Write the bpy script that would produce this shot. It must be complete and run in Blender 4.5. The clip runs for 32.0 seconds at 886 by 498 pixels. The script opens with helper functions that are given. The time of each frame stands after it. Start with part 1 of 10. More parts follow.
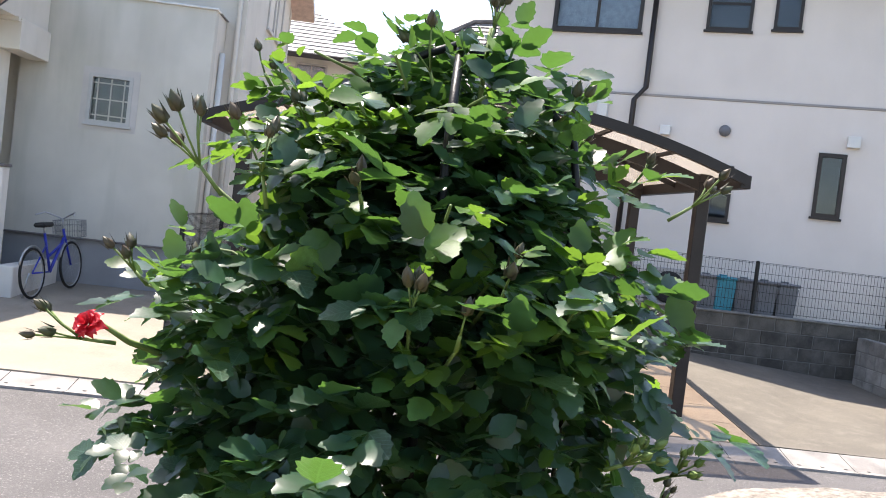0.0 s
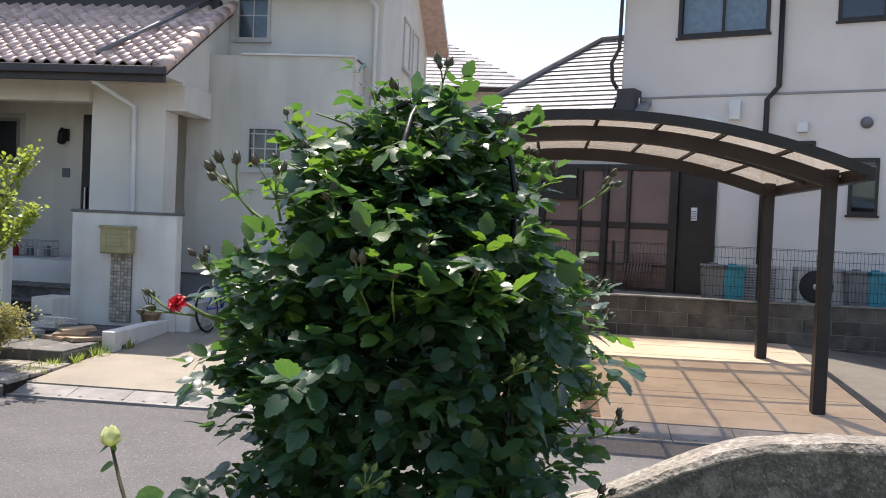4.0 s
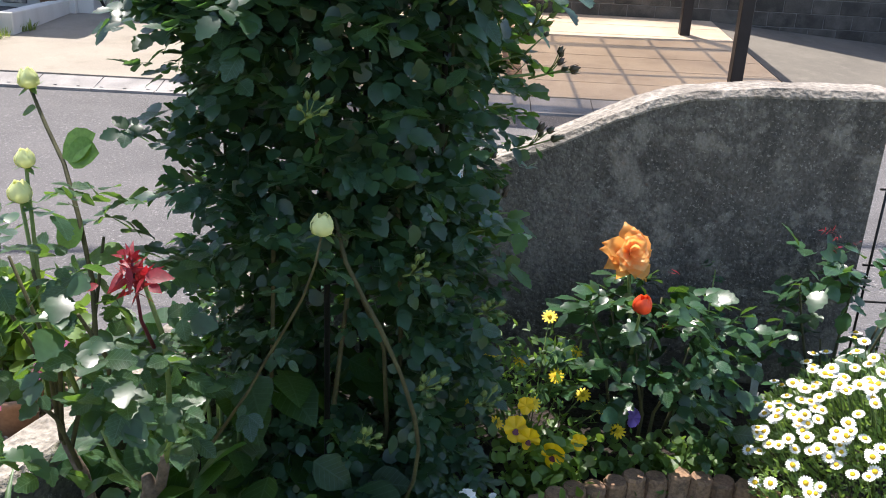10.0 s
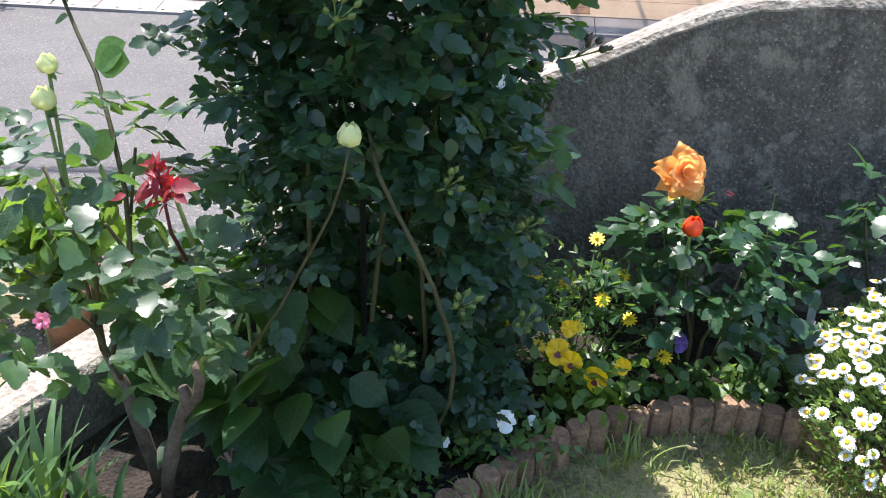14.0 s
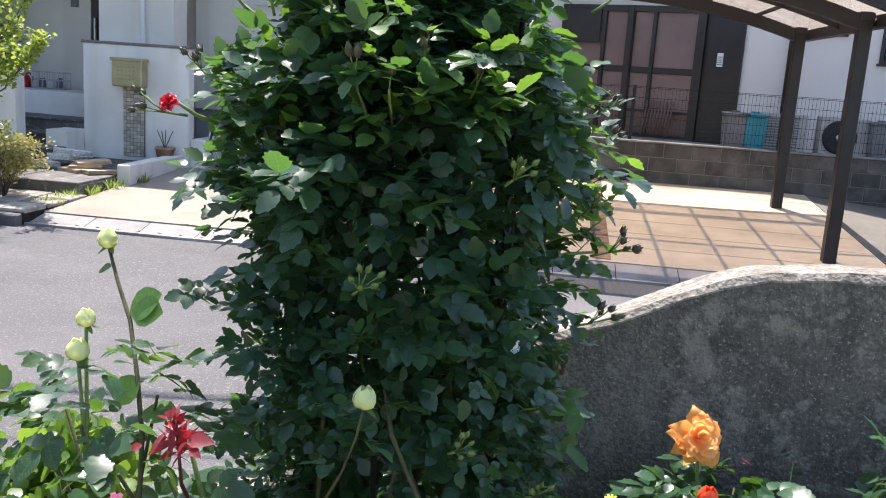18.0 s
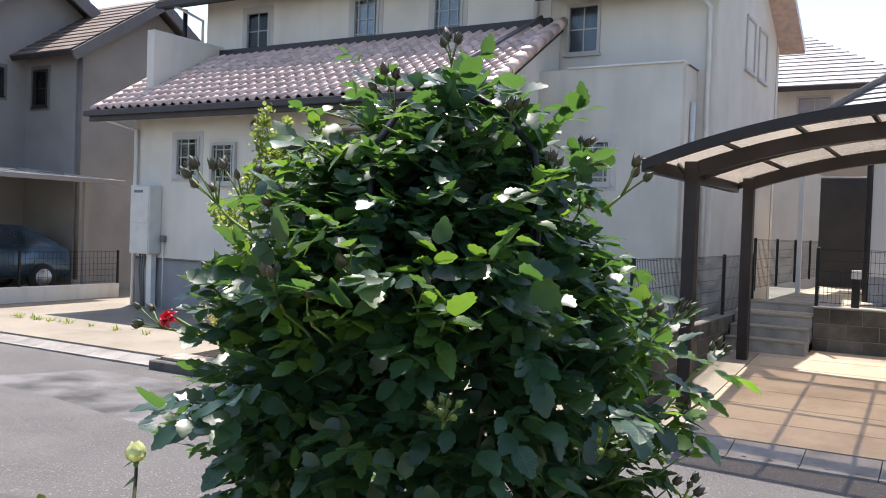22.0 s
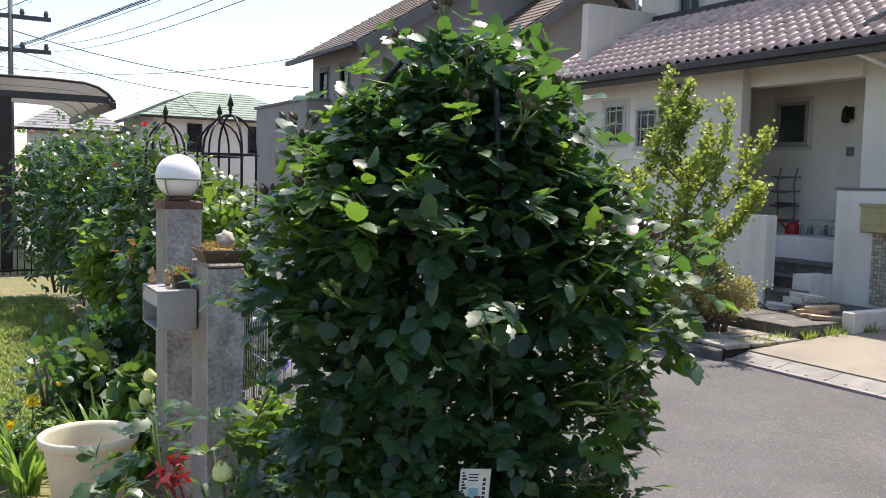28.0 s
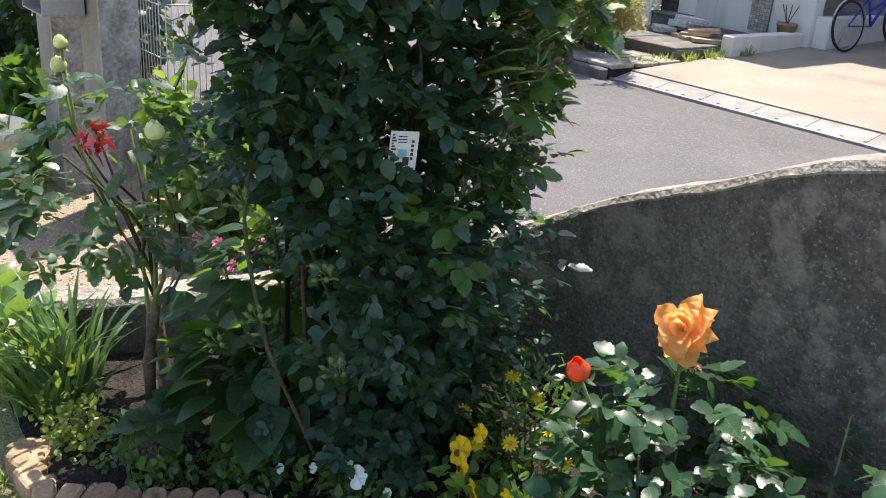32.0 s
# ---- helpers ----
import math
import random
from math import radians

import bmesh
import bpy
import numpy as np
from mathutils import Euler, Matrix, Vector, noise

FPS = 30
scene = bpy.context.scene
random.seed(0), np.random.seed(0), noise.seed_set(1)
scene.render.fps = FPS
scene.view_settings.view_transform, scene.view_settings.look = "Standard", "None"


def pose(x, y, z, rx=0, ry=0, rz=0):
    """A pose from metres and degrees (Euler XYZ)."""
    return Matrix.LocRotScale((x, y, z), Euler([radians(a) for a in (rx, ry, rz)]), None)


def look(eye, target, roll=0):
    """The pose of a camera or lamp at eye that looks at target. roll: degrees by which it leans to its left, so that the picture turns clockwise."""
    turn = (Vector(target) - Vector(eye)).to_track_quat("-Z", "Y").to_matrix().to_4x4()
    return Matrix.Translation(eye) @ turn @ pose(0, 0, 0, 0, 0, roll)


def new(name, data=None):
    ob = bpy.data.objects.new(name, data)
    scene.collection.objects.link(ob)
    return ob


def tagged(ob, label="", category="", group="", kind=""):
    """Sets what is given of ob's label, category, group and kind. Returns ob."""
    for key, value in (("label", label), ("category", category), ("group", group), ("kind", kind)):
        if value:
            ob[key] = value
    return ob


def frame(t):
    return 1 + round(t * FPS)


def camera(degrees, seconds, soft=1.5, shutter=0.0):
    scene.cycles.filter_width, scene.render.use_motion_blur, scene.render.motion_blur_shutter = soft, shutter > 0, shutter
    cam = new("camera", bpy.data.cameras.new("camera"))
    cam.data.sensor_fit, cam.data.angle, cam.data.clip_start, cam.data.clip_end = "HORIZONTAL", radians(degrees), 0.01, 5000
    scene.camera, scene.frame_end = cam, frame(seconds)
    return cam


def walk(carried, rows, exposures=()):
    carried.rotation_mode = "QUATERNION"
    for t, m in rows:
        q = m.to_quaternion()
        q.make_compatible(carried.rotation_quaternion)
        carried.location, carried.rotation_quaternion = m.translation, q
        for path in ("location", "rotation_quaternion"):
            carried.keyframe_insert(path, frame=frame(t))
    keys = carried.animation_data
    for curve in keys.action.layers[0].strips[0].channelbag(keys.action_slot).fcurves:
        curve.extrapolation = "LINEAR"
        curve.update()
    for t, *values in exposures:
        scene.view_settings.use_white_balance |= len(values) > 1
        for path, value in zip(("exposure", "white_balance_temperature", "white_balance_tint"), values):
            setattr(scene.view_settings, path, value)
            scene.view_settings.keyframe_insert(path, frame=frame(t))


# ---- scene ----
cam = camera(53.4, 32.0, 1.0)
PATH = [
    (0, (0.371, 0.299, 1.494), (0.501, 2.293, 1.425), 6.8),
    (0.5, (0.496, 0.257, 1.498), (0.396, 2.254, 1.517), 4.8),
    (1, (0.569, 0.119, 1.512), (0.388, 2.111, 1.527), 3.8),
    (1.5, (0.652, 0.002, 1.515), (0.407, 1.987, 1.512), 3.4),
    (2, (0.764, -0.081, 1.529), (0.464, 1.896, 1.574), 3.1),
    (2.5, (0.831, -0.154, 1.517), (0.499, 1.817, 1.554), 3.1),
    (4.5, (0.704, -0.223, 1.471), (0.519, 1.766, 1.384), 2.4),
    (5, (0.711, -0.233, 1.461), (0.571, 1.758, 1.327), 2.3),
    (5.5, (0.702, -0.236, 1.446), (0.579, 1.751, 1.247), 2.2),
    (6, (0.689, -0.238, 1.428), (0.568, 1.74, 1.159), 2.0),
    (6.5, (0.689, -0.23, 1.416), (0.591, 1.74, 1.087), 2.0),
    (7, (0.685, -0.222, 1.403), (0.591, 1.735, 1.004), 2.0),
    (7.5, (0.682, -0.22, 1.393), (0.58, 1.723, 0.928), 2.2),
    (8, (0.672, -0.214, 1.383), (0.573, 1.71, 0.847), 2.8),
    (8.5, (0.68, -0.209, 1.379), (0.591, 1.694, 0.771), 2.4),
    (9, (0.691, -0.2, 1.369), (0.613, 1.685, 0.705), 1.9),
    (9.5, (0.693, -0.193, 1.363), (0.638, 1.679, 0.661), 2.1),
    (10, (0.689, -0.187, 1.367), (0.664, 1.679, 0.647), 2.9),
    (10.5, (0.69, -0.181, 1.356), (0.697, 1.673, 0.608), 3.6),
    (11, (0.692, -0.18, 1.353), (0.701, 1.665, 0.581), 3.7),
    (11.5, (0.699, -0.168, 1.352), (0.681, 1.664, 0.55), 3.1),
    (12, (0.712, -0.161, 1.328), (0.663, 1.65, 0.481), 2.0),
    (12.5, (0.707, -0.14, 1.327), (0.627, 1.638, 0.416), 1.9),
    (13, (0.719, -0.149, 1.315), (0.606, 1.624, 0.396), 2.0),
    (13.5, (0.729, -0.143, 1.314), (0.592, 1.632, 0.403), 1.9),
    (14, (0.74, -0.143, 1.326), (0.581, 1.649, 0.452), 1.9),
    (14.5, (0.751, -0.156, 1.334), (0.578, 1.667, 0.53), 1.9),
    (16.5, (0.743, -0.164, 1.356), (0.552, 1.744, 0.786), 3.4),
    (17, (0.755, -0.165, 1.377), (0.535, 1.765, 0.899), 3.8),
    (17.5, (0.763, -0.16, 1.397), (0.519, 1.775, 0.953), 3.7),
    (18, (0.753, -0.165, 1.4), (0.502, 1.781, 1.009), 3.9),
    (18.5, (0.758, -0.168, 1.405), (0.495, 1.784, 1.06), 4.1),
    (19, (0.77, -0.17, 1.409), (0.478, 1.787, 1.12), 3.8),
    (19.5, (0.811, -0.155, 1.428), (0.431, 1.794, 1.186), 3.1),
    (20, (0.869, -0.105, 1.446), (0.432, 1.835, 1.233), 2.8),
    (20.5, (0.915, -0.023, 1.449), (0.378, 1.897, 1.286), 3.5),
    (21, (0.976, 0.078, 1.463), (0.296, 1.955, 1.353), 2.7),
    (21.5, (1.074, 0.189, 1.473), (0.257, 2.013, 1.404), 1.2),
    (22, (1.269, 0.275, 1.495), (0.25, 1.995, 1.449), 2.0),
    (22.5, (1.336, 0.435, 1.47), (0.184, 2.07, 1.472), 3.4),
    (23, (1.386, 0.6, 1.495), (0.117, 2.144, 1.561), 4.4),
    (23.5, (1.425, 0.708, 1.513), (0.001, 2.109, 1.615), 3.7),
    (24, (1.574, 0.806, 1.52), (-0.023, 2.004, 1.634), 2.5),
    (24.5, (1.657, 0.874, 1.505), (-0.006, 1.978, 1.626), 2.0),
    (25, (1.771, 0.824, 1.493), (0.074, 1.878, 1.593), 2.8),
    (25.5, (1.893, 0.785, 1.474), (0.168, 1.798, 1.493), 3.3),
    (27.5, (2.128, 0.717, 1.457), (0.351, 1.625, 1.338), 1.9),
    (28, (2.119, 0.687, 1.45), (0.381, 1.666, 1.299), 1.5),
    (28.5, (2.127, 0.639, 1.447), (0.438, 1.697, 1.277), 1.5),
    (29, (2.146, 0.605, 1.434), (0.48, 1.69, 1.223), 2.5),
    (29.5, (2.155, 0.578, 1.414), (0.503, 1.672, 1.142), 3.2),
    (30, (2.155, 0.578, 1.395), (0.52, 1.682, 1.067), 3.2),
    (30.5, (2.152, 0.585, 1.385), (0.529, 1.685, 0.99), 3.0),
    (31, (2.131, 0.595, 1.368), (0.545, 1.689, 0.834), 3.4),
    (31.5, (2.124, 0.582, 1.348), (0.602, 1.691, 0.674), 3.8),
    (32, (2.127, 0.571, 1.337), (0.664, 1.719, 0.601), 4.3),
]
SKY, SUNPOWER = 0.12, 3.5
EXPO = [(t, e, k, 14) for t, e, k in ((0, 1.78, 6950), (1, 1.22, 6700), (2, 1.04, 6800), (5, 1.42, 6900), (6, 1.56, 6800), (7, 1.66, 6850), (9, 1.46, 6700), (11, 1.60, 6550), (13, 1.88, 6400), (17, 1.55, 6500), (18, 1.68, 6500), (19, 1.82, 6500), (20, 1.76, 6650), (22, 1.34, 6700), (23, 1.04, 6700), (24, 0.34, 7050), (25, 0.46, 7200), (28, 1.15, 6950), (30, 1.38, 6900), (32, 1.56, 6900))]
walk(cam, [(t, look(eye, target, roll)) for t, eye, target, roll in PATH], EXPO)

# ---- world and sun ----
SUN = Vector((-0.58, 0.90, 2.6)).normalized()
world = bpy.data.worlds.new("world")
scene.world = world
world.use_nodes = True
wn = world.node_tree.nodes
sky = wn.new("ShaderNodeTexSky")
sky.sky_type, sky.sun_disc = "NISHITA", False
sky.sun_elevation, sky.sun_rotation = math.asin(SUN.z), math.atan2(SUN.x, SUN.y)
sky.air_density, sky.dust_density, sky.ozone_density = 1.0, 1.1, 1.5
world.node_tree.links.new(sky.outputs[0], wn["Background"].inputs[0])
wn["Background"].inputs[1].default_value = SKY
lamp = bpy.data.lights.new("sun", "SUN")
lamp.energy, lamp.angle, lamp.color = SUNPOWER, radians(0.55), (1.0, 0.965, 0.91)
new("sun", lamp).matrix_world = look(SUN * 60, (0, 0, 0))


# ---- materials ----
def rgb(c):
    return (*c, 1.0)


def mat(name, col, rough=0.7, var=0.15, scale=6.0, fine=60.0, bump=0.2, col2=None, metal=0.0, spec=0.4, rand=0.0, depth=0.004, island=0.0, coord="pos"):
    """A surface with stains at one scale, grain at another, and a fine relief."""
    m = bpy.data.materials.new(name)
    m.use_nodes = True
    nt = m.node_tree
    n, l = nt.nodes, nt.links
    bs = n["Principled BSDF"]
    bs.inputs["Roughness"].default_value = rough
    bs.inputs["Metallic"].default_value = metal
    bs.inputs["Specular IOR Level"].default_value = spec
    if coord == "pos":
        src = n.new("ShaderNodeNewGeometry").outputs["Position"]
    else:
        src = n.new("ShaderNodeTexCoord").outputs["Object"]
    big, small = n.new("ShaderNodeTexNoise"), n.new("ShaderNodeTexNoise")
    for node, s, d in ((big, scale, 5), (small, fine, 3)):
        node.inputs["Scale"].default_value, node.inputs["Detail"].default_value = s, d
        l.new(src, node.inputs["Vector"])
    mix = n.new("ShaderNodeMix")
    mix.data_type = "RGBA"
    other = col2 if col2 else tuple(c * (1 - 2.2 * var) for c in col)
    mix.inputs["A"].default_value, mix.inputs["B"].default_value = rgb(col), rgb(other)
    ramp = n.new("ShaderNodeMapRange")
    ramp.inputs["From Min"].default_value, ramp.inputs["From Max"].default_value = 0.38, 0.68
    l.new(big.outputs["Fac"], ramp.inputs["Value"])
    l.new(ramp.outputs["Result"], mix.inputs["Factor"])
    hsv = n.new("ShaderNodeHueSaturation")
    mr = n.new("ShaderNodeMapRange")
    mr.inputs["To Min"].default_value, mr.inputs["To Max"].default_value = 1 - var, 1 + var
    mr.inputs["From Min"].default_value, mr.inputs["From Max"].default_value = 0.3, 0.7
    l.new(small.outputs["Fac"], mr.inputs["Value"])
    val = mr.outputs["Result"]
    if rand or island:
        rr = n.new("ShaderNodeMapRange")
        amount = rand or island
        rr.inputs["To Min"].default_value, rr.inputs["To Max"].default_value = 1 - amount, 1 + amount
        l.new(n.new("ShaderNodeObjectInfo").outputs["Random"] if rand else n.new("ShaderNodeNewGeometry").outputs["Random Per Island"], rr.inputs["Value"])
        mu = n.new("ShaderNodeMath")
        mu.operation = "MULTIPLY"
        l.new(val, mu.inputs[0])
        l.new(rr.outputs["Result"], mu.inputs[1])
        val = mu.outputs[0]
    l.new(val, hsv.inputs["Value"])
    l.new(mix.outputs["Result"], hsv.inputs["Color"])
    l.new(hsv.outputs["Color"], bs.inputs["Base Color"])
    if bump:
        bp = n.new("ShaderNodeBump")
        bp.inputs["Strength"].default_value, bp.inputs["Distance"].default_value = bump, depth
        l.new(small.outputs["Fac"], bp.inputs["Height"])
        l.new(bp.outputs["Normal"], bs.inputs["Normal"])
    return m


def streaked(m, amount=0.5, colour=(0.3, 0.29, 0.27), sx=5.0, sz=0.35):
    """Adds dirt that has run down a wall in streaks."""
    n, l = m.node_tree.nodes, m.node_tree.links
    bs = n["Principled BSDF"]
    old = bs.inputs["Base Color"].links[0].from_socket
    mp = n.new("ShaderNodeMapping")
    mp.inputs["Scale"].default_value = (sx, sx, sz)
    l.new(n.new("ShaderNodeNewGeometry").outputs["Position"], mp.inputs["Vector"])
    no = n.new("ShaderNodeTexNoise")
    no.inputs["Scale"].default_value, no.inputs["Detail"].default_value = 1.0, 6
    l.new(mp.outputs[0], no.inputs["Vector"])
    mr = n.new("ShaderNodeMapRange")
    mr.inputs["From Min"].default_value, mr.inputs["From Max"].default_value = 0.48, 0.75
    mr.inputs["To Max"].default_value = amount
    l.new(no.outputs["Fac"], mr.inputs["Value"])
    mx = n.new("ShaderNodeMix")
    mx.data_type = "RGBA"
    mx.inputs["B"].default_value = rgb(colour)
    l.new(mr.outputs["Result"], mx.inputs["Factor"])
    l.new(old, mx.inputs["A"])
    l.new(mx.outputs["Result"], bs.inputs["Base Color"])
    return m


def mottled(m, colour, scale, lo, hi, amount):
    """Adds blotches of another colour."""
    n, l = m.node_tree.nodes, m.node_tree.links
    bs = n["Principled BSDF"]
    old = bs.inputs["Base Color"].links[0].from_socket
    no = n.new("ShaderNodeTexNoise")
    no.inputs["Scale"].default_value, no.inputs["Detail"].default_value, no.inputs["Roughness"].default_value = scale, 8, 0.68
    l.new(n.new("ShaderNodeNewGeometry").outputs["Position"], no.inputs["Vector"])
    mr = n.new("ShaderNodeMapRange")
    mr.inputs["From Min"].default_value, mr.inputs["From Max"].default_value = lo, hi
    mr.inputs["To Max"].default_value = amount
    l.new(no.outputs["Fac"], mr.inputs["Value"])
    mx = n.new("ShaderNodeMix")
    mx.data_type = "RGBA"
    mx.inputs["B"].default_value = rgb(colour)
    l.new(mr.outputs["Result"], mx.inputs["Factor"])
    l.new(old, mx.inputs["A"])
    l.new(mx.outputs["Result"], bs.inputs["Base Color"])
    return m


def leaf_veins(m, col):
    """Paler midrib and slanting side veins along the leaf's own x axis."""
    n, l = m.node_tree.nodes, m.node_tree.links
    bs = n["Principled BSDF"]

    def op(kind, a, b=None):
        q = n.new("ShaderNodeMath")
        q.operation = kind
        for i, v in enumerate((a, b)):
            if v is None:
                continue
            if hasattr(v, "links"):
                l.new(v, q.inputs[i])
            else:
                q.inputs[i].default_value = v
        return q.outputs[0]

    xyz = n.new("ShaderNodeSeparateXYZ")
    l.new(n.new("ShaderNodeTexCoord").outputs["Object"], xyz.inputs[0])
    ay = op("ABSOLUTE", xyz.outputs[1])
    slant = op("SUBTRACT", xyz.outputs[0], op("MULTIPLY", ay, 0.75))
    side = op("LESS_THAN", op("FRACT", op("MULTIPLY", slant, 8.0)), 0.14)
    rib = op("LESS_THAN", ay, 0.016)
    fac = op("MULTIPLY", op("MAXIMUM", side, rib), 0.55)
    mx = n.new("ShaderNodeMix")
    mx.data_type = "RGBA"
    mx.inputs["B"].default_value = rgb((min(1, col[0] * 2.6 + 0.01), min(1, col[1] * 2.0 + 0.01), min(1, col[2] * 2.2 + 0.01)))
    l.new(fac, mx.inputs["Factor"])
    l.new(bs.inputs["Base Color"].links[0].from_socket, mx.inputs["A"])
    l.new(mx.outputs["Result"], bs.inputs["Base Color"])


def leafmat(name, col, glow, rough=0.38, share=0.35, var=0.25, rand=0.0, spec=0.5, veins=False):
    """A leaf: glossy above, light shining through."""
    m = mat(name, col, rough, var, 9.0, 70.0, 0.3, spec=spec, island=0.0 if rand else 0.24, rand=rand, depth=0.0007, coord="obj")
    n, l = m.node_tree.nodes, m.node_tree.links
    if veins:
        leaf_veins(m, col)
    tr = n.new("ShaderNodeBsdfTranslucent")
    tr.inputs["Color"].default_value = rgb(glow)
    mx = n.new("ShaderNodeMixShader")
    mx.inputs["Fac"].default_value = share
    l.new(n["Principled BSDF"].outputs[0], mx.inputs[1])
    l.new(tr.outputs[0], mx.inputs[2])
    l.new(mx.outputs[0], n["Material Output"].inputs["Surface"])
    return m


def sheetmat(name, tint, gloss=0.12, rough=0.15, clear=0.85):
    """Glass or polycarbonate: clear with a tint, and a sheen."""
    m = bpy.data.materials.new(name)
    m.use_nodes = True
    n, l = m.node_tree.nodes, m.node_tree.links
    tr, gl, df = n.new("ShaderNodeBsdfTransparent"), n.new("ShaderNodeBsdfGlossy"), n.new("ShaderNodeBsdfTranslucent")
    tr.inputs["Color"].default_value = rgb(tint)
    df.inputs["Color"].default_value = rgb(tint)
    gl.inputs["Roughness"].default_value = rough
    fr = n.new("ShaderNodeFresnel")
    fr.inputs["IOR"].default_value = 1.5
    a, b = n.new("ShaderNodeMixShader"), n.new("ShaderNodeMixShader")
    a.inputs["Fac"].default_value = clear
    l.new(df.outputs[0], a.inputs[1])
    l.new(tr.outputs[0], a.inputs[2])
    l.new(fr.outputs[0], b.inputs["Fac"])
    l.new(a.outputs[0], b.inputs[1])
    l.new(gl.outputs[0], b.inputs[2])
    l.new(b.outputs[0], n["Material Output"].inputs["Surface"])
    return m


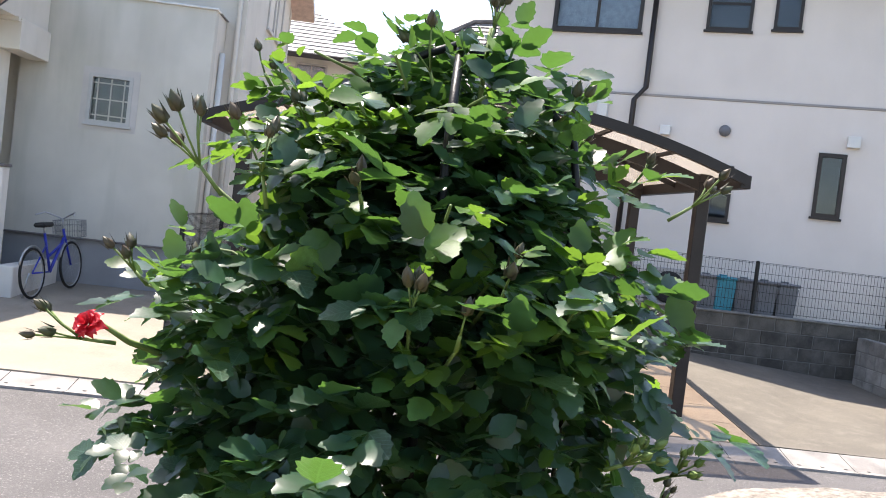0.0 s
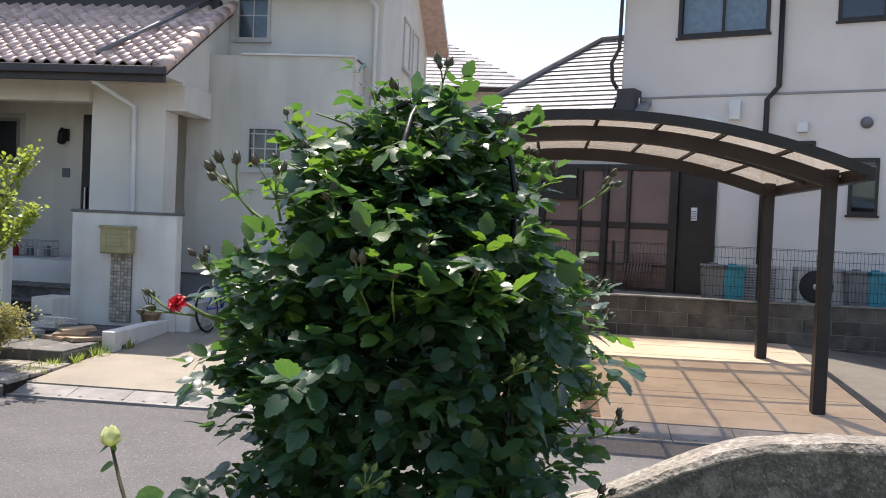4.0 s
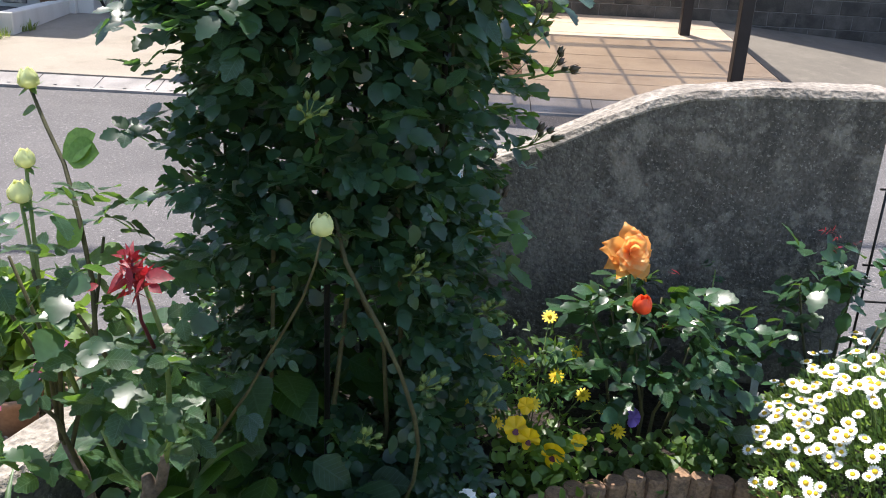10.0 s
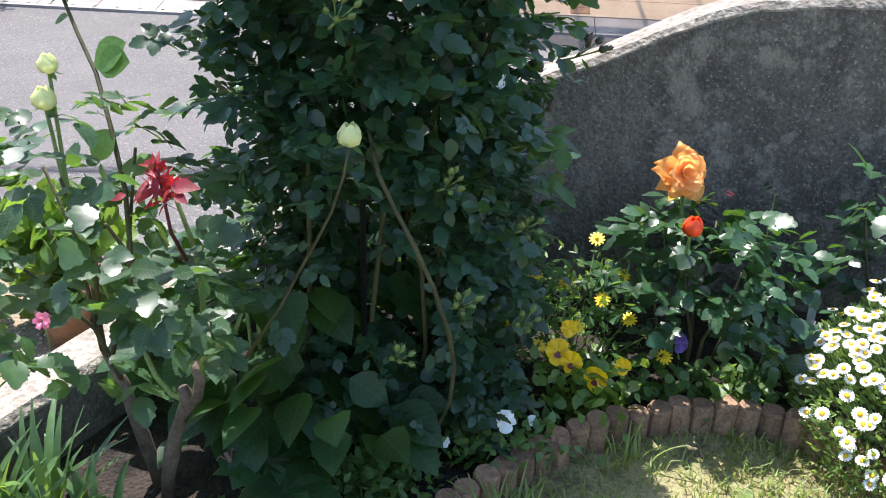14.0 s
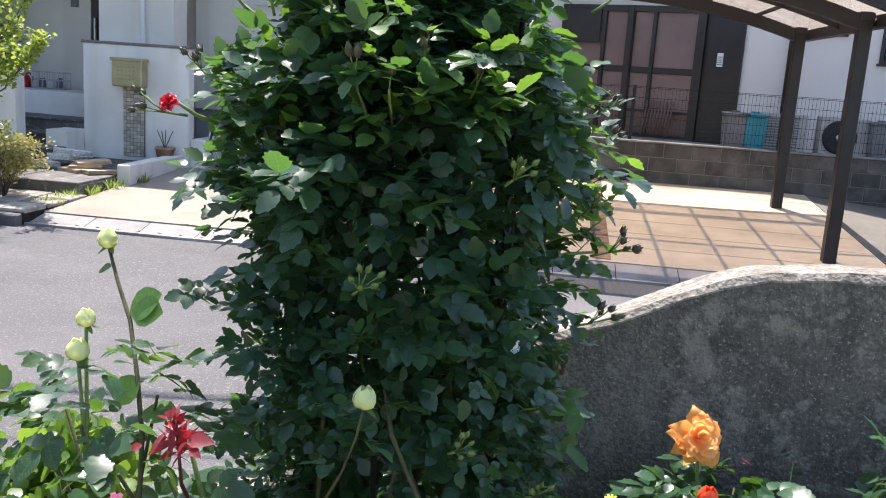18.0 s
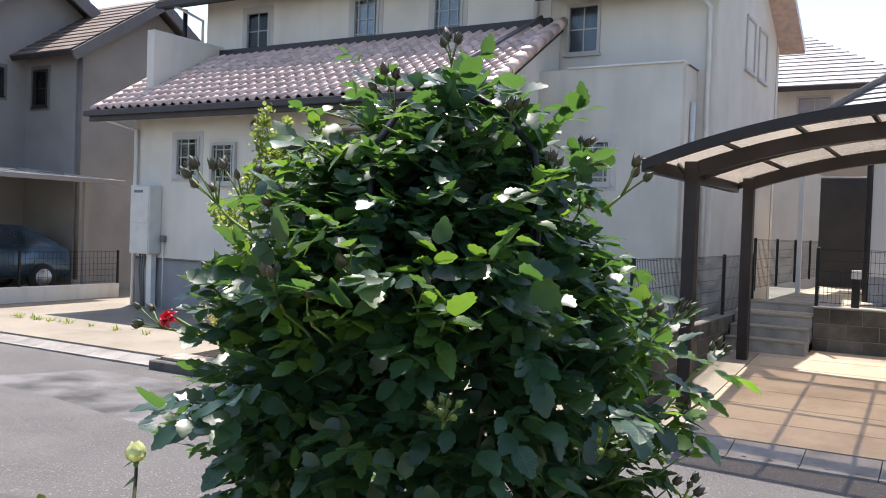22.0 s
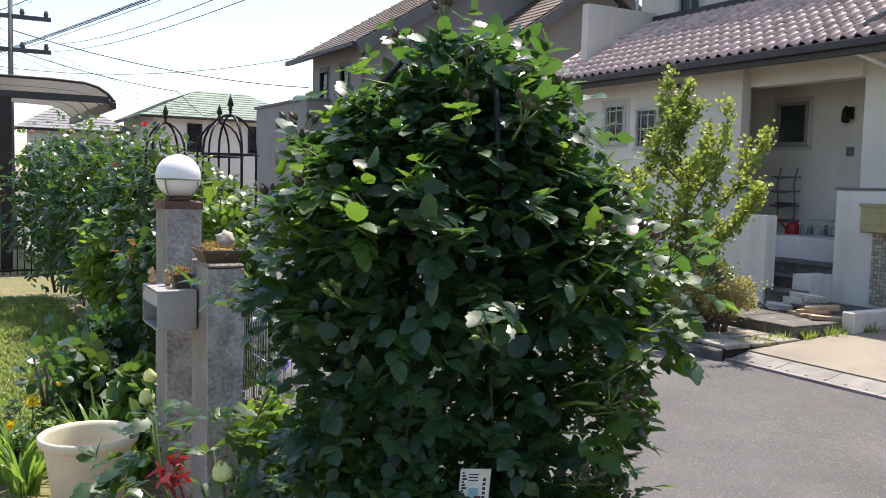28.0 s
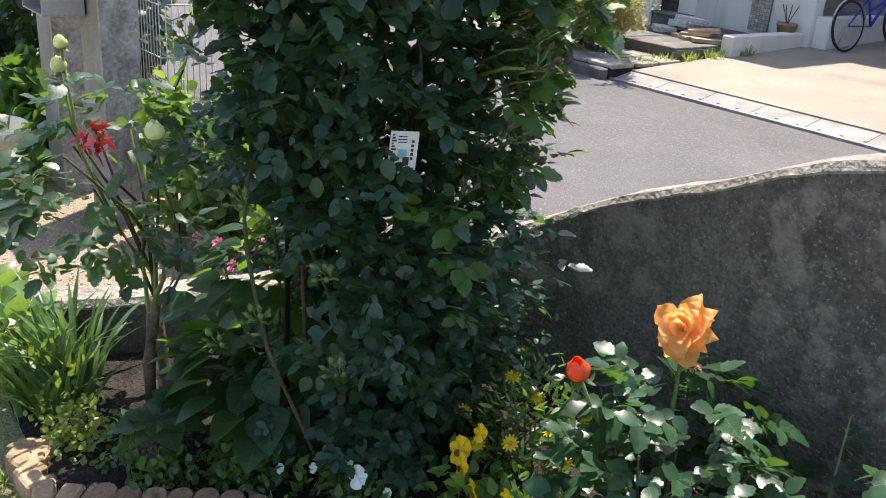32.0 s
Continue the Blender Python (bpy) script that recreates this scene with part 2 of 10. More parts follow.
M = dict(
    asphalt=mottled(mottled(mat("asphalt", (0.105, 0.099, 0.097), 0.88, 0.25, 0.9, 120, 0.9, (0.088, 0.083, 0.081), depth=0.010), (0.27, 0.255, 0.245), 48, 0.56, 0.64, 0.75), (0.165, 0.152, 0.147), 0.8, 0.45, 0.7, 0.5),
    ground=mat("ground", (0.16, 0.15, 0.11), 0.95, 0.2, 0.5, 40, 0.4),
    slab=mottled(mat("carport_slab", (0.47, 0.37, 0.265), 0.85, 0.18, 1.2, 100, 0.4, (0.40, 0.31, 0.22)), (0.24, 0.18, 0.135), 0.9, 0.48, 0.74, 0.75),
    parking=mottled(mat("parking_concrete", (0.140, 0.124, 0.100), 0.9, 0.2, 1.0, 90, 0.4, (0.105, 0.093, 0.076)), (0.19, 0.17, 0.14), 5, 0.50, 0.70, 0.5),
    drive=mottled(mottled(mat("driveway_concrete", (0.28, 0.245, 0.195), 0.9, 0.16, 1.0, 90, 0.4, (0.23, 0.20, 0.16)), (0.17, 0.145, 0.11), 1.1, 0.50, 0.70, 0.7), (0.40, 0.36, 0.29), 40, 0.56, 0.66, 0.4),
    gutter=mat("gutter_concrete", (0.29, 0.27, 0.25), 0.85, 0.18, 3.0, 120, 0.3, rand=0.08),
    curb=mat("dark_curb", (0.13, 0.12, 0.11), 0.9, 0.2, 5, 90, 0.4),
    block=mat("block_concrete", (0.27, 0.255, 0.235), 0.9, 0.16, 4.0, 110, 0.5, (0.13, 0.125, 0.115), rand=0.22),
    mortar=mat("mortar", (0.17, 0.16, 0.15), 0.95, 0.1, 6, 120, 0.4),
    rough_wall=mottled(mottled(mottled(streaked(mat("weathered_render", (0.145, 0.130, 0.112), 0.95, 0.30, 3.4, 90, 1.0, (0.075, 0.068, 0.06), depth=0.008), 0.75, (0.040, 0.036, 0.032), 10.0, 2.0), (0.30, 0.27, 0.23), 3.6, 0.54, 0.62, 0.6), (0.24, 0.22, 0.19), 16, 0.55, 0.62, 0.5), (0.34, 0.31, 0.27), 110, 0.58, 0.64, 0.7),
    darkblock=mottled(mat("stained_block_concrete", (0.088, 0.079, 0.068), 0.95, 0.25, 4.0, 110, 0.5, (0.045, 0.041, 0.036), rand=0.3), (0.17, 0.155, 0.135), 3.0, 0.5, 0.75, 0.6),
    # render as on the wall's face, coloured paler for overhead sun and less dirt
    wall_cap=mottled(mat("sunlit_top_render", (0.30, 0.265, 0.22), 0.95, 0.35, 9, 60, 1.0, (0.19, 0.165, 0.135), depth=0.012), (0.13, 0.11, 0.09), 26, 0.54, 0.66, 0.6),
    cream=streaked(mat("cream_stucco", (0.70, 0.65, 0.575), 0.9, 0.05, 1.3, 150, 0.35), 0.22, (0.42, 0.40, 0.34), 3.5, 0.25),
    white=streaked(mat("white_stucco", (0.72, 0.685, 0.63), 0.9, 0.06, 1.6, 140, 0.35), 0.35, (0.45, 0.42, 0.36), 5.0, 0.8),
    pale=streaked(mat("pale_render", (0.68, 0.615, 0.56), 0.88, 0.04, 0.9, 110, 0.2), 0.10, (0.5, 0.47, 0.43), 3.0, 0.2),
    greywall=mat("grey_brown_render", (0.30, 0.275, 0.26), 0.9, 0.07, 1.2, 120, 0.25),
    darktrim=mat("dark_trim", (0.17, 0.155, 0.15), 0.8, 0.08, 3, 80, 0.15),
    base=mat("grey_plinth", (0.30, 0.30, 0.31), 0.9, 0.07, 2, 120, 0.25),
    tile=mat("clay_roof_tile", (0.60, 0.43, 0.365), 0.45, 0.2, 8, 90, 0.25, (0.44, 0.305, 0.255), rand=0.20, spec=1.0),
    tiles=mat("clay_roof_tiles", (0.60, 0.43, 0.365), 0.45, 0.2, 8, 90, 0.25, (0.44, 0.305, 0.255), island=0.20, spec=1.0),
    slate=mat("grey_slate", (0.235, 0.23, 0.235), 0.55, 0.12, 5, 80, 0.3, (0.16, 0.155, 0.16), island=0.22),
    brownroof=mat("brown_shingle", (0.20, 0.155, 0.13), 0.75, 0.14, 3, 60, 0.4, island=0.15),
    greenroof=mat("green_roof", (0.23, 0.30, 0.24), 0.7, 0.1, 2, 30, 0.3, island=0.1),
    brown=mat("dark_brown_metal", (0.026, 0.019, 0.017), 0.45, 0.15, 5, 90, 0.08, metal=0.2),
    fascia=mat("dark_fascia", (0.05, 0.042, 0.045), 0.5, 0.12, 4, 80, 0.08),
    black=mat("black_iron", (0.012, 0.012, 0.013), 0.45, 0.2, 9, 120, 0.2, metal=0.3),
    alu=mat("pale_pipe", (0.66, 0.65, 0.62), 0.5, 0.05, 3, 80, 0.05),
    winframe=mat("window_frame", (0.52, 0.49, 0.46), 0.55, 0.05, 4, 80, 0.05),
    winwhite=mat("white_frame", (0.46, 0.45, 0.43), 0.5, 0.04, 4, 80, 0.05),
    windark=mat("bronze_frame", (0.035, 0.028, 0.026), 0.4, 0.1, 4, 80, 0.05, metal=0.3),
    glass=sheetmat("glass", (0.80, 0.84, 0.86), rough=0.03, clear=1.0),
    # mid-grey sheet behind a pane; the sky mirrored in the glass is its colour
    blind=mat("grey_backing", (0.30, 0.34, 0.40), 0.9, 0.1, 12, 60, 0.2),
    # sheet behind panes, with a dim interior's shade as its colour
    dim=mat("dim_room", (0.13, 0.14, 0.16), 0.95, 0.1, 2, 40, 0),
    stained=streaked(mat("stained_cream_stucco", (0.58, 0.55, 0.485), 0.9, 0.06, 1.3, 150, 0.35), 0.50, (0.34, 0.345, 0.28), 3.0, 0.45),
    # near-black that stands for the darkness of unlit interiors
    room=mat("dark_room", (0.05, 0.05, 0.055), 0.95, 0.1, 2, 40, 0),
    # bluish sheet behind panes, coloured for curtains and the sky mirrored in the glass
    curtain=mat("curtain", (0.62, 0.66, 0.74), 0.9, 0.1, 12, 60, 0.2),
    poly=sheetmat("bronze_polycarbonate", (0.58, 0.50, 0.41), rough=0.2, clear=0.5),
    polyblue=sheetmat("smoked_polycarbonate", (0.07, 0.085, 0.13), rough=0.35, clear=0.2),
    polygrey=sheetmat("grey_polycarbonate", (0.5, 0.47, 0.44), rough=0.3, clear=0.5),
    wood=mat("brown_door_wood", (0.17, 0.10, 0.075), 0.6, 0.18, 3, 60, 0.2),
    brownpane=mat("brown_translucent_sheet", (0.21, 0.135, 0.118), 0.4, 0.08, 1.5, 60, 0.05, (0.17, 0.105, 0.092)),
    teal=mat("teal_plastic", (0.03, 0.24, 0.31), 0.45, 0.1, 4, 60, 0.05),
    greyplastic=mat("grey_plastic", (0.16, 0.16, 0.17), 0.5, 0.1, 4, 60, 0.05),
    ivory=mat("ivory_metal", (0.62, 0.60, 0.55), 0.5, 0.05, 4, 60, 0.05),
    olive=mat("olive_gold_metal", (0.40, 0.35, 0.20), 0.42, 0.1, 5, 70, 0.1, metal=0.35),
    mosaic=mat("mosaic_tile", (0.42, 0.37, 0.31), 0.6, 0.1, 8, 70, 0.1, rand=0.35),
    stone=mottled(mat("slate_paving", (0.15, 0.14, 0.13), 0.85, 0.2, 4, 70, 0.6, rand=0.35), (0.30, 0.28, 0.25), 9, 0.54, 0.64, 0.6),
    palestone=mottled(mat("pale_paving", (0.34, 0.30, 0.25), 0.85, 0.2, 4, 70, 0.6, rand=0.3), (0.15, 0.13, 0.11), 8, 0.52, 0.64, 0.7),
    paper=mat("newspaper", (0.62, 0.61, 0.58), 0.9, 0.2, 30, 160, 0.2, rand=0.15),
    card=mat("cardboard", (0.50, 0.37, 0.25), 0.9, 0.1, 8, 90, 0.1, rand=0.15),
    tyre=mat("rubber", (0.02, 0.02, 0.02), 0.8, 0.2, 8, 90, 0.2),
    steel=mat("steel", (0.45, 0.45, 0.46), 0.35, 0.1, 8, 90, 0.05, metal=0.8),
    bluepaint=mat("blue_paint", (0.02, 0.035, 0.35), 0.3, 0.08, 8, 90, 0.03),
    carpaint=mat("blue_car_paint", (0.045, 0.085, 0.13), 0.25, 0.05, 3, 60, 0.0, metal=0.3),
    brick=mottled(mat("edging_brick", (0.25, 0.150, 0.088), 0.95, 0.3, 14, 120, 0.8, (0.16, 0.098, 0.062), rand=0.25, coord="obj"), (0.07, 0.05, 0.04), 30, 0.52, 0.64, 0.6),
    tanbrick=mat("tan_edging_brick", (0.42, 0.27, 0.16), 0.9, 0.18, 14, 120, 0.6, rand=0.15),
    soil=mat("dark_soil", (0.035, 0.026, 0.02), 0.95, 0.35, 14, 90, 1.0, depth=0.02),
    turf=mottled(mat("lawn_ground", (0.17, 0.17, 0.07), 0.95, 0.3, 5, 90, 0.8, (0.24, 0.20, 0.105), depth=0.012), (0.07, 0.055, 0.035), 12, 0.52, 0.64, 0.7),
    aggregate=mat("washed_aggregate", (0.30, 0.235, 0.165), 0.9, 0.30, 3, 140, 1.0, (0.22, 0.165, 0.115), depth=0.01),
    granite=streaked(mat("split_granite", (0.33, 0.315, 0.30), 0.9, 0.30, 10, 55, 1.0, (0.20, 0.19, 0.185), depth=0.015), 0.6, (0.42, 0.41, 0.40), 14.0, 6.0),
    smoothpost=mat("cast_concrete_post", (0.28, 0.255, 0.225), 0.9, 0.12, 6, 80, 0.3),
    globe=mat("opal_globe", (0.80, 0.80, 0.79), 0.25, 0.02, 4, 60, 0.0),
    rust=mat("rusty_metal", (0.16, 0.085, 0.06), 0.8, 0.2, 12, 90, 0.3),
    planter=mat("cream_planter_plastic", (0.66, 0.60, 0.46), 0.55, 0.06, 6, 70, 0.06),
    terracotta=mat("terracotta", (0.40, 0.24, 0.15), 0.85, 0.15, 9, 80, 0.3),
    pot=mat("glazed_dark_pot", (0.10, 0.065, 0.05), 0.5, 0.15, 9, 80, 0.2),
    moss=mat("dry_moss", (0.36, 0.24, 0.07), 0.95, 0.3, 30, 150, 0.8),
    rock=mat("pale_rock", (0.52, 0.45, 0.36), 0.9, 0.2, 12, 90, 0.5),
    cane=mat("rose_cane", (0.072, 0.068, 0.028), 0.8, 0.2, 20, 120, 0.4),
    oldcane=mat("woody_cane", (0.13, 0.095, 0.065), 0.9, 0.25, 25, 120, 0.6),
    greenstem=mat("green_stem", (0.14, 0.20, 0.055), 0.6, 0.15, 20, 120, 0.2),
    bark=mat("shrub_bark", (0.16, 0.13, 0.10), 0.9, 0.2, 20, 120, 0.5),
    bud=mat("dark_bud", (0.055, 0.070, 0.035), 0.55, 0.2, 20, 120, 0.1, (0.085, 0.05, 0.035)),
    rose_leaf=leafmat("rose_leaf", (0.026, 0.066, 0.037), (0.20, 0.44, 0.07), 0.36, 0.20, spec=0.44),
    rose_leaf1=leafmat("rose_leaf_single", (0.026, 0.066, 0.037), (0.20, 0.44, 0.07), 0.42, 0.20, rand=0.2, spec=0.45, veins=True),
    gloss_leaf=leafmat("glossy_rose_leaf", (0.030, 0.075, 0.034), (0.20, 0.42, 0.04), 0.30, 0.16, rand=0.25, spec=0.42, veins=True),
    gloss_leaf2=leafmat("glossy_rose_foliage", (0.030, 0.075, 0.034), (0.20, 0.42, 0.04), 0.30, 0.16, spec=0.42),
    young_leaf=leafmat("young_rose_leaf", (0.07, 0.15, 0.032), (0.29, 0.52, 0.05), 0.42, 0.36, rand=0.25, spec=0.3),
    matte_leaf=leafmat("blue_green_rose_leaf", (0.036, 0.080, 0.036), (0.22, 0.42, 0.05), 0.36, 0.22),
    red_leaf=leafmat("new_red_leaf", (0.25, 0.012, 0.020), (0.55, 0.025, 0.035), 0.38, 0.35),
    shrub_leaf=leafmat("shrub_leaf", (0.16, 0.225, 0.05), (0.47, 0.57, 0.09), 0.45, 0.40),
    pale_leaf=leafmat("pale_leaf", (0.40, 0.355, 0.13), (0.62, 0.56, 0.18), 0.6, 0.35),
    big_leaf=leafmat("hydrangea_leaf", (0.019, 0.053, 0.019), (0.24, 0.52, 0.04), 0.40, 0.26, rand=0.55, spec=0.3, veins=True),
    # strap leaf again, with the bush's shadow put into a darker green
    strap_shaded=leafmat("shaded_strap_leaf", (0.075, 0.15, 0.055), (0.38, 0.58, 0.08), 0.38, 0.22),
    strap_leaf=leafmat("strap_leaf", (0.14, 0.25, 0.065), (0.42, 0.64, 0.09), 0.35, 0.3),
    fine_leaf=leafmat("fine_leaf", (0.08, 0.155, 0.042), (0.28, 0.48, 0.06), 0.5, 0.3),
    grass=leafmat("grass_blade", (0.20, 0.275, 0.07), (0.45, 0.55, 0.10), 0.5, 0.35),
    drygrass=leafmat("dry_grass_blade", (0.36, 0.29, 0.14), (0.4, 0.33, 0.15), 0.7, 0.3),
    hedge_leaf=leafmat("hedge_leaf", (0.040, 0.080, 0.030), (0.24, 0.42, 0.05), 0.34, 0.20),
    p_orange=leafmat("orange_petal", (0.92, 0.44, 0.12), (1.0, 0.50, 0.12), 0.5, 0.55, 0.08),
    p_apricot=leafmat("apricot_petal", (0.95, 0.56, 0.22), (1.0, 0.60, 0.18), 0.5, 0.55, 0.08),
    p_red=leafmat("red_petal", (0.55, 0.02, 0.035), (0.7, 0.03, 0.05), 0.45, 0.3, 0.12),
    p_scarlet=leafmat("scarlet_petal", (0.80, 0.10, 0.03), (0.9, 0.13, 0.03), 0.45, 0.3, 0.1),
    p_yellow=leafmat("yellow_petal", (0.85, 0.60, 0.02), (0.9, 0.62, 0.03), 0.5, 0.3, 0.1),
    p_pansy=leafmat("golden_pansy_petal", (0.88, 0.56, 0.005), (0.9, 0.58, 0.01), 0.5, 0.3, 0.10),
    p_cream=leafmat("cream_green_petal", (0.70, 0.74, 0.36), (0.8, 0.8, 0.4), 0.5, 0.35, 0.06),
    p_white=leafmat("white_petal", (0.83, 0.83, 0.80), (0.8, 0.8, 0.7), 0.55, 0.25, 0.04),
    p_purple=leafmat("purple_petal", (0.20, 0.12, 0.50), (0.3, 0.18, 0.6), 0.5, 0.3, 0.1),
    p_pink=leafmat("pink_petal", (0.75, 0.22, 0.36), (0.8, 0.3, 0.45), 0.5, 0.3, 0.12),
    p_mauve=leafmat("dusky_petal", (0.22, 0.12, 0.12), (0.3, 0.15, 0.15), 0.6, 0.25, 0.15),
    tagwhite=mat("white_plastic_tag", (0.78, 0.78, 0.77), 0.4, 0.03, 9, 80, 0.0),
    ink=mat("dark_ink", (0.04, 0.04, 0.05), 0.6, 0.05, 9, 80, 0.0),
    cyan=mat("pale_blue_ink", (0.25, 0.5, 0.6), 0.5, 0.05, 9, 80, 0.0),
    maroon=mat("maroon_ink", (0.10, 0.015, 0.03), 0.5, 0.05, 9, 80, 0.0),
    cable=mat("black_cable", (0.015, 0.015, 0.016), 0.6, 0.1, 9, 80, 0.0),
    pole=mat("utility_pole_concrete", (0.10, 0.10, 0.105), 0.8, 0.1, 3, 60, 0.2),
    mailgrey=mat("grey_mailbox_metal", (0.36, 0.345, 0.33), 0.5, 0.08, 6, 70, 0.1),
    clay=mat("pale_clay", (0.50, 0.33, 0.20), 0.8, 0.2, 30, 90, 0.3),
    moss_leaf=leafmat("dry_moss_tuft", (0.42, 0.28, 0.07), (0.5, 0.35, 0.1), 0.8, 0.3),
    copper_leaf=leafmat("coppery_new_leaf", (0.20, 0.09, 0.04), (0.5, 0.2, 0.08), 0.4, 0.3),
    shoot_leaf=leafmat("light_green_foliage", (0.10, 0.185, 0.035), (0.36, 0.56, 0.06), 0.4, 0.35),
    sand=mat("tan_gravel", (0.50, 0.43, 0.32), 0.95, 0.15, 3, 60, 0.5),
)


# ---- building helpers ----
def link(name, verts, faces, material, parent=None, label="", smooth=False, category="", kind=""):
    me = bpy.data.meshes.new(name)
    me.from_pydata([tuple(v) for v in verts], [], [tuple(f) for f in faces])
    if smooth:
        me.polygons.foreach_set("use_smooth", [True] * len(me.polygons))
    me.materials.append(material)
    ob = new(name, me)
    ob.parent = parent
    return tagged(ob, label, category, kind=kind)


def part(name, bm, material, parent=None, label="", smooth=False):
    me = bpy.data.meshes.new(name)
    bm.to_mesh(me)
    bm.free()
    if smooth:
        me.polygons.foreach_set("use_smooth", [True] * len(me.polygons))
    me.materials.append(material)
    ob = new(name, me)
    ob.parent = parent
    return tagged(ob, label)


def thing(name, label, category, group="", kind=""):
    ob = new(name)
    ob.empty_display_size = 0.1
    return tagged(ob, label, category, group, kind)


BOXF = ((0, 3, 2, 1), (4, 5, 6, 7), (0, 1, 5, 4), (1, 2, 6, 5), (2, 3, 7, 6), (3, 0, 4, 7))


def boxbm(lo, hi, bevel=0.0, m=None):
    bm = bmesh.new()
    x0, y0, z0 = lo
    x1, y1, z1 = hi
    vs = [bm.verts.new(p) for p in ((x0, y0, z0), (x1, y0, z0), (x1, y1, z0), (x0, y1, z0), (x0, y0, z1), (x1, y0, z1), (x1, y1, z1), (x0, y1, z1))]
    for f in BOXF:
        bm.faces.new([vs[i] for i in f])
    if bevel:
        bmesh.ops.bevel(bm, geom=bm.edges[:], offset=bevel, segments=1, affect="EDGES")
    if m is not None:
        bm.transform(m)
    return bm


def box(name, lo, hi, material, parent=None, label="", bevel=0.006, m=None):
    return part(name, boxbm(lo, hi, bevel, m), material, parent, label)


def boxes_mesh(name, items, material, parent=None, label="", kind="", m=None):
    """Many boxes in one mesh: slats of one grille, wires of one panel."""
    v, f = [], []
    for (x0, y0, z0), (x1, y1, z1) in items:
        b = len(v)
        v += [(x0, y0, z0), (x1, y0, z0), (x1, y1, z0), (x0, y1, z0), (x0, y0, z1), (x1, y0, z1), (x1, y1, z1), (x0, y1, z1)]
        f += [tuple(b + i for i in q) for q in BOXF]
    if m is not None:
        v = [m @ Vector(p) for p in v]
    return link(name, v, f, material, parent, label, kind=kind)


class Tubes:
    """Collects bent tubes into one mesh."""

    def __init__(self):
        self.v, self.f = [], []

    def add(self, pts, radii, sides=6, cap=True):
        pts = [Vector(p) for p in pts]
        if not hasattr(radii, "__len__"):
            radii = [radii] * len(pts)
        b = len(self.v)
        for i, p in enumerate(pts):
            d = (pts[min(i + 1, len(pts) - 1)] - pts[max(i - 1, 0)]).normalized()
            a = d.orthogonal().normalized() if i == 0 else (a - d * a.dot(d)).normalized()
            c = d.cross(a)
            for k in range(sides):
                w = 2 * math.pi * k / sides
                self.v.append(p + radii[i] * (math.cos(w) * a + math.sin(w) * c))
        for i in range(len(pts) - 1):
            for k in range(sides):
                q = b + i * sides + k
                q2 = b + i * sides + (k + 1) % sides
                self.f.append((q, q2, q2 + sides, q + sides))
        if cap:
            self.f.append(tuple(b + k for k in reversed(range(sides))))
            self.f.append(tuple(b + (len(pts) - 1) * sides + k for k in range(sides)))
        return self

    def make(self, name, material, parent=None, label="", kind=""):
        return link(name, self.v, self.f, material, parent, label, True, kind=kind)


def tube(name, pts, radii, material, parent=None, label="", sides=8):
    return Tubes().add(pts, radii, sides).make(name, material, parent, label)


def lathe(name, profile, material, parent=None, label="", sides=24, m=None):
    """Turns a profile of (radius, height) about z."""
    v, f = [], []
    for r, z in profile:
        for k in range(sides):
            w = 2 * math.pi * k / sides
            v.append(Vector((r * math.cos(w), r * math.sin(w), z)))
    for i in range(len(profile) - 1):
        for k in range(sides):
            a, b = i * sides + k, i * sides + (k + 1) % sides
            f.append((a, b, b + sides, a + sides))
    f.append(tuple(reversed(range(sides))))
    f.append(tuple((len(profile) - 1) * sides + k for k in range(sides)))
    if m is not None:
        v = [m @ p for p in v]
    return link(name, v, f, material, parent, label, True)


def wall(name, axis, at, thick, u0, u1, z0, z1, holes, material, parent=None, label="", kind=""):
    """An upright wall with openings right through it. axis 'y': the face lies at y=at and the wall goes back by thick."""
    us = sorted({u0, u1, *[h[0] for h in holes], *[h[1] for h in holes]})
    zs = sorted({z0, z1, *[h[2] for h in holes], *[h[3] for h in holes]})
    nu, nz = len(us) - 1, len(zs) - 1

    def solid(i, j):
        if not (0 <= i < nu and 0 <= j < nz):
            return False
        cu, cz = (us[i] + us[i + 1]) / 2, (zs[j] + zs[j + 1]) / 2
        return not any(h[0] < cu < h[1] and h[2] < cz < h[3] for h in holes)

    def P(i, j, d):
        w = at + d * thick
        return (us[i], w, zs[j]) if axis == "y" else (w, us[i], zs[j])

    v, f = [], []

    def quad(*ps):
        b = len(v)
        v.extend(ps)
        f.append((b, b + 1, b + 2, b + 3))

    for i in range(nu):
        for j in range(nz):
            if not solid(i, j):
                continue
            quad(P(i, j, 0), P(i + 1, j, 0), P(i + 1, j + 1, 0), P(i, j + 1, 0))
            quad(P(i, j, 1), P(i, j + 1, 1), P(i + 1, j + 1, 1), P(i + 1, j, 1))
            if not solid(i - 1, j):
                quad(P(i, j, 0), P(i, j + 1, 0), P(i, j + 1, 1), P(i, j, 1))
            if not solid(i + 1, j):
                quad(P(i + 1, j, 0), P(i + 1, j, 1), P(i + 1, j + 1, 1), P(i + 1, j + 1, 0))
            if not solid(i, j - 1):
                quad(P(i, j, 0), P(i, j, 1), P(i + 1, j, 1), P(i + 1, j, 0))
            if not solid(i, j + 1):
                quad(P(i, j + 1, 0), P(i + 1, j + 1, 0), P(i + 1, j + 1, 1), P(i, j + 1, 1))
    return link(name, v, f, material, parent, label, kind=kind)


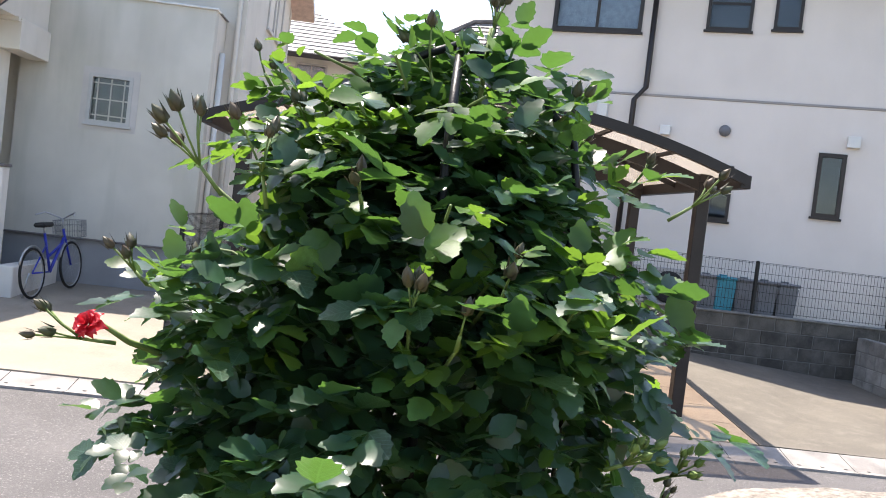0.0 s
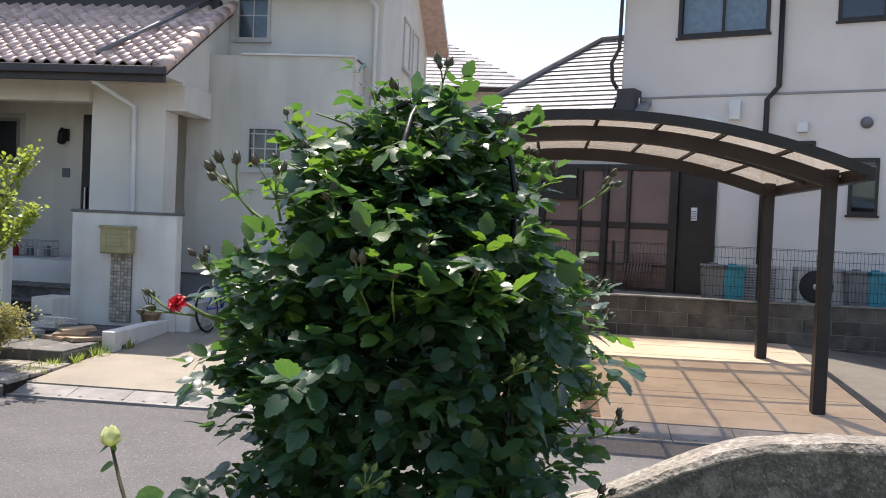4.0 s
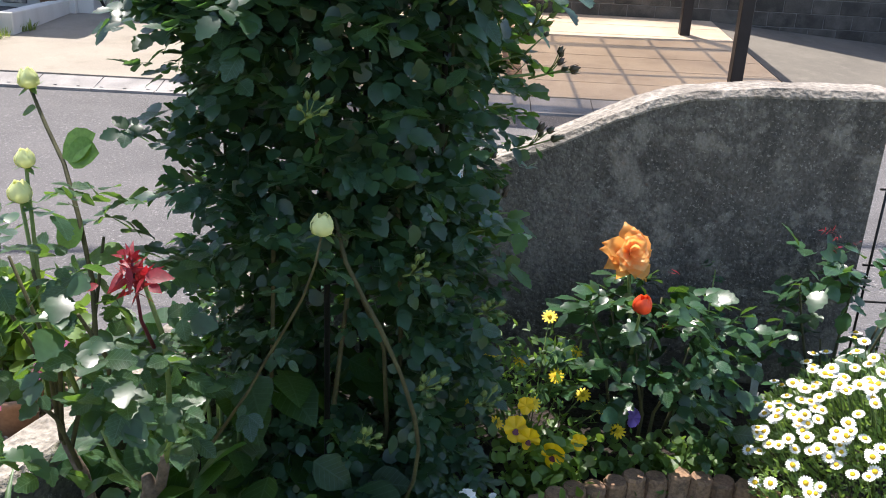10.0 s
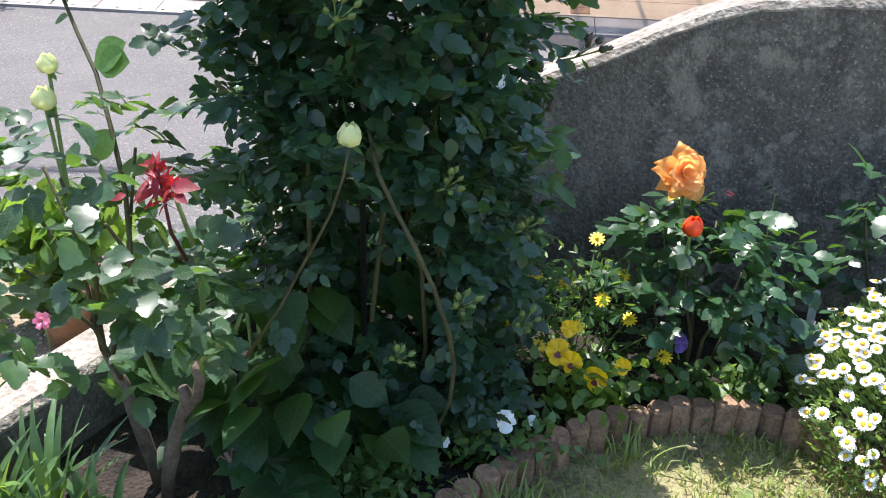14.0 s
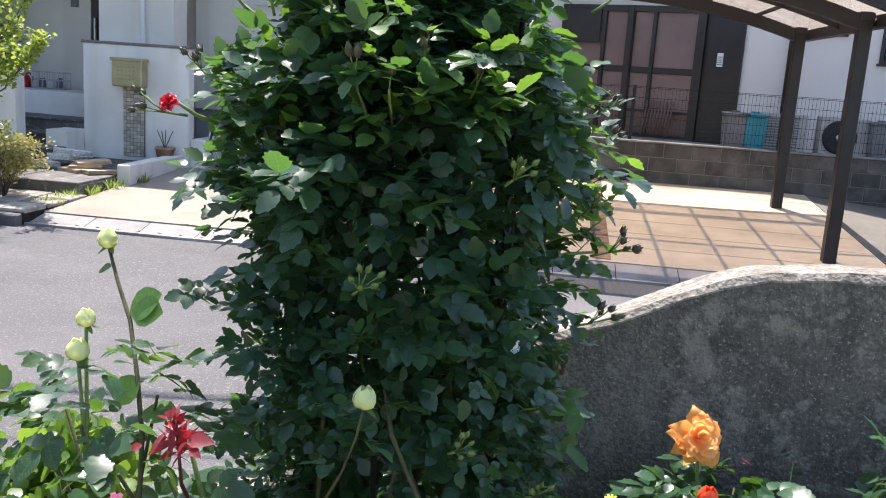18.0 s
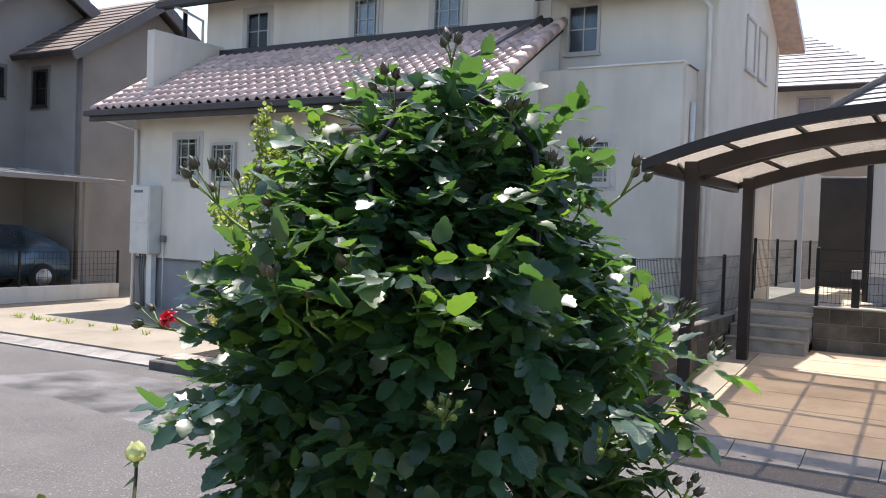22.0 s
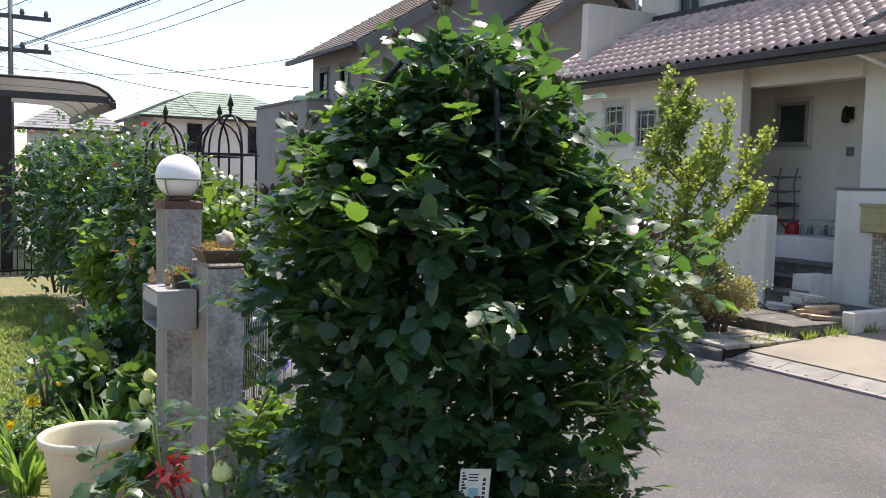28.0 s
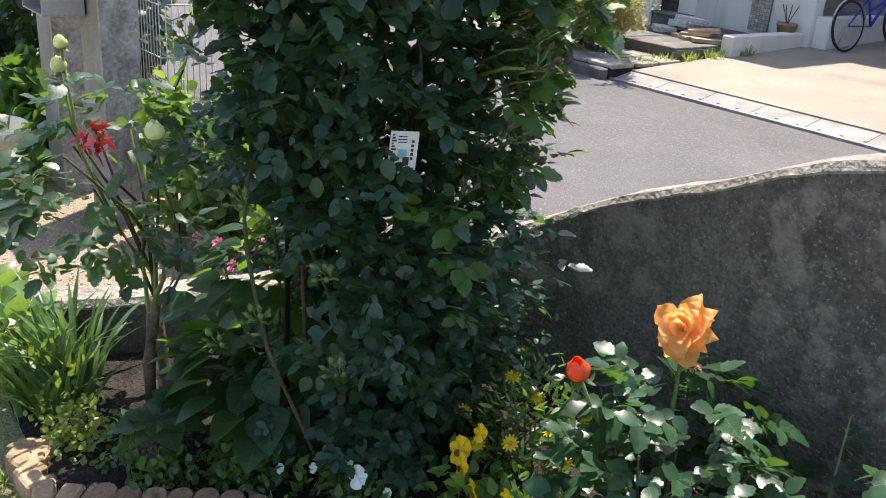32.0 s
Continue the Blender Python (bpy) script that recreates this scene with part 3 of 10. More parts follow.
def window(parent, axis, at, out, u0, u1, z0, z1, nx=2, nz=2, frame_mat=None, edge=0.05, bars=0.018, label="", backing=None, trim=None, prairie=False, deep=0.165):
    """A window: frame, panes, glazing bars, sill; out is the sign of the outward side."""
    frame_mat = frame_mat or M["winframe"]

    def B(name, a0, a1, c0, c1, d0, d1, material, par, bevel=0.003):
        lo_w, hi_w = sorted((at + out * d0, at + out * d1))
        if axis == "y":
            return box(name, (a0, lo_w, c0), (a1, hi_w, c1), material, par, "", bevel)
        return box(name, (lo_w, a0, c0), (hi_w, a1, c1), material, par, "", bevel)

    w = wall("window", axis, at + out * 0.03, -out * 0.10, u0 - 0.001, u1 + 0.001, z0, z1, [(u0 + edge, u1 - edge, z0 + edge, z1 - edge)], frame_mat, parent, label or "framed window with glazing bars")
    cu = [u0 + edge + (u1 - u0 - 2 * edge) * k / nx for k in range(nx + 1)]
    cz = [z0 + edge + (z1 - z0 - 2 * edge) * k / nz for k in range(nz + 1)]
    if prairie:
        cu = [u0 + edge + (u1 - u0 - 2 * edge) * k for k in (0, 0.14, 0.5, 0.86, 1)]
        cz = [z0 + edge + (z1 - z0 - 2 * edge) * k for k in (0, 0.12, 0.5, 0.88, 1)]
        nx = nz = 4
    B("pane", cu[0], cu[-1], cz[0], cz[-1], -0.035, -0.029, M["glass"], w, 0)
    for k in range(1, nx):
        B("glazing_bar", cu[k] - bars / 2, cu[k] + bars / 2, cz[0], cz[-1], -0.027, -0.01, frame_mat, w, 0)
    for k in range(1, nz):
        B("glazing_bar", cu[0], cu[-1], cz[k] - bars / 2, cz[k] + bars / 2, -0.026, -0.011, frame_mat, w, 0)
    B("sill", u0 - 0.03, u1 + 0.03, z0 - 0.035, z0, 0.0, 0.055, frame_mat, w)
    if backing:
        # sheet behind the panes; its colour carries room shade and mirrored sky
        B("curtain", u0 + 0.002, u1 - 0.002, z0 + 0.002, z1 - 0.002, -deep - 0.005, -deep, backing, w, 0)
    if trim:
        wall("surround", axis, at + out * 0.012, -out * 0.012, u0 - 0.09, u1 + 0.09, z0 - 0.09, z1 + 0.09, [(u0, u1, z0, z1)], trim, w)
    return w


# ---- ground, road, plots ----
def slab_mesh(name, corners, thick, material, parent=None, label="", kind=""):
    """A plate under four top corners (counter-clockwise from above)."""
    top = [Vector(c) for c in corners]
    n = (top[1] - top[0]).cross(top[3] - top[0]).normalized()
    v = top + [p - n * thick for p in top]
    f = [(0, 1, 2, 3), (7, 6, 5, 4), (0, 4, 5, 1), (1, 5, 6, 2), (2, 6, 7, 3), (3, 7, 4, 0)]
    return link(name, v, f, material, parent, label, kind=kind)


link("ground", [(-900, -900, -0.62), (900, -900, -0.62), (900, 900, -0.62), (-900, 900, -0.62)], [(0, 1, 2, 3)], M["ground"], None, "flat ground reaching to the horizon", category="ground", kind="structure")

# road: a grid with slight crown and unevenness
v, f = [], []
NX, NY = 90, 14
for j in range(NY + 1):
    for i in range(NX + 1):
        x, y = -60 + 100 * i / NX, 2.55 + 5.53 * j / NY
        v.append((x, y, -0.41 + 0.035 * math.sin(math.pi * j / NY) + 0.006 * noise.noise((x * 0.7, y * 0.7, 0))))
for j in range(NY):
    for i in range(NX):
        a = j * (NX + 1) + i
        f.append((a, a + 1, a + NX + 2, a + NX + 1))
link("road", v, f, M["asphalt"], None, "grey asphalt residential road with faint seams", category="road", kind="structure")
# road patch, lighter, near the far plots
M["patch"] = mat("asphalt_patch", (0.155, 0.15, 0.15), 0.85, 0.35, 1.5, 70, 0.6, depth=0.006)
v, f = [], []
for j in range(9):
    for i in range(9):
        u, w = i / 8, j / 8
        x = (-8.6 + 4.3 * u) * (1 - w) + (-8.0 + 4.0 * u) * w
        y = (6.1 - 0.5 * u) * (1 - w) + (7.6 - 0.2 * u) * w
        rim = i in (0, 8) or j in (0, 8)
        v.append((x, y, -0.41 + 0.035 * math.sin(math.pi * (y - 2.55) / 5.53) + (-0.004 if rim else 0.009)))
for j in range(8):
    for i in range(8):
        a = 9 * j + i
        f.append((a, a + 1, a + 10, a + 9))
link("road_patch", v, f, M["patch"], None, "paler patch of newer asphalt", category="road", kind="structure")
# far-side plots
slab_mesh("driveway", [(-4.65, 8.42, -0.32), (-1.62, 8.42, -0.32), (-1.62, 14.2, -0.02), (-4.65, 14.2, -0.02)], 0.25, M["drive"], None, "sunlit concrete driveway, worn and stained", "structure")
slab_mesh("carport_floor", [(-1.45, 8.5, -0.31), (4.15, 8.5, -0.31), (4.15, 12.75, 0.06), (-1.45, 12.75, 0.06)], 0.3, M["slab"], None, "tan concrete parking slab with scored joints", "structure")
slab_mesh("parking_floor", [(4.17, 8.5, -0.31), (7.4, 8.5, -0.33), (7.4, 12.77, -0.20), (4.17, 12.77, 0.05)], 0.3, M["parking"], None, "plain concrete parking area", "structure")
slab_mesh("plot_east", [(7.405, 8.5, -0.33), (16.0, 8.5, -0.33), (16.0, 12.77, -0.20), (7.405, 12.77, -0.20)], 0.3, M["parking"], None, "plain concrete plot beyond the low wall", "structure")
slab_mesh("driveway_west", [(-13.2, 8.42, -0.31), (-7.6, 8.42, -0.31), (-7.6, 12.0, -0.2), (-13.2, 12.0, -0.2)], 0.3, M["drive"], None, "concrete driveway with weeds in its joints", "structure")
slab_mesh("plot_west", [(-40, 8.42, -0.31), (-13.2, 8.42, -0.31), (-13.2, 30, -0.2), (-40, 30, -0.2)], 0.3, M["drive"], None, "paved plot before the grey house", "structure")
slab_mesh("yard", [(-1.45, 12.95, 0.53), (16, 12.95, 0.53), (16, 40, 0.53), (-1.45, 40, 0.53)], 0.6, M["sand"], None, "tan gravel yard above the retaining wall", "structure")
slab_mesh("side_yard", [(-1.62, 14.2, -0.02), (-1.47, 14.2, -0.02), (-1.47, 40, 0.3), (-1.62, 40, 0.3)], 0.2, M["drive"], None, "narrow concrete strip between plots", "structure")
link("near_pavement", [(-60, 2.3, -0.40), (40, 2.3, -0.40), (40, 2.56, -0.405), (-60, 2.56, -0.405)], [(0, 1, 2, 3)], M["gutter"], None, "concrete strip at the garden wall's foot", category="pavement", kind="structure")

# scored joints in the carport floor
M["redplastic"] = mat("red_plastic", (0.35, 0.02, 0.02), 0.4, 0.08, 6, 60, 0.03)
M["slabjoint"] = mat("slab_joint", (0.40, 0.315, 0.225), 0.9, 0.1, 5, 90, 0.2)
flo = bpy.data.objects["carport_floor"]
for k in range(1, 7):
    y = 8.5 + 4.25 * k / 7
    z = -0.31 + 0.37 * k / 7
    boxes_mesh("joint", [((-1.4, y - 0.004, z + 0.001), (4.1, y + 0.004, z + 0.003))], M["slabjoint"], flo)
# brick inlay running up the slab
inl = thing("brick_strip", "strip of brown bricks inlaid in the carport floor", "brick strip")
for k in range(20):
    y = 8.56 + k * 0.205
    zz = -0.31 + 0.37 * (y - 8.5) / 4.25
    box("brick", (-0.095, 0, 0), (0.095, 0.193, 0.02), M["brick"], inl, bevel=0.004, m=Matrix.Translation((1.22, y, zz - 0.012)) @ Matrix.Rotation(0.087, 4, "X"))
# far gutter: precast pieces, sloped to the road
gm = bpy.data.meshes.new("gutter_piece")
prof = ((0, -0.44), (0, -0.385), (0.10, -0.392), (0.36, -0.335), (0.42, -0.318), (0.42, -0.44))
gv = [(x, y, z) for x in (0.004, 0.596) for y, z in prof]
gm.from_pydata(gv, [], [(0, 6, 7, 1), (1, 7, 8, 2), (2, 8, 9, 3), (3, 9, 10, 4), (4, 10, 11, 5), (0, 1, 2, 3, 4, 5), (11, 10, 9, 8, 7, 6)])
gm.materials.append(M["gutter"])
gut = thing("gutter", "row of pale precast concrete gutter blocks", "gutter", kind="structure")
for x0, n in ((-4.65, 34), (-13.2, 10)):
    for k in range(n):
        o = new("block", gm)
        o.parent = gut
        o.location = (x0 + 0.6 * k, 8.06, 0)
for x0, n in ((-4.6, 90),):
    boxes_mesh("stud", [((x0 + 0.225 * k, 8.17, -0.386), (x0 + 0.225 * k + 0.03, 8.185, -0.3815)) for k in range(n)], M["gutter"], gut, kind="stuff")
# raised stone corner with the shrub bed
box("curb", (-7.55, 7.95, -0.62), (-4.66, 8.06, -0.29), M["curb"], None, "dark raised kerb stone", 0.015)["kind"] = "structure"
bpy.data.objects["curb"]["category"] = "kerb"
terrace = thing("stone_terrace", "low terrace of split slate and pale paving stones", "terrace", kind="structure")
box("bed", (-7.55, 8.06, -0.6), (-4.66, 9.3, -0.285), M["soil"], terrace, bevel=0.01)
random.seed(5)
for i in range(7):
    for j in range(3):
        x, y = -7.5 + i * 0.41, 8.08 + j * 0.41
        if i < 4 and j > 0:
            continue
        box("paving_stone", (x + 0.01, y + 0.01, -0.3), (x + 0.39, y + 0.39, -0.255 + random.uniform(-0.006, 0.006)), M["palestone"], terrace, bevel=0.008)
for s, (y0, y1, z1) in enumerate(((9.3, 10.9, -0.12), (10.9, 11.3, 0.06), (11.3, 11.7, 0.22), (11.7, 12.3, 0.40))):
    xa, xb = (-6.9, -4.75) if s == 0 else (-8.0, -6.04)
    box("step", (xa, y0, -0.5), (xb, y1, z1 - 0.03), M["stone"], terrace, bevel=0.008)
    nx = 5 if s == 0 else 4
    for i in range(nx):
        w = (xb - xa) / nx
        box("paving_stone", (xa + i * w + 0.008, y0 - 0.02, z1 - 0.03), (xa + (i + 1) * w - 0.008, min(y1, y0 + 0.9) - 0.01, z1 + random.uniform(-0.004, 0.004)), M["stone"], terrace, bevel=0.006)
box("platform", (-9.4, 12.3, -0.3), (-6.17, 13.6, 0.74), M["white"], terrace, "white porch platform", bevel=0.01)
box("path_slab", (-6.0, 10.2, -0.5), (-4.75, 11.6, -0.1), M["stone"], terrace, bevel=0.01)


# ---- roofs ----
def tile_mesh(material, w=0.225, l=0.33):
    v, f = [], []
    us = (0.0, 0.12, 0.3, 0.48, 0.6, 0.72, 0.84, 0.95, 1.04)
    zs = (0.012, 0.0, -0.004, 0.002, 0.035, 0.055, 0.058, 0.038, 0.006)
    for t, lift in ((0.0, 0.035), (1.0, 0.0)):
        for u, z in zip(us, zs):
            v.append((u * w, t * l, z + lift))
    for u, z in zip(us, zs):
        v.append((u * w, 0.0, z + 0.01))
    n = len(us)
    for i in range(n - 1):
        f.append((i, i + 1, n + i + 1, n + i))
        f.append((2 * n + i, 2 * n + i + 1, i + 1, i))
    me = bpy.data.meshes.new("tile")
    me.from_pydata(v, [], f)
    me.polygons.foreach_set("use_smooth", [len(p) == 4 and k % 2 == 0 for k, p in enumerate(f)])
    me.materials.append(material)
    return me


TILE, TILES = tile_mesh(M["tile"]), tile_mesh(M["tiles"])


def tile_roof(roof, eave_l, eave_r, up, singles):
    """Rows of clay tiles over a slope; eave_l to eave_r along the eave, up the vector up."""
    a, b, up = Vector(eave_l), Vector(eave_r), Vector(up)
    u = (b - a).normalized()
    s = up.normalized()
    n = u.cross(s).normalized()
    cols, rows = int((b - a).length / 0.225), int(up.length / 0.27)
    base_v = [tuple(p.co) for p in TILES.vertices]
    base_f = [tuple(p.vertices) for p in TILES.polygons]
    jv, jf, made = [], [], 0
    for r in range(rows):
        for c in range(cols):
            o = a + u * (0.225 * c) + s * (0.27 * r - 0.03) + n * (0.05 + random.uniform(-0.004, 0.004))
            m = Matrix((u, s, n)).transposed().to_4x4()
            m.translation = o
            if made < singles:
                ob = new("tile", TILE)
                ob.parent = roof
                ob.matrix_basis = m
                made += 1
            else:
                k = len(jv)
                jv += [m @ Vector(p) for p in base_v]
                jf += [tuple(k + i for i in q) for q in base_f]
    if jv:
        link("tile_field", jv, jf, M["tiles"], roof, kind="stuff", smooth=True)
    # ridge and verge rolls
    for side in (0, 1):
        p = a if side == 0 else a + u * 0.225 * cols
        for r in range(rows):
            q = p + s * (0.27 * r - 0.03) + n * 0.06
            Tubes().add([q, q + s * 0.31], [0.085, 0.07], 8).make("verge_tile", M["tile"], roof)


def shingle_roof(name, quad, material, parent, rows, cols, label="", thick=0.12):
    """A slope of flat shingles in lapped rows over a deck."""
    a, b, c, d = [Vector(p) for p in quad]
    deck = slab_mesh(name, quad, thick, M["fascia"], parent, label)
    n = (b - a).cross(d - a).normalized()
    v, f = [], []
    for r in range(rows):
        t0, t1 = r / rows, min(1.0, (r + 1.15) / rows)
        l0, r0, l1, r1 = a.lerp(d, t0), b.lerp(c, t0), a.lerp(d, t1), b.lerp(c, t1)
        m = max(1, round(cols * (r0 - l0).length / max((b - a).length, 0.01)))
        sh = 0.5 * (r % 2)
        for k in range(-1, m + 1):
            s0, s1 = max(0, (k + sh) / m), min(1, (k + sh + 0.985) / m)
            if s1 <= s0:
                continue
            q = [l0.lerp(r0, s0) + n * 0.03, l0.lerp(r0, s1) + n * 0.03, l1.lerp(r1, s1) + n * 0.006, l1.lerp(r1, s0) + n * 0.006]
            q += [q[0] - n * 0.028, q[1] - n * 0.028]
            o = len(v)
            v += q
            f += [(o, o + 1, o + 2, o + 3), (o + 4, o + 5, o + 1, o)]
    link("shingles", v, f, material, deck, kind="stuff")
    return deck


# ---- the tiled-roof house across the road ----
random.seed(11)
house = thing("house", "cream stucco two-storey house with brown clay tile roofs", "house")
C = M["cream"]
wall("wall", "y", 12.04, 0.2, -12.75, -8.2, 0.75, 3.45, [(-11.65, -11.02, 2.29, 3.05), (-10.70, -10.08, 2.17, 2.92)], C, house)
wall("wall", "y", 12.04, 0.2, -10.05, -8.2, -0.4, 0.748, [], C, house)
wall("plinth", "y", 12.09, 0.15, -12.75, -10.05, -0.4, 0.72, [], M["base"], house, "grey plinth")
box("plinth_cap", (-12.75, 12.03, 0.72), (-10.05, 12.2, 0.75), M["darktrim"], house)
wall("wall", "x", -12.75, 0.2, 12.24, 19.2, -0.4, 5.2, [], C, house)
wall("wall", "x", -9.5, 0.1, 12.24, 13.6, -0.2, 3.45, [], C, house)
wall("wall", "y", 13.6, 0.2, -9.5, -5.05, -0.2, 3.45, [(-8.79, -8.13, 2.26, 3.0), (-7.02, -6.15, 0.74, 3.1)], C, house)
wall("wall", "y", 12.2, 0.25, -8.2, -6.16, 3.13, 3.45, [], C, house, "porch lintel")
box("pillar", (-6.16, 12.3, -0.2), (-5.0, 12.75, 3.45), C, house, "broad porch pillar")
box("beam", (-5.0, 12.3, 3.04), (-4.7, 13.29, 3.45), C, house)
box("porch_ceiling", (-9.4, 12.24, 3.40), (-4.72, 13.6, 3.46), C, house)
wall("wall", "y", 13.3, 0.2, -5.1, -2.43, 0.60, 4.08, [(-4.11, -3.49, 2.26, 2.97)], M["stained"], house, "stained annex wall")
wall("wall", "y", 14.12, 0.2, -2.63, -2.15, -0.3, 3.598, [], C, house)
wall("plinth", "y", 13.34, 0.2, -5.1, -2.44, -0.3, 0.57, [], M["base"], house, "grey plinth")
box("plinth_cap", (-5.1, 13.28, 0.57), (-2.42, 13.5, 0.60), M["darktrim"], house)
wall("wall", "x", -2.43, -0.2, 13.5, 14.1, -0.3, 4.08, [], C, house)
box("annex_roof", (-5.1, 13.5, 3.9), (-2.63, 14.1, 4.0), M["base"], house)
box("coping", (-4.25, 13.26, 4.08), (-2.40, 13.52, 4.11), M["alu"], house, "pale metal coping")
box("coping", (-2.66, 13.52, 4.08), (-2.40, 14.1, 4.10), M["darktrim"], house)
ups = [(-11.92, -11.25), (-9.13, -8.51), (-7.31, -6.67)]
wall("wall", "y", 14.1, 0.2, -13.05, -4.95, 4.6, 6.25, [(a, b, 5.06, 5.89) for a, b in ups], C, house)
wall("wall", "y", 14.12, 0.2, -4.95, -2.15, 3.6, 5.6, [(-4.66, -4.06, 4.48, 5.33)], C, house)
wall("wall", "x", -4.95, 0.2, 14.3, 20.0, 5.2, 6.3, [], C, house)
wall("wall", "x", -13.05, 0.2, 14.3, 20.0, 4.6, 6.3, [], C, house)
for x, zt, zr, y0, yr, y1 in ((-2.15, 5.6, 6.85, 14.32, 16.5, 18.9),):
    v = [(x, y0, -0.3), (x, y1, -0.3), (x, y1, zt), (x, yr, zr), (x, y0, zt)]
    v += [(x - 0.2, p[1], p[2]) for p in v]
    link("gable_wall", v, [(0, 1, 2, 3, 4), (9, 8, 7, 6, 5), (0, 5, 6, 1), (1, 6, 7, 2), (2, 7, 8, 3), (3, 8, 9, 4), (4, 9, 5, 0)], C, house)
for x in (-13.05, -4.95):
    v = [(x, 14.1, 6.2), (x, 21.2, 6.2), (x, 17.6, 8.1)]
    v += [(x + 0.2, p[1], p[2]) for p in v]
    link("gable_wall", v, [(0, 1, 2), (5, 4, 3), (0, 3, 4, 1), (1, 4, 5, 2), (2, 5, 3, 0)], C, house)
wall("wall", "y", 19.0, 0.2, -13.05, -2.15, -0.4, 5.5, [], C, house)
# added unseen deck and wall, coloured dark as the rooms' shade
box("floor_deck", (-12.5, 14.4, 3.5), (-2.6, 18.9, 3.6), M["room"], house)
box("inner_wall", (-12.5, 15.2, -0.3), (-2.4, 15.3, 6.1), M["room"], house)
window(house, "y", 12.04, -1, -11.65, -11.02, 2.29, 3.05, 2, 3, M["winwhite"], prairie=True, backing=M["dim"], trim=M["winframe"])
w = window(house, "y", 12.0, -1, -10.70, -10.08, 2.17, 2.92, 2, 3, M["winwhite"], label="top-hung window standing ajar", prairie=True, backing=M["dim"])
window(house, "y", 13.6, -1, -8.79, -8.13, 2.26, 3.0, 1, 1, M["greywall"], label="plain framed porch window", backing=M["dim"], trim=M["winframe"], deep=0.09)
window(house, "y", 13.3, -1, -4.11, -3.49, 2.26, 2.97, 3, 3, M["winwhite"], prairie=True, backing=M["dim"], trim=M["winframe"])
# bluish sheet close behind the glass stands in for reflected sky
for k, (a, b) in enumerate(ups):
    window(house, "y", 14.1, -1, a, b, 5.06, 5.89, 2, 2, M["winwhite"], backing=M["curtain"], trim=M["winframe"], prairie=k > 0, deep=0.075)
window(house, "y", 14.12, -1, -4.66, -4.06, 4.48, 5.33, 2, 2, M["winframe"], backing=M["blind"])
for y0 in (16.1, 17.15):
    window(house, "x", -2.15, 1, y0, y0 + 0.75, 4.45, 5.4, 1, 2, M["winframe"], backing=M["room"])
d = box("door", (-7.02, 13.62, 0.74), (-6.15, 13.68, 3.1), M["windark"], house, "dark front door")
box("handle", (-6.95, 13.56, 1.4), (-6.92, 13.60, 1.9), M["steel"], d)
# porch fittings
box("intercom", (-7.35, 13.57, 2.05), (-7.22, 13.60, 2.20), M["greyplastic"], house)
sc = box("wall_lamp", (-7.37, 13.52, 2.65), (-7.25, 13.60, 2.85), M["black"], house, "black porch lantern")
lathe("shade", [(0.02, 2.50), (0.07, 2.53), (0.06, 2.70), (0.02, 2.78)], M["black"], sc, sides=10, m=Matrix.Translation((-7.31, 13.46, 0.08)))
lathe("wall_vent", [(0.10, 0), (0.10, 0.05), (0.06, 0.08)], M["steel"], house, "round steel vent hood", 14, Matrix.Translation((-9.66, 12.04, 3.20)) @ Matrix.Rotation(math.pi / 2, 4, "X"))
box("vent_hood", (-3.12, 14.02, 5.28), (-2.94, 14.12, 5.42), M["alu"], house)

low = slab_mesh("roof", [(-13.35, 11.5, 3.50), (-4.72, 11.5, 3.50), (-4.72, 14.1, 5.02), (-13.35, 14.1, 5.02)], 0.12, M["fascia"], house, "low porch roof of brown clay tiles")
tile_roof(low, (-13.3, 11.5, 3.51), (-4.75, 11.5, 3.51), (0, 2.55, 1.49), 300)
v = [(-4.76, 11.62, 3.455), (-4.76, 14.08, 3.455), (-4.76, 14.08, 4.84), (-4.98, 11.62, 3.455), (-4.98, 14.08, 3.455), (-4.98, 14.08, 4.84)]
link("gable_wall", v, [(0, 1, 2), (5, 4, 3), (0, 3, 4, 1), (1, 4, 5, 2), (2, 5, 3, 0)], C, house, "porch gable end")
for k in range(9):
    y = 11.48 + 0.285 * k
    z = 3.56 + 0.585 * 0.285 * k
    tube("verge_tile", [(-4.70, y, z - 0.01), (-4.70, y + 0.31, z + 0.155)], [0.105, 0.085], M["tile"], low, "", 10)
box("fascia", (-13.4, 11.44, 3.33), (-4.66, 11.52, 3.52), M["fascia"], house)
box("gutter", (-13.45, 11.34, 3.42), (-4.62, 11.44, 3.53), M["fascia"], house, "dark eaves gutter")
box("flashing", (-13.1, 13.98, 4.98), (-4.9, 14.09, 5.12), M["fascia"], house)
tube("roof_pipe", [(-5.75, 11.62, 3.74), (-5.05, 13.95, 5.13)], 0.035, M["greyplastic"], house, "grey pipe laid on the roof")
main = slab_mesh("roof", [(-13.8, 13.5, 6.12), (-4.6, 13.5, 6.12), (-4.6, 17.6, 8.32), (-13.8, 17.6, 8.32)], 0.14, M["fascia"], house, "main roof of brown clay tiles")
tile_roof(main, (-13.75, 13.5, 6.14), (-4.65, 13.5, 6.14), (0, 4.1, 2.2), 120)
slab_mesh("roof", [(-4.6, 21.7, 6.12), (-13.8, 21.7, 6.12), (-13.8, 17.6, 8.32), (-4.6, 17.6, 8.32)], 0.14, M["tiles"], house)
box("gutter", (-13.85, 13.36, 6.0), (-4.55, 13.48, 6.12), M["fascia"], house, "dark eaves gutter")
tube("ridge", [(-13.8, 17.6, 8.38), (-4.6, 17.6, 8.38)], 0.11, M["tile"], house)
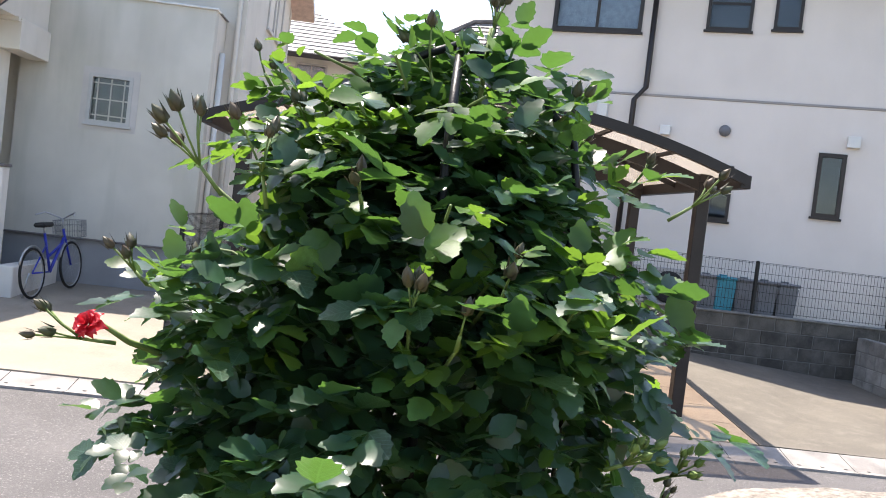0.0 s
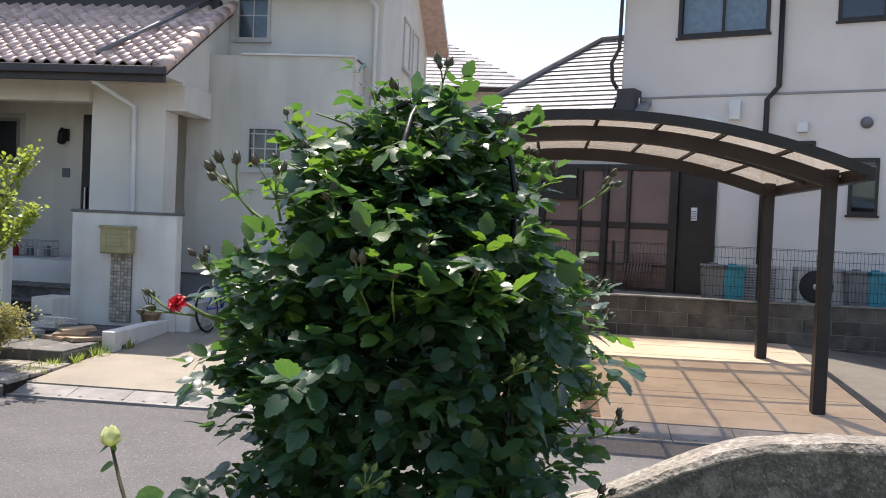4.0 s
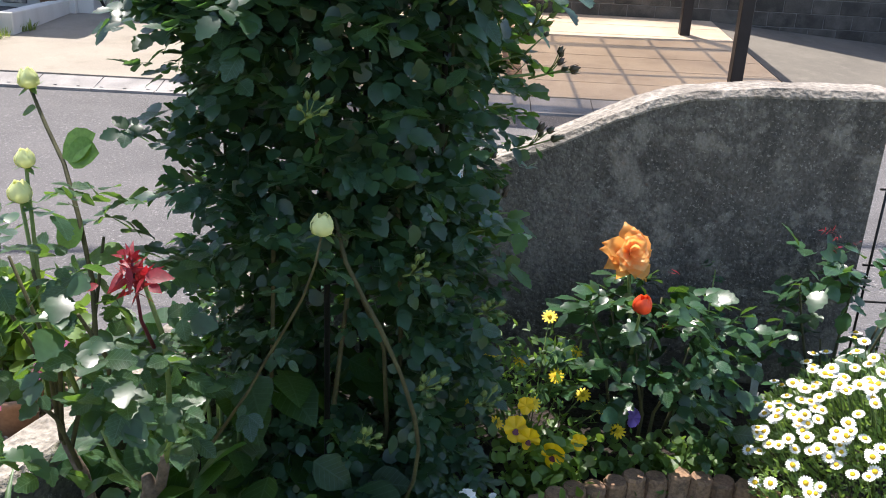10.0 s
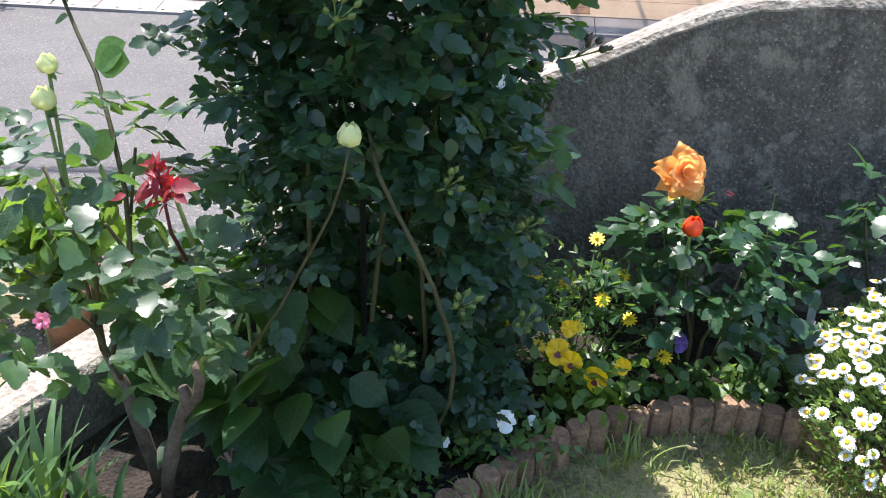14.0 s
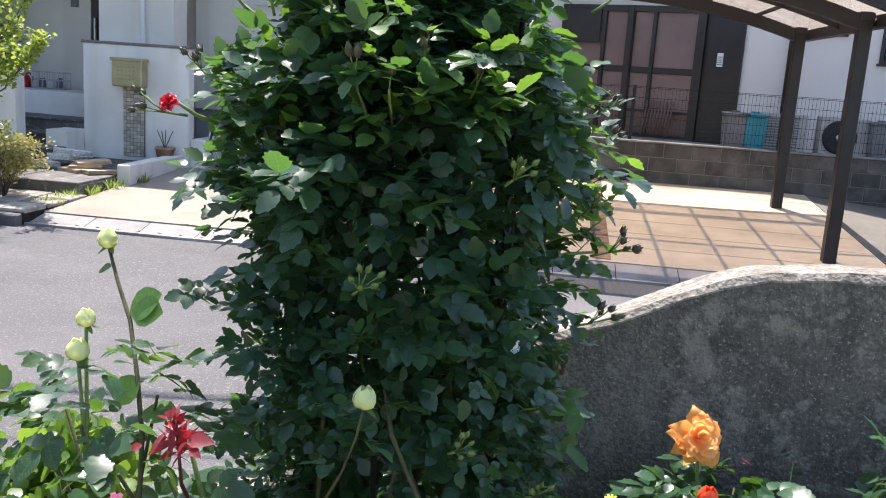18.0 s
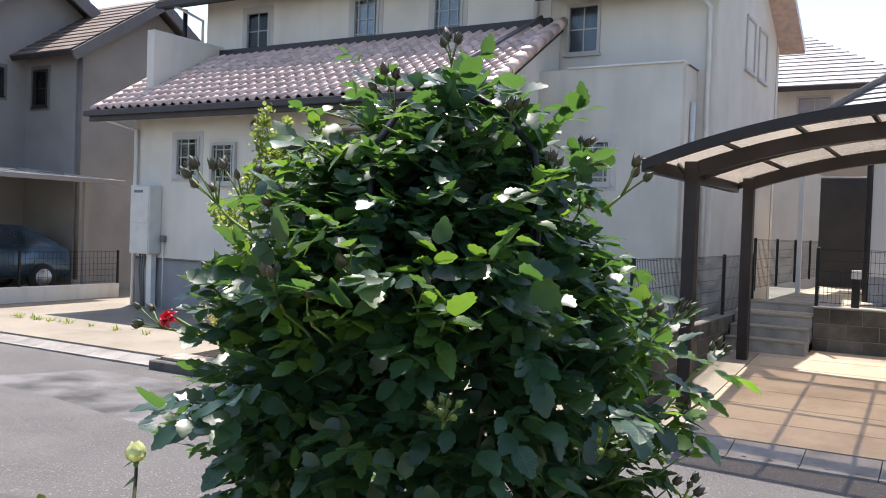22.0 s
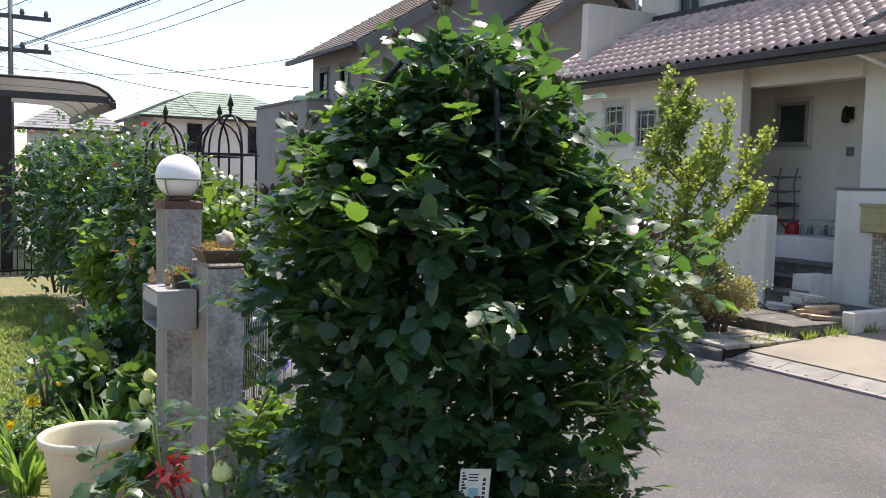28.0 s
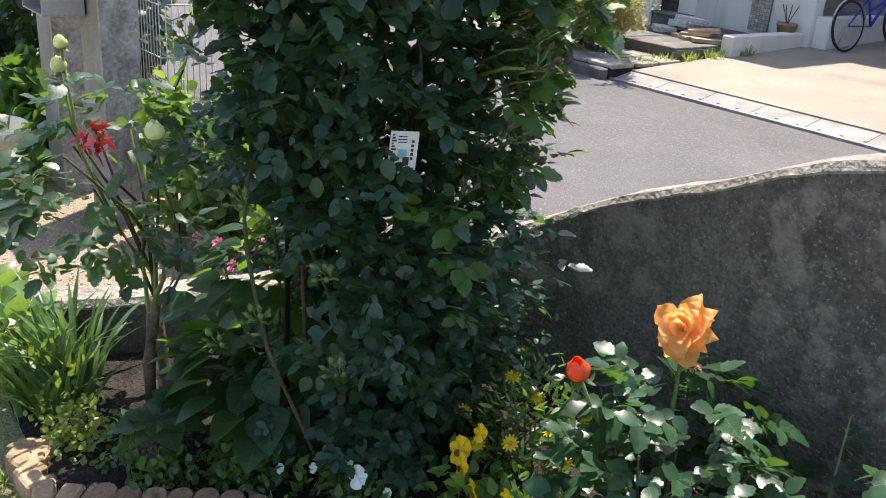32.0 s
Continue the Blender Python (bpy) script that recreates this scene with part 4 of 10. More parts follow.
rgt = slab_mesh("roof", [(-5.0, 13.5, 5.42), (-1.68, 13.5, 5.42), (-1.68, 16.45, 6.98), (-5.0, 16.45, 6.98)], 0.14, M["fascia"], house, "side roof of brown clay tiles")
tile_roof(rgt, (-4.95, 13.5, 5.44), (-1.7, 13.5, 5.44), (0, 2.95, 1.56), 60)
slab_mesh("roof", [(-1.68, 19.4, 5.42), (-5.0, 19.4, 5.42), (-5.0, 16.45, 6.98), (-1.68, 16.45, 6.98)], 0.14, M["tiles"], house)
box("gutter", (-4.75, 13.36, 5.36), (-1.62, 13.48, 5.48), M["fascia"], house, "dark eaves gutter")
v = [(-1.70, 13.5, 5.3), (-1.70, 16.45, 6.86), (-1.70, 19.4, 5.3), (-2.14, 13.5, 5.3), (-2.14, 16.45, 6.86), (-2.14, 19.4, 5.3)]
link("soffit", v, [(0, 1, 4, 3), (1, 2, 5, 4)], M["white"], house, "pale verge soffit")
slab_mesh("roof_side", [(-5.0, 14.1, 6.1), (-4.6, 14.1, 6.1), (-4.6, 14.2, 6.12), (-5.0, 14.2, 6.12)], 0.3, M["fascia"], house)
# downpipes
for pts in ([(-5.75, 11.5, 3.36), (-5.48, 12.26, 3.08), (-5.46, 12.27, 1.5), (-5.46, 12.27, -0.1)],
            [(-12.95, 11.5, 3.35), (-12.68, 11.98, 3.2), (-12.68, 11.98, -0.2)],
            [(-5.35, 13.5, 6.0), (-5.2, 14.03, 5.75), (-5.2, 14.03, 5.1)],
            [(-2.45, 13.5, 5.3), (-2.25, 14.04, 5.05), (-2.25, 14.04, 0.0)],
            [(-2.38, 13.75, 3.55), (-2.38, 13.75, 0.0)]):
    tube("downpipe", pts, 0.042, M["alu"], house, "pale plastic downpipe")
tube("downpipe", [(-13.35, 13.75, 6.0), (-13.35, 13.75, 5.0)], 0.05, M["black"], house, "black downpipe")
tube("downpipe", [(-13.4, 13.4, 6.05), (-13.1, 14.02, 5.8), (-13.1, 14.02, 4.9)], 0.035, M["alu"], house, "pale plastic downpipe")

# utility box on the west wall
meter = thing("utility_box", "tall ivory meter and heater cabinet on the wall", "utility box")
box("body", (-12.52, 11.74, 0.82), (-11.98, 12.03, 2.12), M["ivory"], meter, bevel=0.012)
box("door", (-12.5, 11.725, 1.42), (-12.0, 11.74, 2.1), M["ivory"], meter)
box("door", (-12.5, 11.725, 0.84), (-12.0, 11.74, 1.40), M["ivory"], meter)
box("louvre", (-12.4, 11.715, 1.98), (-12.15, 11.726, 2.03), M["greyplastic"], meter)
box("pipe_cover", (-12.22, 11.9, -0.2), (-12.08, 12.02, 0.82), M["alu"], meter)
for k in range(3):
    tube("conduit", [(-12.45 + 0.07 * k, 11.95, 0.82), (-12.42 + 0.06 * k, 11.9, 0.5), (-12.38 + 0.03 * k, 11.95, -0.2)], 0.018, M["greyplastic"], meter)
box("socket", (-11.93, 11.96, 1.05), (-11.83, 12.03, 1.18), M["greyplastic"], meter)
tube("conduit", [(-11.88, 12.0, 1.05), (-11.88, 12.0, -0.2)], 0.012, M["alu"], meter)

# gate wall with letter box
gate = thing("gate_wall", "white stucco gate wall with a dark metal cap", "gate wall")
box("body", (-6.03, 11.63, -0.3), (-4.47, 11.83, 1.49), M["white"], gate, bevel=0.01)
box("cap", (-6.05, 11.61, 1.49), (-4.45, 11.85, 1.525), M["darktrim"], gate)
strip = box("mosaic_panel", (-5.42, 11.605, -0.05), (-5.1, 11.63, 0.93), M["mortar"], gate, "panel of small beige mosaic tiles")
tm = bpy.data.meshes.new("tile")
boxbm((0, 0, 0), (0.044, 0.008, 0.044)).to_mesh(tm)
tm.materials.append(M["mosaic"])
for i in range(6):
    for j in range(19):
        o = new("tile", tm)
        o.parent = strip
        o.location = (-5.415 + i * 0.052, 11.598 + random.uniform(0, 0.003), -0.045 + j * 0.051)
lb = thing("letter_box", "olive metal letter box with rows of small holes", "letter box")
box("body", (-5.50, 11.42, 0.92), (-5.06, 11.62, 1.30), M["olive"], lb, bevel=0.02)
box("lid", (-5.515, 11.405, 1.27), (-5.045, 11.62, 1.315), M["olive"], lb, bevel=0.008)
boxes_mesh("holes", [((-5.40 + 0.055 * i, 11.414, 1.02 + 0.055 * j), (-5.388 + 0.055 * i, 11.42, 1.032 + 0.055 * j)) for i in range(5) for j in range(4)], M["curb"], lb)
box("wall", (-5.99, 11.85, -0.3), (-5.8, 12.3, 1.2), M["white"], gate)
box("step_wall", (-6.35, 11.2, -0.3), (-6.03, 11.75, 0.28), M["white"], gate, bevel=0.01)
pw = box("planter_wall", (-4.72, 10.1, -0.35), (-4.55, 12.2, 0.02), M["white"], None, "low white stucco kerb wall beside the driveway", 0.012)
tagged(pw, category="low wall", kind="structure")
pw2 = box("low_wall", (-4.47, 11.7, -0.3), (-4.25, 13.2, 0.25), M["white"], None, "low white garden wall beside the bicycle", 0.012)
tagged(pw2, category="low wall", kind="structure")
sw = box("side_wall", (-8.25, 10.86, -0.4), (-6.56, 11.08, 1.10), M["white"], None, "white stucco wall beside the porch steps", 0.012)
tagged(sw, category="low wall", kind="structure")
fp = thing("flower_pot", "small brown pot with a dry twig by the gate wall", "flower pot")
lathe("pot", [(0.09, -0.1), (0.13, 0.1), (0.14, 0.1), (0.14, 0.13), (0.12, 0.13), (0.11, 0.09)], M["terracotta"], fp, sides=16, m=Matrix.Translation((-4.75, 11.5, 0.0)))
tw = Tubes()
for k in range(4):
    a = 0.5 + 1.4 * k
    tw.add([(-4.75, 11.5, 0.1), (-4.75 + 0.06 * math.cos(a), 11.5 + 0.06 * math.sin(a), 0.25), (-4.75 + 0.11 * math.cos(a), 11.5 + 0.1 * math.sin(a), 0.36)], 0.006, 5)
tw.make("twig", M["bark"], fp)
for k, (x, y, z) in enumerate(((-5.85, 10.35, -0.12), (-5.62, 10.50, -0.04), (-5.30, 10.2, -0.12), (-5.20, 10.25, -0.07), (-4.98, 10.15, -0.12), (-5.15, 10.3, -0.03), (-5.55, 10.52, 0.03))):
    st = thing("paper_bundle", "tied bundle of old newspaper" if k in (0, 1, 6) else "flattened cardboard tied in a bundle", "paper bundle", "bundles of waste paper")
    hgt = 0.08 if k in (0, 1, 6) else 0.05
    n = 4
    for q in range(n):
        box("sheet", (-0.2, -0.15, hgt * q / n), (0.2, 0.15, hgt * (q + 0.9) / n), M["paper"] if k in (0, 1, 6) else M["card"], st, bevel=0.003, m=Matrix.Rotation(random.uniform(-0.06, 0.06), 4, "Z"))
    st.matrix_basis = pose(x, y, z, random.uniform(-9, 9), random.uniform(-10, 10), random.uniform(-60, 60))
# things on the porch
wc = thing("watering_can", "red plastic watering can on the porch", "watering can")
lathe("body", [(0.0, 0.0), (0.12, 0.0), (0.13, 0.03), (0.11, 0.16), (0.06, 0.20), (0.05, 0.20)], M["redplastic"], wc, "", 18, Matrix.Translation((-7.84, 13.0, 0.742)))
tube("spout", [(-7.93, 12.98, 0.80), (-8.03, 12.96, 0.90), (-8.10, 12.95, 0.98)], [0.022, 0.016, 0.014], M["redplastic"], wc, "", 8)
tube("handle", [(-7.74, 13.0, 0.80), (-7.66, 13.0, 0.88), (-7.72, 13.0, 0.97), (-7.80, 13.0, 0.95)], 0.012, M["redplastic"], wc, "", 8)
crate = thing("wire_crate", "white wire crate with small jars on the porch", "crate")
for z in (0.755, 0.88, 1.0):
    tube("wire", [(-7.64, 12.92, z), (-7.10, 12.92, z), (-7.10, 13.12, z), (-7.64, 13.12, z), (-7.64, 12.92, z)], 0.009, M["winwhite"], crate, "", 6)
for k in range(7):
    x = -7.64 + 0.09 * k
    for y in (12.92, 13.12):
        tube("wire", [(x, y, 0.75), (x, y, 1.0)], 0.007 if 0 < k < 6 else 0.010, M["winwhite"], crate, "", 5)
for x, c, hh in ((-7.52, "greyplastic", 0.16), (-7.36, "ivory", 0.13), (-7.22, "greyplastic", 0.18)):
    j = thing("jar", "small jar standing in the wire crate", "jar", "jars on the porch")
    lathe("body", [(0.0, 0.0), (0.05, 0.0), (0.055, 0.02), (0.05, hh * 0.8), (0.03, hh)], M[c], j, "", 14, Matrix.Translation((x, 13.02, 0.742)))
rack = thing("plant_stand", "curly metal plant stand against the porch wall", "plant stand")
for x in (-8.55, -8.20):
    tube("leg", [(x, 13.42, 0.74), (x + 0.03, 13.42, 1.2), (x - 0.03, 13.44, 1.6), (x + 0.02, 13.46, 1.85)], 0.014, M["greyplastic"], rack, "", 6)
for z in (0.95, 1.2, 1.45, 1.7):
    tube("shelf", [(-8.6, 13.30, z), (-8.4, 13.28, z - 0.03), (-8.15, 13.32, z), (-8.15, 13.5, z), (-8.6, 13.5, z), (-8.6, 13.30, z)], 0.014, M["greyplastic"], rack, "", 6)
basket = thing("basket", "flat dark basket hanging on the plant stand", "basket")
lathe("bowl", [(0.0, 0.0), (0.14, 0.01), (0.20, 0.05), (0.19, 0.055), (0.13, 0.025), (0.0, 0.015)], M["oldcane"], basket, "", 18, Matrix.Translation((-8.3, 13.36, 1.20)))


# ---- block walls and mesh fences ----
random.seed(21)
blk = bpy.data.meshes.new("block")
_b = boxbm((0, 0, 0), (0.388, 0.14, 0.188), 0.006)
_b.to_mesh(blk)
_b.free()
blk.materials.append(M["block"])


def block_wall(name, p0, p1, z0, courses, label, mesh=None):
    """Courses of concrete blocks with recessed mortar from p0 to p1 (plan)."""
    a, b = Vector((*p0, 0)), Vector((*p1, 0))
    d = (b - a).normalized()
    n = Vector((-d.y, d.x, 0))
    length = (b - a).length
    th = tagged(new(name), label, "block wall", kind="structure")
    m0 = Matrix((d, n, Vector((0, 0, 1)))).transposed().to_4x4()
    core = boxbm((0.0, 0.008, z0 - 0.4), (length, 0.132, z0 + courses * 0.198 - 0.006))
    core.transform(Matrix.Translation(a) @ m0)
    part("mortar", core, M["mortar"], th)
    for c in range(courses):
        x = -0.2 * (c % 2)
        while x < length - 0.02:
            l, r = max(x, 0.0), min(x + 0.388, length)
            if r - l > 0.05:
                o = new("block", mesh or blk)
                o.parent = th
                o.matrix_basis = Matrix.Translation(a + d * l + n * random.uniform(-0.002, 0.002)) @ m0 @ Matrix.Translation((0, 0, z0 + c * 0.198)) @ Matrix.Diagonal(((r - l) / 0.388, 1, 1, 1))
            x += 0.398
    return th


def mesh_fence(p0, p1, z0, h, label, step=0.05, posts=2.0, post_mat=None):
    a, b = Vector((*p0, 0)), Vector((*p1, 0))
    d = (b - a).normalized()
    length = (b - a).length
    m = Matrix((d, Vector((-d.y, d.x, 0)), Vector((0, 0, 1)))).transposed().to_4x4()
    m.translation = a
    fe = thing("mesh_fence", label, "fence")
    n = max(1, round(length / posts))
    for k in range(n + 1):
        x = length * k / n
        box("post", (x - 0.022, -0.022, z0), (x + 0.022, 0.022, z0 + h + 0.02), M["black"], fe, m=m)
    for k in range(n):
        x0, x1 = length * k / n + 0.03, length * (k + 1) / n - 0.03
        it = []
        c = int((x1 - x0) / step)
        for i in range(c + 1):
            x = x0 + (x1 - x0) * i / c
            it.append(((x - 0.002, -0.002, z0 + 0.03), (x + 0.002, 0.002, z0 + h)))
        for j in range(6):
            z = z0 + 0.05 + (h - 0.07) * j / 5
            it.append(((x0, -0.006, z - 0.003), (x1, 0.0, z + 0.003)))
        it.append(((x0, -0.03, z0 + h - 0.004), (x1, -0.026, z0 + h + 0.002)))
        boxes_mesh("wire_panel", it, M["black"], fe, kind="stuff", m=m)
    return fe


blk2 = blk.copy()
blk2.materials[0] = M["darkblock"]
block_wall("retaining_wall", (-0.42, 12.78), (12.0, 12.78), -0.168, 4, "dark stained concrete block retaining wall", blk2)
box("wall_cap", (-0.43, 12.76, 0.62), (12.0, 12.94, 0.645), M["block"], None, "thin concrete coping", 0.006)["kind"] = "structure"
bpy.data.objects["wall_cap"]["category"] = "coping"
mesh_fence((-0.4, 12.86), (12.0, 12.86), 0.645, 0.76, "dark green wire mesh fence on the retaining wall")
block_wall("side_block_wall", (-1.46, 8.62), (-1.46, 14.4), -0.34, 4, "dark concrete block wall between driveway and carport", blk2)
mesh_fence((-1.53, 8.68), (-1.53, 14.4), 0.46, 0.80, "wire mesh fence on the side block wall")
mesh_fence((-1.53, 14.5), (-1.53, 22.0), 0.7, 0.8, "wire mesh fence along the passage", 0.1)
block_wall("east_wall", (7.5, 8.6), (7.5, 12.7), -0.3, 4, "pale concrete block wall at the parking area")
steps = thing("steps", "four concrete steps up to the yard", "steps", kind="structure")
for k in range(4):
    box("step", (-1.44, 12.3 + 0.26 * k, -0.3), (-0.43, 13.6, 0.05 + 0.15 * (k + 1) - 0.03), M["block"], steps, bevel=0.008)
    box("tread", (-1.44, 12.29 + 0.26 * k, 0.05 + 0.15 * (k + 1) - 0.03), (-0.44, 12.57 + 0.26 * k, 0.05 + 0.15 * (k + 1)), M["drive"], steps, bevel=0.005)
strip = slab_mesh("edge_strip", [(-1.44, 8.55, -0.295), (-0.98, 8.55, -0.295), (-0.98, 12.2, 0.03), (-1.44, 12.2, 0.03)], 0.05, M["drive"], None, "pale concrete edging of the carport floor", "structure")
bol = box("bollard_lamp", (-0.05, 13.55, 0.53), (0.05, 13.65, 1.0), M["black"], None, "short black garden bollard lamp with a pale head", 0.008)
bol["category"] = "bollard lamp"
box("lamp_head", (-0.06, 13.54, 1.0), (0.06, 13.66, 1.12), M["winwhite"], bol)

# ---- arched carport ----
car_port = thing("carport", "dark brown aluminium carport with an arched bronze roof", "carport")


def arch(x):
    """Height of the arched beam over x."""
    u = (x - 1.17) / 2.4
    return 2.58 - 0.42 * u * u


for x, y, z in ((3.55, 9.225, -0.27), (3.55, 11.74, -0.05), (-1.13, 9.225, -0.27), (-1.09, 11.74, -0.05)):
    p = box("post", (x - 0.065, y - 0.065, z), (x + 0.065, y + 0.065, 2.2), M["brown"], car_port, bevel=0.008)
    box("post_cap", (x - 0.07, y - 0.07, 2.17), (x + 0.07, y + 0.07, 2.26), M["brown"], p)


def arch_beam(name, y, half, depth, lift, x0=-1.38, x1=3.70):
    n = 26
    v, f = [], []
    for i in range(n + 1):
        x = x0 + (x1 - x0) * i / n
        z = arch(x) + lift
        v += [(x, y - half, z), (x, y + half, z), (x, y + half, z - depth), (x, y - half, z - depth)]
    for i in range(n):
        for k in range(4):
            a, b = 4 * i + k, 4 * i + (k + 1) % 4
            f.append((a, a + 4, b + 4, b))
    f += [(0, 1, 2, 3), (4 * n + 3, 4 * n + 2, 4 * n + 1, 4 * n)]
    return link(name, v, f, M["brown"], car_port)


arch_beam("beam", 9.225, 0.055, 0.15, 0.05, -1.20, 3.6)
arch_beam("beam", 11.74, 0.055, 0.15, 0.05, -1.15, 3.6)
arch_beam("rim", 8.52, 0.04, 0.10, 0.13)
arch_beam("rim", 12.25, 0.04, 0.10, 0.13)
for y in (10.48,):
    arch_beam("rafter", y, 0.025, 0.06, 0.10)
xs = [-1.36 + 5.04 * k / 8 for k in range(9)]
for k, x in enumerate(xs):
    box("purlin", (x - 0.018, 8.52, arch(x) + 0.06), (x + 0.018, 12.25, arch(x) + 0.10), M["brown"], car_port, bevel=0.004)
for k in range(8):
    v, f = [], []
    for i in range(5):
        x = xs[k] + 0.001 + (xs[k + 1] - xs[k] - 0.002) * i / 4
        v += [(x, 8.54, arch(x) + 0.104), (x, 12.23, arch(x) + 0.104)]
    for i in range(4):
        f.append((2 * i, 2 * i + 1, 2 * i + 3, 2 * i + 2))
    link("roof_panel", v, f, M["poly"], car_port, "translucent bronze sheet")
for x in (-1.38, 3.70):
    box("eaves_gutter", (x - 0.05, 8.5, arch(x) + 0.0), (x + 0.05, 12.27, arch(x) + 0.13), M["brown"], car_port)
for x, s in ((3.55, 1), (-1.13, -1)):
    tube("bracket", [(x, 9.22, 2.05), (x + s * 0.15, 9.22, 2.24)], 0.022, M["brown"], car_port)

# ---- the pale house behind the retaining wall: built square on, then turned to its street angle ----
pale = thing("house", "pale rendered two-storey house with grey slate roof and brown entrance", "house")
PW = M["pale"]
wall("wall", "y", 15.0, 0.2, -0.38, 8.3, 0.4, 3.87, [(0.30, 3.48, 0.53, 2.74), (4.40, 4.96, 2.38, 3.12), (5.46, 5.88, 1.97, 2.85), (7.08, 7.48, 2.19, 3.17)], PW, pale)
wall("wall", "y", 15.02, 0.2, 1.74, 8.3, 3.87, 6.3, [(2.69, 4.17, 4.88, 5.76), (5.18, 5.87, 4.97, 5.84), (6.19, 6.60, 5.01, 5.84)], PW, pale)
box("band", (1.76, 14.985, 3.86), (8.28, 15.02, 3.90), M["greywall"], pale)
box("plinth", (-0.36, 14.98, 0.4), (0.28, 15.0, 0.95), M["base"], pale, "grey plinth")
wall("wall", "x", -0.38, 0.2, 15.2, 22.0, 0.4, 3.5, [], PW, pale)
wall("wall", "x", 1.74, 0.2, 15.22, 22.0, 3.5, 6.3, [], PW, pale)
wall("wall", "y", 22.0, 0.2, 1.74, 8.3, 0.4, 6.3, [], PW, pale)
wall("wall", "y", 22.0, 0.2, -0.38, 1.738, 0.4, 3.5, [], PW, pale)
wall("wall", "x", 8.3, -0.2, 15.2, 22.0, 0.4, 6.3, [], PW, pale)
box("corner_post", (-0.44, 14.94, 0.4), (-0.36, 15.04, 3.3), M["windark"], pale)
# added unseen sheets inside, dark in colour to stand for shaded rooms
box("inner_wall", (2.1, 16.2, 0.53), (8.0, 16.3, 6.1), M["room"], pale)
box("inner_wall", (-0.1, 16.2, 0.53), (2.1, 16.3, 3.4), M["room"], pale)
# entrance bay: dark frame, four leaves of dull brown sheet, a black door
ent = wall("entrance", "y", 14.95, 0.14, 0.30, 3.48, 0.50, 2.74, [(0.42, 1.06, 0.62, 2.64), (1.12, 1.50, 0.62, 2.64), (1.62, 1.95, 0.62, 2.64), (2.01, 2.70, 0.62, 2.64), (2.84, 3.40, 0.56, 2.66)], M["windark"], pale, "dark framed entrance bay with brown translucent leaves")
for a, b in ((0.42, 1.06), (1.12, 1.50), (1.62, 1.95), (2.01, 2.70)):
    box("pane", (a, 15.02, 1.02), (b, 15.035, 2.64), M["brownpane"], ent, "dull brown translucent sheet", bevel=0.002)
    box("kick_panel", (a, 15.01, 0.62), (b, 15.035, 1.0), M["wood"], ent, bevel=0.004)
    box("rail", (a, 14.985, 1.63), (b, 15.018, 1.73), M["windark"], ent)
    box("rail", (a, 14.99, 0.98), (b, 15.018, 1.02), M["windark"], ent)
box("post", (1.51, 14.92, 0.5), (1.61, 14.948, 2.74), M["windark"], ent)
dd = box("door", (2.84, 15.03, 0.56), (3.40, 15.08, 2.66), M["windark"], ent, "black front door")
box("notice", (3.06, 15.018, 1.80), (3.16, 15.03, 2.02), M["tagwhite"], dd, "white paper notice")
boxes_mesh("print", [((3.07, 15.012, 1.83 + 0.03 * k), (3.15, 15.017, 1.842 + 0.03 * k)) for k in range(5)], M["greyplastic"], dd)
box("noren", (0.42, 14.91, 2.10), (1.03, 14.935, 2.67), M["windark"], ent, "dark panel hanging by the entrance")
bd_ = thing("leaning_board", "brown bamboo blind leaning against the entrance", "blind")
for k in range(9):
    tube("slat", [(2.02 + 0.055 * k, 14.70, 0.62), (2.04 + 0.055 * k, 14.86, 1.18)], 0.016, M["wood"], bd_, "", 6)
window(pale, "y", 15.02, -1, 2.69, 4.17, 4.88, 5.76, 2, 1, M["windark"], 0.06, 0.05, backing=M["curtain"], label="bronze sliding window")
box("shutter_box", (2.63, 14.88, 5.76), (4.22, 15.02, 6.05), M["windark"], pale)
window(pale, "y", 15.02, -1, 5.18, 5.87, 4.97, 5.84, 1, 2, M["windark"], 0.05, 0.04, backing=M["dim"], label="bronze sliding window")
window(pale, "y", 15.02, -1, 6.19, 6.60, 5.01, 5.84, 1, 1, M["windark"], 0.05, 0.04, backing=M["dim"], label="bronze window")
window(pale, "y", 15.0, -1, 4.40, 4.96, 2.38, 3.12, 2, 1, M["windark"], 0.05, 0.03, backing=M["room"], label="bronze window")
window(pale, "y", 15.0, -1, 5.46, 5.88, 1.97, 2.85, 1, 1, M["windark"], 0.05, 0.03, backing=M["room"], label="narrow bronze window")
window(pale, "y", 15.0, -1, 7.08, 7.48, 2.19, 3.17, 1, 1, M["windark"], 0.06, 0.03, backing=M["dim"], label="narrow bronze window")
box("vent_hood", (7.45, 14.88, 3.27), (7.63, 15.0, 3.44), M["alu"], pale)
tube("downpipe", [(4.36, 14.94, 6.1), (4.37, 14.94, 3.99), (4.21, 14.9, 3.78), (4.21, 14.92, 0.6)], 0.045, M["windark"], pale, "brown downpipe")
tube("downpipe", [(1.45, 14.45, 6.1), (1.72, 14.9, 5.65), (1.70, 14.92, 4.75), (1.58, 14.9, 4.5), (1.60, 14.92, 4.2), (1.70, 14.9, 4.05)], 0.035, M["fascia"], pale, "dark downpipe")
tube("hose", [(1.95, 14.85, 3.95), (2.10, 14.85, 3.85), (2.08, 14.85, 3.55), (2.4, 14.86, 3.42), (3.3, 14.88, 3.50), (3.50, 14.9, 3.42), (3.55, 14.9, 3.2)], 0.04, M["alu"], pale, "pale pipe cover")
box("vent_hood", (4.68, 14.88, 3.25), (4.84, 15.0, 3.40), M["alu"], pale)
